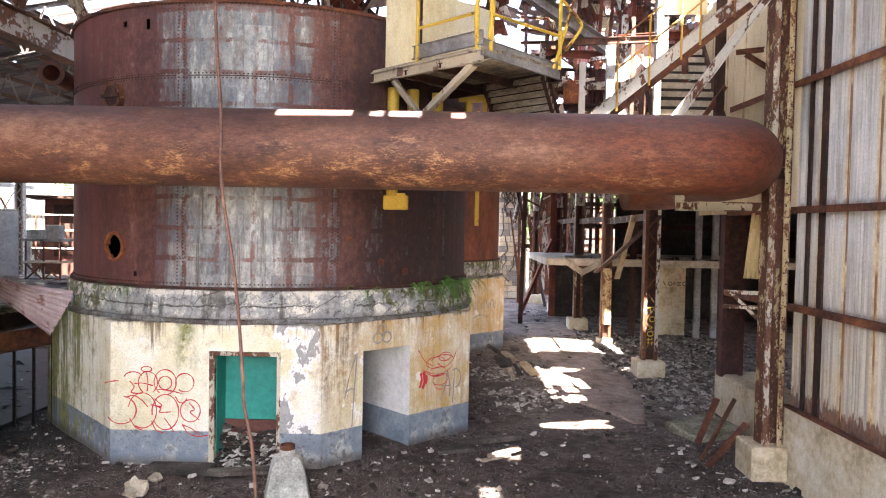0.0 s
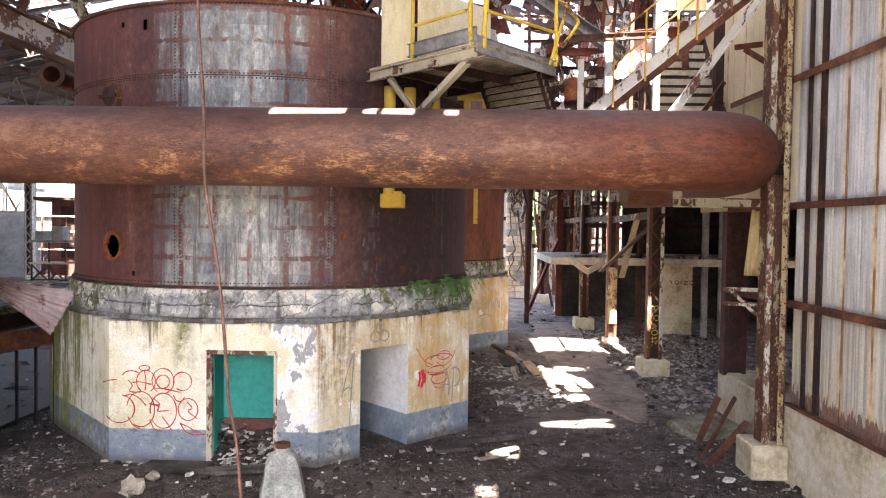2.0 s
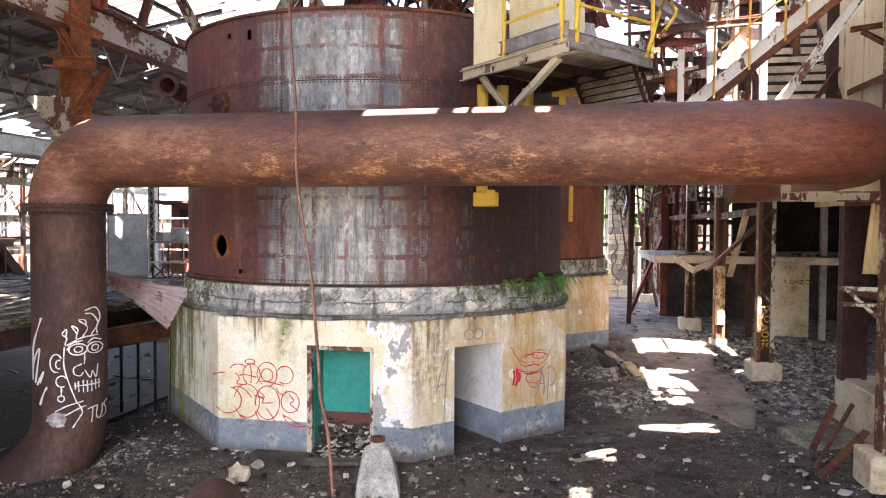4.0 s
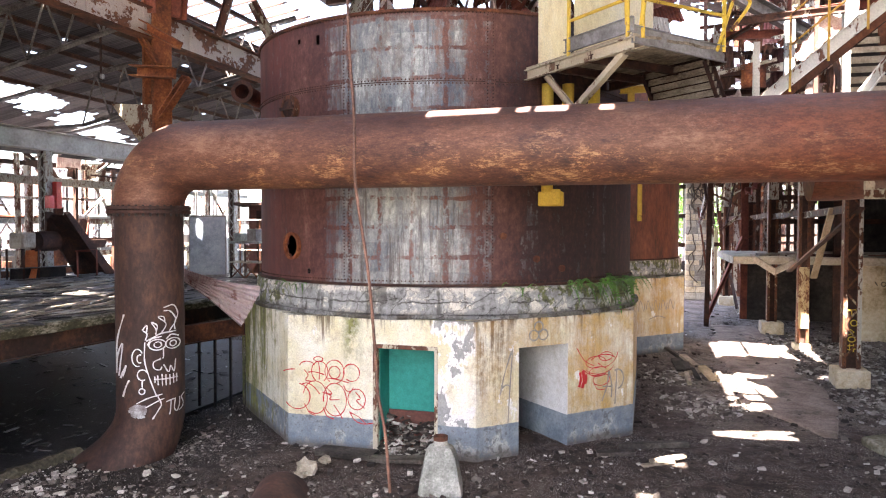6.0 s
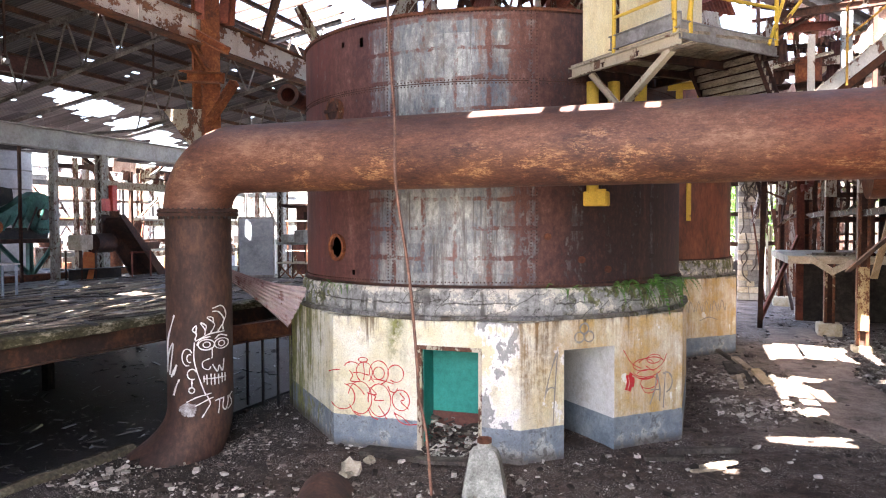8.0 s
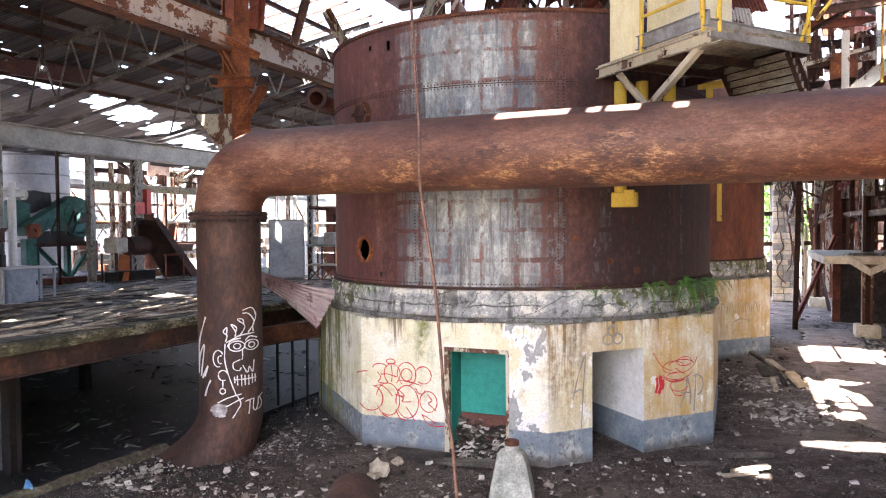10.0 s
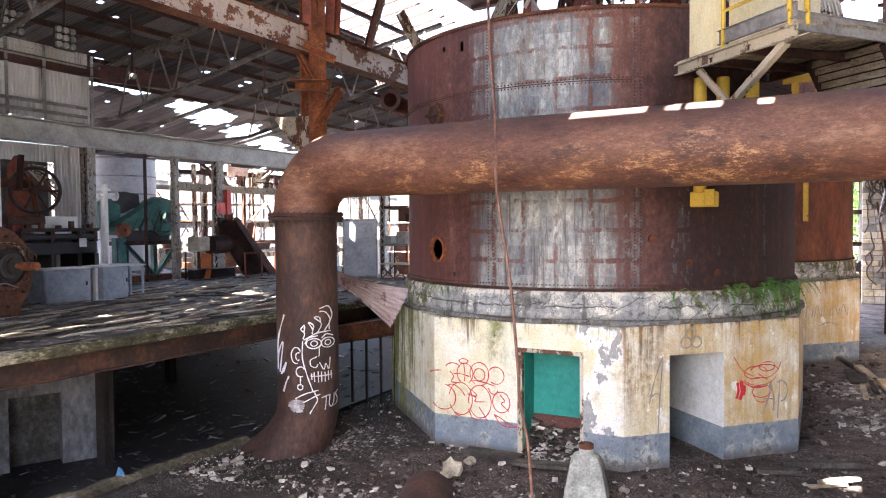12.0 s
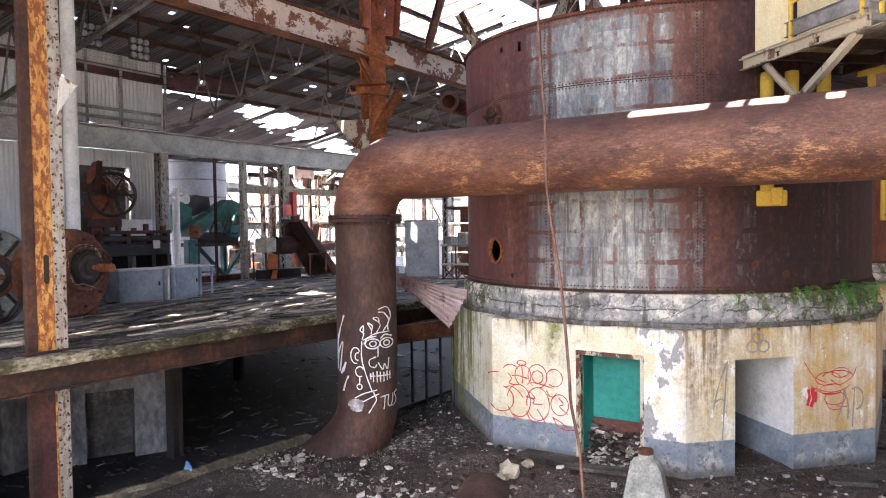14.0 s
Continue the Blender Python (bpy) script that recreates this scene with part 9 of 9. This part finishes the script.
for k in range(90):
    for r in range(4):
        box(bm, (-0.3, 0.02, 0), (0.3, 0.40, 0.05), turn=Matrix.Translation((-35.2 - 0.5 * r, 18 + k * 0.42 + 0.02 * (r % 2), 6.05 + 0.16 * r)) @ Matrix.Rotation(radians(17), 4, "Y"))
part("roof_tiles", bm, "roof_tile", shed, kind="stuff")
for y in range(20, 56, 4):
    part("post", beam(bmesh.new(), (-35.0, y, 0), (-35.0, y, 6.9), 0.2, 0.2, "I", 0.02), "white_peel", shed)
for z in (3.7, 4.5, 5.4):
    part("rail", beam(bmesh.new(), (-34.9, 20, z), (-34.9, 56, z), 0.08, 0.12, "R"), "white_paint", shed)
for k in range(16):
    part("baluster", beam(bmesh.new(), (-34.9, 30 + k * 0.9, 3.7), (-34.9, 30 + k * 0.9, 5.4), 0.06, 0.06, "R"), "white_paint", shed)
t = thing("silo", (-27.5, 22.5, 0), "pale grey sheet-steel silo outside the bay", "silo")
bm = bmesh.new()
sweep(bm, [(-27.5, 22.5, 0), (-27.5, 22.5, 8.0), (-27.5, 22.5, 8.5)], [1.5, 1.5, 0.3], 48)
part("shell", bm, "silo_grey", t, smooth=True)
for z in (2, 4, 5.2, 6.0, 6.8, 7.6):
    bm = bmesh.new()
    ring(bm, (-27.5, 22.5, z), (0, 0, 1), 1.53, 1.49, 0.06, 48)
    part("hoop", bm, "grey_steel", t)


def open_frame(x, y0, y1, step, height, material, label):
    """A bare steel frame: posts, two lines of beams and crossed ties."""
    t = thing("open_shed", (x, (y0 + y1) / 2, 0), label, "frame", "open steel frames")
    y = y0
    while y <= y1:
        bm = bmesh.new()
        beam(bm, (x, y, 0), (x, y, height), 0.22, 0.22, "I", 0.02)
        part("post", bm, material, t)
        if y + step <= y1 and round((y - y0) / step) % 3 == 1:
            bm = bmesh.new()
            beam(bm, (x, y, 3.2), (x, y + step, height - 0.6), 0.08, 0.08, "L", 0.012)
            part("tie", bm, "white_peel", t)
            bm = bmesh.new()
            beam(bm, (x, y, height - 0.6), (x, y + step, 3.2), 0.08, 0.08, "L", 0.012)
            part("tie", bm, "white_peel", t)
        y += step
    for z in (3.0, height - 0.4, 4.6):
        bm = bmesh.new()
        beam(bm, (x, y0, z), (x, y1, z), 0.18, 0.26, "I", 0.02)
        part("beam", bm, material, t)
    return t


open_frame(-26, 26, 46, 3.4, 7.6, "white_spotted", "bare rusty steel frame with crossed ties")
open_frame(-33, 12, 52, 4.1, 8.0, "white_peel", "pale steel frame along the yard")
open_frame(-29.5, 18, 50, 2.3, 7.0, "grey_steel", "grey open steel frame with many thin ties")
open_frame(-44, 14, 62, 5.0, 6.2, "white_peel", "pale open steel frame out in the yard")


def tangled_frame():
    """The wrecked bay beyond the machines: long beams, posts, bent ties and scraps of sheet."""
    rng = random.Random(77)
    t = thing("wrecked_frame", (-24.5, 27, 0), "wrecked steel frame with bent ties and torn sheets", "frame", "open steel frames")
    for p, q, w, h, m in (((-24.0, 22.53, 6.27), (-24.0, 29.28, 6.28), 0.2, 0.34, "grey_spotted"), ((-25.0, 21.78, 5.53), (-25.0, 29.62, 5.64), 0.10, 0.12, "white_peel"), ((-23.5, 25.94, 3.54), (-23.5, 27.88, 3.56), 0.25, 0.36, "rust_dark"), ((-25.0, 23.6, 7.05), (-25.0, 35.0, 7.25), 0.14, 0.2, "rust_dark"), ((-24.6, 23.6, 3.7), (-24.6, 35.0, 3.75), 0.14, 0.16, "rust")):
        part("beam", beam(bmesh.new(), p, q, w, h, "I", 0.02), m, t)
    for y in (24.1, 25.3, 27.2, 29.6, 31.2, 33.5):
        top = rng.uniform(6.6, 7.6)
        part("post", beam(bmesh.new(), (-24.5, y, 0), (-24.5 + rng.uniform(-0.1, 0.1), y + rng.uniform(-0.1, 0.1), top), 0.16, 0.16, rng.choice("IC"), 0.016), rng.choice(("heavy_peel", "rust_dark", "white_spotted", "rust")), t)
    for i in range(48):
        a = Vector((-24.5 + rng.uniform(-0.9, 0.9), rng.uniform(24.0, 34), rng.uniform(3.4, 7.4)))
        if i % 3 == 0:
            a.z = rng.uniform(6.4, 7.5)
        b = a + Vector((rng.uniform(-0.6, 0.6), rng.uniform(-2.2, 2.2), rng.gauss(0.0, 0.9)))
        w = rng.uniform(0.04, 0.11)
        part("tie", beam(bmesh.new(), a, b, w, w, rng.choice("LC"), 0.01), rng.choice(("rust_dark", "heavy_peel", "rust", "white_peel", "grey_steel", "rust_red")), t)
    for i in range(16):
        a = Vector((-24.9 + rng.uniform(-0.5, 0.5), rng.uniform(24, 33), rng.choice((rng.uniform(3.2, 4.6), rng.uniform(6.2, 7.1)))))
        bm = bmesh.new()
        wave_sheet(bm, a, (rng.uniform(-0.3, 0.3), 1, rng.uniform(-0.4, 0.4)), (0.2, rng.uniform(-0.3, 0.3), 0.9), rng.uniform(0.5, 1.3), rng.uniform(0.25, 0.8), 0.09, 0.016, 6, 0.35)
        part("torn_sheet", bm, rng.choice(("pink_sheet", "rust_dark", "rust", "cream_peel", "heavy_peel")), t, smooth=True)


tangled_frame()
rng = random.Random(8)
for i in range(44):
    x, y = rng.uniform(-34, -22.5), rng.uniform(24.5, 44)
    t_h = rng.uniform(0.5, 2.6)
    w, d = rng.uniform(0.5, 1.8), rng.uniform(0.5, 1.6)
    bm = bmesh.new()
    if rng.random() < 0.45:
        sweep(bm, [(x, y, 0), (x, y, 1.5 + t_h)], w * 0.4, 20)
        solid("scrap_drum", bm, rng.choice(("white_paint", "rust", "machine_green", "grey_steel")), "old process drum standing behind the deck", "drum", "old drums", smooth=True)
    else:
        box(bm, (-w / 2, -d / 2, 0), (w / 2, d / 2, 1.5 + t_h), 0.03, turn=turned(x, y, rng.uniform(0, 90)))
        solid("old_machine", bm, rng.choice(("machine_grey", "rust", "white_paint", "cream_peel", "black_steel")), "boxy abandoned machine behind the deck", "machine", "abandoned machines")
for i in range(14):
    x, y, r, l = rng.choice((-26.0, -29.5, -33.0)), rng.uniform(20, 40), rng.uniform(0.05, 0.12), rng.uniform(1.5, 5)
    bm = bmesh.new()
    sweep(bm, [(x, y - l, 4.73 + r), (x + 0.02, y + l, 4.73 + r)], r, 10)
    solid("service_pipe", bm, rng.choice(("rust", "white_paint", "rust_red", "grey_steel")), "service pipe lying along a frame beam", "pipe", "service pipes", smooth=True)


# ---- trees beyond the hall ----
def build_tree(name, x, y, height, seed):
    rng = random.Random(seed)
    t = thing(name, (x, y, 0), "leafy green tree beyond the ruined hall", "tree", "trees outside")
    bm = bmesh.new()
    sweep(bm, [(x, y, 0), (x + 0.1, y, height * 0.3), (x - 0.1, y + 0.2, height * 0.7)], [0.28, 0.2, 0.06], 10)
    for i in range(7):
        a, h = rng.uniform(0, 6.3), height * rng.uniform(0.3, 0.65)
        sweep(bm, [(x, y, h), (x + math.cos(a) * height * 0.15, y + math.sin(a) * height * 0.15, h + height * 0.1), (x + math.cos(a) * height * 0.28, y + math.sin(a) * height * 0.28, h + height * 0.24)], [0.09, 0.05, 0.02], 6)
    part("trunk", bm, "bark", t)
    verts, faces = [], []
    clumps = [Vector((x + rng.gauss(0, height * 0.17), y + rng.gauss(0, height * 0.17), height * rng.uniform(0.22, 0.98))) for _ in range(60)]
    for c in clumps:
        for _ in range(70):
            p = c + Vector((rng.gauss(0, 0.5), rng.gauss(0, 0.5), rng.gauss(0, 0.4)))
            q = Euler((rng.uniform(0, 6), rng.uniform(0, 6), rng.uniform(0, 6))).to_matrix()
            s = rng.uniform(0.09, 0.2)
            k = len(verts)
            verts += [p - Vector((x, y, 0)) + q @ Vector(v) * s for v in ((-1, 0, 0), (0, -0.45, 0.1), (1, 0, 0), (0, 0.45, 0.1))]
            faces.append((k, k + 1, k + 2, k + 3))
    me = bpy.data.meshes.new("crown")
    me.from_pydata(verts, [], faces)
    me.materials.append(M["tree_leaf"])
    ob = new("crown", me)
    ob.parent = t
    return t


first = build_tree("tree", 3.5, 58, 9.0, 1)
for x, y, s in ((-1.5, 62, 1.2), (8.5, 60, 1.1), (13, 66, 1.3), (-8, 68, 1.3), (1.0, 75, 1.5), (-24, 62, 1.2), (-34, 70, 1.3)):
    copy = copy_thing(first, pose(x, y, 0, 0, 0, x * 37) @ Matrix.Scale(s, 4))


# ---- ferns on the concrete ring ----
def frond(bm, base, d, length, rise):
    """One arching frond: a thin rib with paired leaflets that shorten towards the tip."""
    side = Vector((-d.y, d.x, 0))
    n = 15
    pts = [base + d * length * f + Vector((0, 0, length * (rise * f * 1.6 - 1.5 * f * f))) for f in (i / n for i in range(n + 1))]
    for i in range(1, n):
        w = 0.24 * length * (1 - i / n) ** 0.8 * (0.35 + 0.65 * min(1, i / 3))
        for s in (-1, 1):
            p = pts[i]
            tip = p + side * s * w + d * w * 0.45 + Vector((0, 0, -0.22 * w))
            step = (pts[i + 1] - pts[i]) * 0.34
            mid = p.lerp(tip, 0.55) + step
            bm.faces.new([bm.verts.new(v) for v in (p - step, p.lerp(tip, 0.55) - step * 0.7, tip, mid, p + step)])
    for i in range(n):
        bm.faces.new([bm.verts.new(v) for v in (pts[i] - side * 0.004, pts[i + 1] - side * 0.003, pts[i + 1] + side * 0.003, pts[i] + side * 0.004)])
    return bm


def fern(degrees, r, count, size, seed):
    rng = random.Random(seed)
    root = on_tank(TANKS[0], degrees, 3.20, r)
    t = thing("fern", root, "bright green fern growing on the ring", "fern", "ferns on the ring")
    for _ in range(count):
        a = radians(degrees) + rng.gauss(0, 1.0)
        base = root + Vector((rng.gauss(0, 0.10), rng.gauss(0, 0.10), 0))
        part("frond", frond(bmesh.new(), base, Vector((math.cos(a), math.sin(a), 0)), size * rng.uniform(0.55, 1.25), rng.uniform(0.25, 0.95)), "leaf", t)


for i, (a, c, s) in enumerate(((-57, 7, 0.26), (-53, 5, 0.22), (-41, 7, 0.34), (-35, 9, 0.44), (-29, 10, 0.52), (-22, 11, 0.56), (-15, 10, 0.54), (-8, 8, 0.46), (-105, 5, 0.15), (-114, 6, 0.2), (-119, 6, 0.22), (-124, 5, 0.2))):
    fern(a, 4.60, c, s, i)


# ---- spray paint ----
def oval(cx, cy, rx, ry, a0, a1, n=22):
    return [Vector((cx + rx * math.cos(radians(a0 + (a1 - a0) * i / n)), cy + ry * math.sin(radians(a0 + (a1 - a0) * i / n)))) for i in range(n + 1)]


def on_face(origin, tangent, normal):
    o, t, n = Vector(origin), Vector(tangent), Vector(normal)
    return lambda u, v: o + t * u + Vector((0, 0, v)) + n * 0.005


def on_leg(u, v):
    """Round the pipe leg; u in metres round from the middle of the drawing."""
    a = radians(-50.7) + math.asin(max(-0.99, min(0.99, u / 0.63)))
    return Vector((LEG.x + 0.631 * math.cos(a), LEG.y + 0.631 * math.sin(a), v))


def lines(*pts):
    return smooth_line([Vector(p) for p in pts], 6)


def painting(name, strokes, width, onto, material, label, parent=None):
    bm = bmesh.new()
    for s in strokes:
        ribbon(bm, s, width, onto)
    return solid(name, bm, material, label, "graffiti", "graffiti")


face0 = on_face((-6.19, V0.y, 0.52), (1, 0, 0), (0, -1, 0))


def tag_space(strokes):
    return [[Vector(((p.x - 275) / 245 * 1.73, (495 - p.y) / 190 * 1.29)) for p in s] for s in strokes]


TAG = [oval(384, 312, 14, 7, 0, 360), oval(388, 348, 25, 30, 60, -240), oval(433, 346, 29, 34, 80, -240), oval(433, 348, 17, 18, 0, 360), oval(484, 346, 24, 25, 130, -200),
       oval(350, 336, 24, 16, -20, -170), lines((275, 352), (292, 347), (312, 345)), lines((340, 345), (352, 360), (345, 376), (372, 378)), lines((352, 352), (372, 350), (402, 356)), lines((384, 318), (388, 348), (386, 372)),
       lines((412, 366), (440, 368), (478, 376)), oval(318, 424, 40, 38, 150, -80), oval(374, 424, 37, 48, 120, -170), oval(434, 427, 35, 48, 150, -190), oval(499, 422, 26, 30, 0, 360), lines((330, 390), (350, 384), (372, 396), (388, 414)),
       lines((478, 458), (493, 482), (519, 491), (549, 486)), lines((478, 460), (505, 472), (526, 490)), lines((405, 391), (425, 411), (396, 408), (422, 416), (419, 428), (449, 426)), lines((431, 443), (445, 462), (457, 481)),
       lines((496, 401), (510, 418), (499, 426), (522, 446)), lines((460, 384), (468, 398), (482, 400), (490, 388)), lines((340, 445), (356, 470), (376, 478)), lines((398, 452), (410, 476), (430, 484))]
painting("graffiti_tag", tag_space(TAG), 0.026, face0, "red_spray", "red spray-painted bubble scrawl on the plaster")

face1 = on_face((V1.x, V1.y, 0), ((V2 - V1).normalized()), Vector((V2 - V1).normalized().cross(Vector((0, 0, 1)))))
painting("graffiti_scrawl", [oval(2.95, 1.55, 0.38, 0.18, 200, 350), oval(3.05, 1.62, 0.34, 0.14, 160, 20), oval(3.0, 1.25, 0.22, 0.12, 0, 360), lines((2.35, 1.95), (2.55, 1.68), (2.8, 1.55)), lines((2.8, 1.2), (2.9, 1.06), (3.1, 1.05), (3.2, 1.2)), lines((2.9, 1.6), (3.1, 1.5), (3.35, 1.62), (3.45, 1.8)), oval(2.85, 1.62, 0.26, 0.12, 0, 300), oval(2.92, 1.42, 0.24, 0.10, 30, 330), oval(3.12, 1.72, 0.18, 0.09, 0, 360), lines((2.5, 1.5), (2.75, 1.36), (3.1, 1.34))],
         0.022, face1, "red_spray", "thin red sprayed scrawl on ochre plaster")
painting("graffiti_blot", [lines((2.42, 1.15), (2.46, 1.3), (2.44, 1.45)), lines((2.50, 1.12), (2.54, 1.3), (2.52, 1.48)), lines((2.58, 1.2), (2.60, 1.32), (2.59, 1.4))], 0.085, face1, "red_spray", "red sprayed blot on the plaster")
painting("graffiti_letters", [lines((3.02, 0.80), (3.15, 1.1), (3.20, 1.42)), lines((3.20, 1.42), (3.28, 1.1), (3.27, 0.85)), lines((3.05, 1.1), (3.28, 1.08)), oval(3.44, 1.22, 0.16, 0.2, -90, 120), lines((3.37, 0.70), (3.42, 1.45))], 0.045, face1, "grey_spray", "faint grey sprayed letters on ochre plaster")
painting("graffiti_mark", [lines((0.70, 0.65), (0.74, 1.3), (0.80, 2.05)), lines((0.52, 1.2), (0.62, 1.6), (0.78, 2.02)), lines((0.54, 1.32), (0.66, 1.38), (0.76, 1.34))], 0.045, face1, "grey_spray", "faint grey sprayed mark beside the recess")
painting("graffiti_rings", [oval(1.30, 2.28, 0.11, 0.10, 0, 360), oval(1.52, 2.28, 0.11, 0.10, 0, 360), oval(1.41, 2.44, 0.10, 0.10, 0, 360)], 0.045, face1, "grey_spray", "three grey sprayed rings above the recess")


def leg_space(strokes):
    return [[Vector(((p.x / 3 - 166) * 0.01175, 2.26 + (100 - p.y / 3) * 0.01145)) for p in s] for s in strokes]


DOODLE = [lines((472, 300), (480, 270), (462, 250), (480, 228), (478, 262)), lines((518, 275), (520, 250), (500, 215), (525, 230), (520, 262)), lines((545, 268), (565, 225), (530, 190), (555, 190), (560, 215)), lines((580, 262), (610, 210), (585, 165), (555, 160)), lines((606, 258), (605, 225), (620, 180), (600, 135), (555, 145)),
          lines((475, 305), (540, 272), (612, 265)), lines((470, 310), (468, 400), (490, 490), (520, 580)), oval(525, 325, 38, 26, 0, 360), oval(527, 325, 17, 14, 0, 360), oval(597, 325, 34, 26, 0, 360), oval(597, 325, 15, 14, 0, 360),
          lines((480, 325), (500, 295), (545, 285)), lines((565, 300), (590, 280), (625, 292)), lines((552, 345), (552, 385), (548, 395)), lines((540, 395), (508, 410), (510, 440), (535, 450), (545, 435)), lines((552, 425), (575, 465), (585, 435), (600, 465), (608, 405)),
          lines((508, 495), (560, 497), (618, 497)), lines((512, 480), (513, 512)), lines((525, 475), (527, 525)), lines((545, 472), (546, 530)), lines((562, 475), (563, 530)), lines((580, 478), (581, 530)), lines((597, 475), (598, 525)), lines((612, 478), (612, 520)),
          oval(437, 385, 24, 42, 70, 330), oval(447, 390, 12, 20, 60, 300), oval(458, 470, 22, 26, 60, 330), lines((457, 492), (456, 540)), oval(455, 550, 13, 14, 0, 360), lines((430, 610), (480, 585), (545, 570)), lines((470, 630), (520, 605), (555, 592)), lines((500, 690), (525, 650), (540, 620), (525, 580))]
painting("graffiti_doodle", leg_space(DOODLE), 0.030, on_leg, "white_spray", "white sprayed line drawing on the rusty pipe")
painting("graffiti_strokes", leg_space([lines((345, 430), (350, 300), (380, 175)), lines((345, 470), (350, 380), (372, 320), (355, 480)), lines((362, 490), (375, 450), (388, 425), (372, 480)), lines((372, 580), (385, 530), (400, 495))]), 0.034, on_leg, "white_spray", "white sprayed slashes on the rusty pipe")
painting("graffiti_word", leg_space([lines((562, 612), (585, 606), (607, 604)), lines((585, 606), (583, 640), (578, 678)), lines((604, 608), (600, 650), (612, 668), (624, 640), (626, 600)), lines((648, 590), (634, 605), (642, 630), (640, 655), (622, 668))]), 0.026, on_leg, "white_spray", "white sprayed three-letter word TUS on the pipe")
painting("graffiti_blur", leg_space([lines((400, 640), (430, 625), (470, 630)), lines((395, 650), (430, 645), (475, 645)), lines((405, 665), (430, 660), (470, 655)), lines((410, 680), (440, 676), (465, 668))]), 0.10, on_leg, "white_thin", "cloudy patch of white spray on the pipe")
col_face = on_face((6.17, 22.34 - 0.165, 0), (1, 0, 0), (0, -1, 0))
painting("graffiti_column", [lines((-0.12, 2.1), (0.1, 2.12)), lines((-0.02, 2.1), (0.0, 1.9)), oval(0.05, 1.75, 0.08, 0.08, 0, 360), lines((-0.1, 1.6), (0.05, 1.5), (-0.08, 1.42)), oval(0.0, 1.3, 0.09, 0.07, 0, 360), lines((-0.1, 1.12), (0.1, 1.14)), lines((-0.1, 1.02), (0.1, 1.04)), lines((-0.05, 1.18), (-0.05, 0.95)), lines((0.05, 1.18), (0.05, 0.95))], 0.035, col_face, "yellow_spray", "yellow sprayed marks down a steel column")
panel_face = on_face((9.05, 31.0, 0.55), (1, 0, 0), (0, -1, 0))
painting("graffiti_scribble", [lines((0, 1.75), (0.1, 1.6), (0.02, 1.7)), oval(0.3, 1.66, 0.08, 0.08, 0, 360), lines((0.45, 1.6), (0.5, 1.75)), lines((0.6, 1.72), (0.75, 1.72), (0.62, 1.6), (0.78, 1.6)), oval(0.9, 1.66, 0.08, 0.08, 0, 360)], 0.04, panel_face, "dark_spray", "dark scribbled marks on the pale panel")
f2 = octagon(TANKS[1])
face_b = on_face((f2[1].x, f2[1].y, 0), (f2[2] - f2[1]).normalized(), (f2[2] - f2[1]).normalized().cross(Vector((0, 0, 1))))
painting("graffiti_far_tank", [lines((1.0 + 0.35 * i, 1.5), (1.1 + 0.35 * i, 1.85), (1.25 + 0.35 * i, 1.5), (1.3 + 0.35 * i, 1.75)) for i in range(7)] + [lines((2.2, 1.2), (2.6, 1.3), (3.0, 1.2))], 0.032, face_b, "grey_spray", "faint grey sprayed scrawl on the farther tank base")
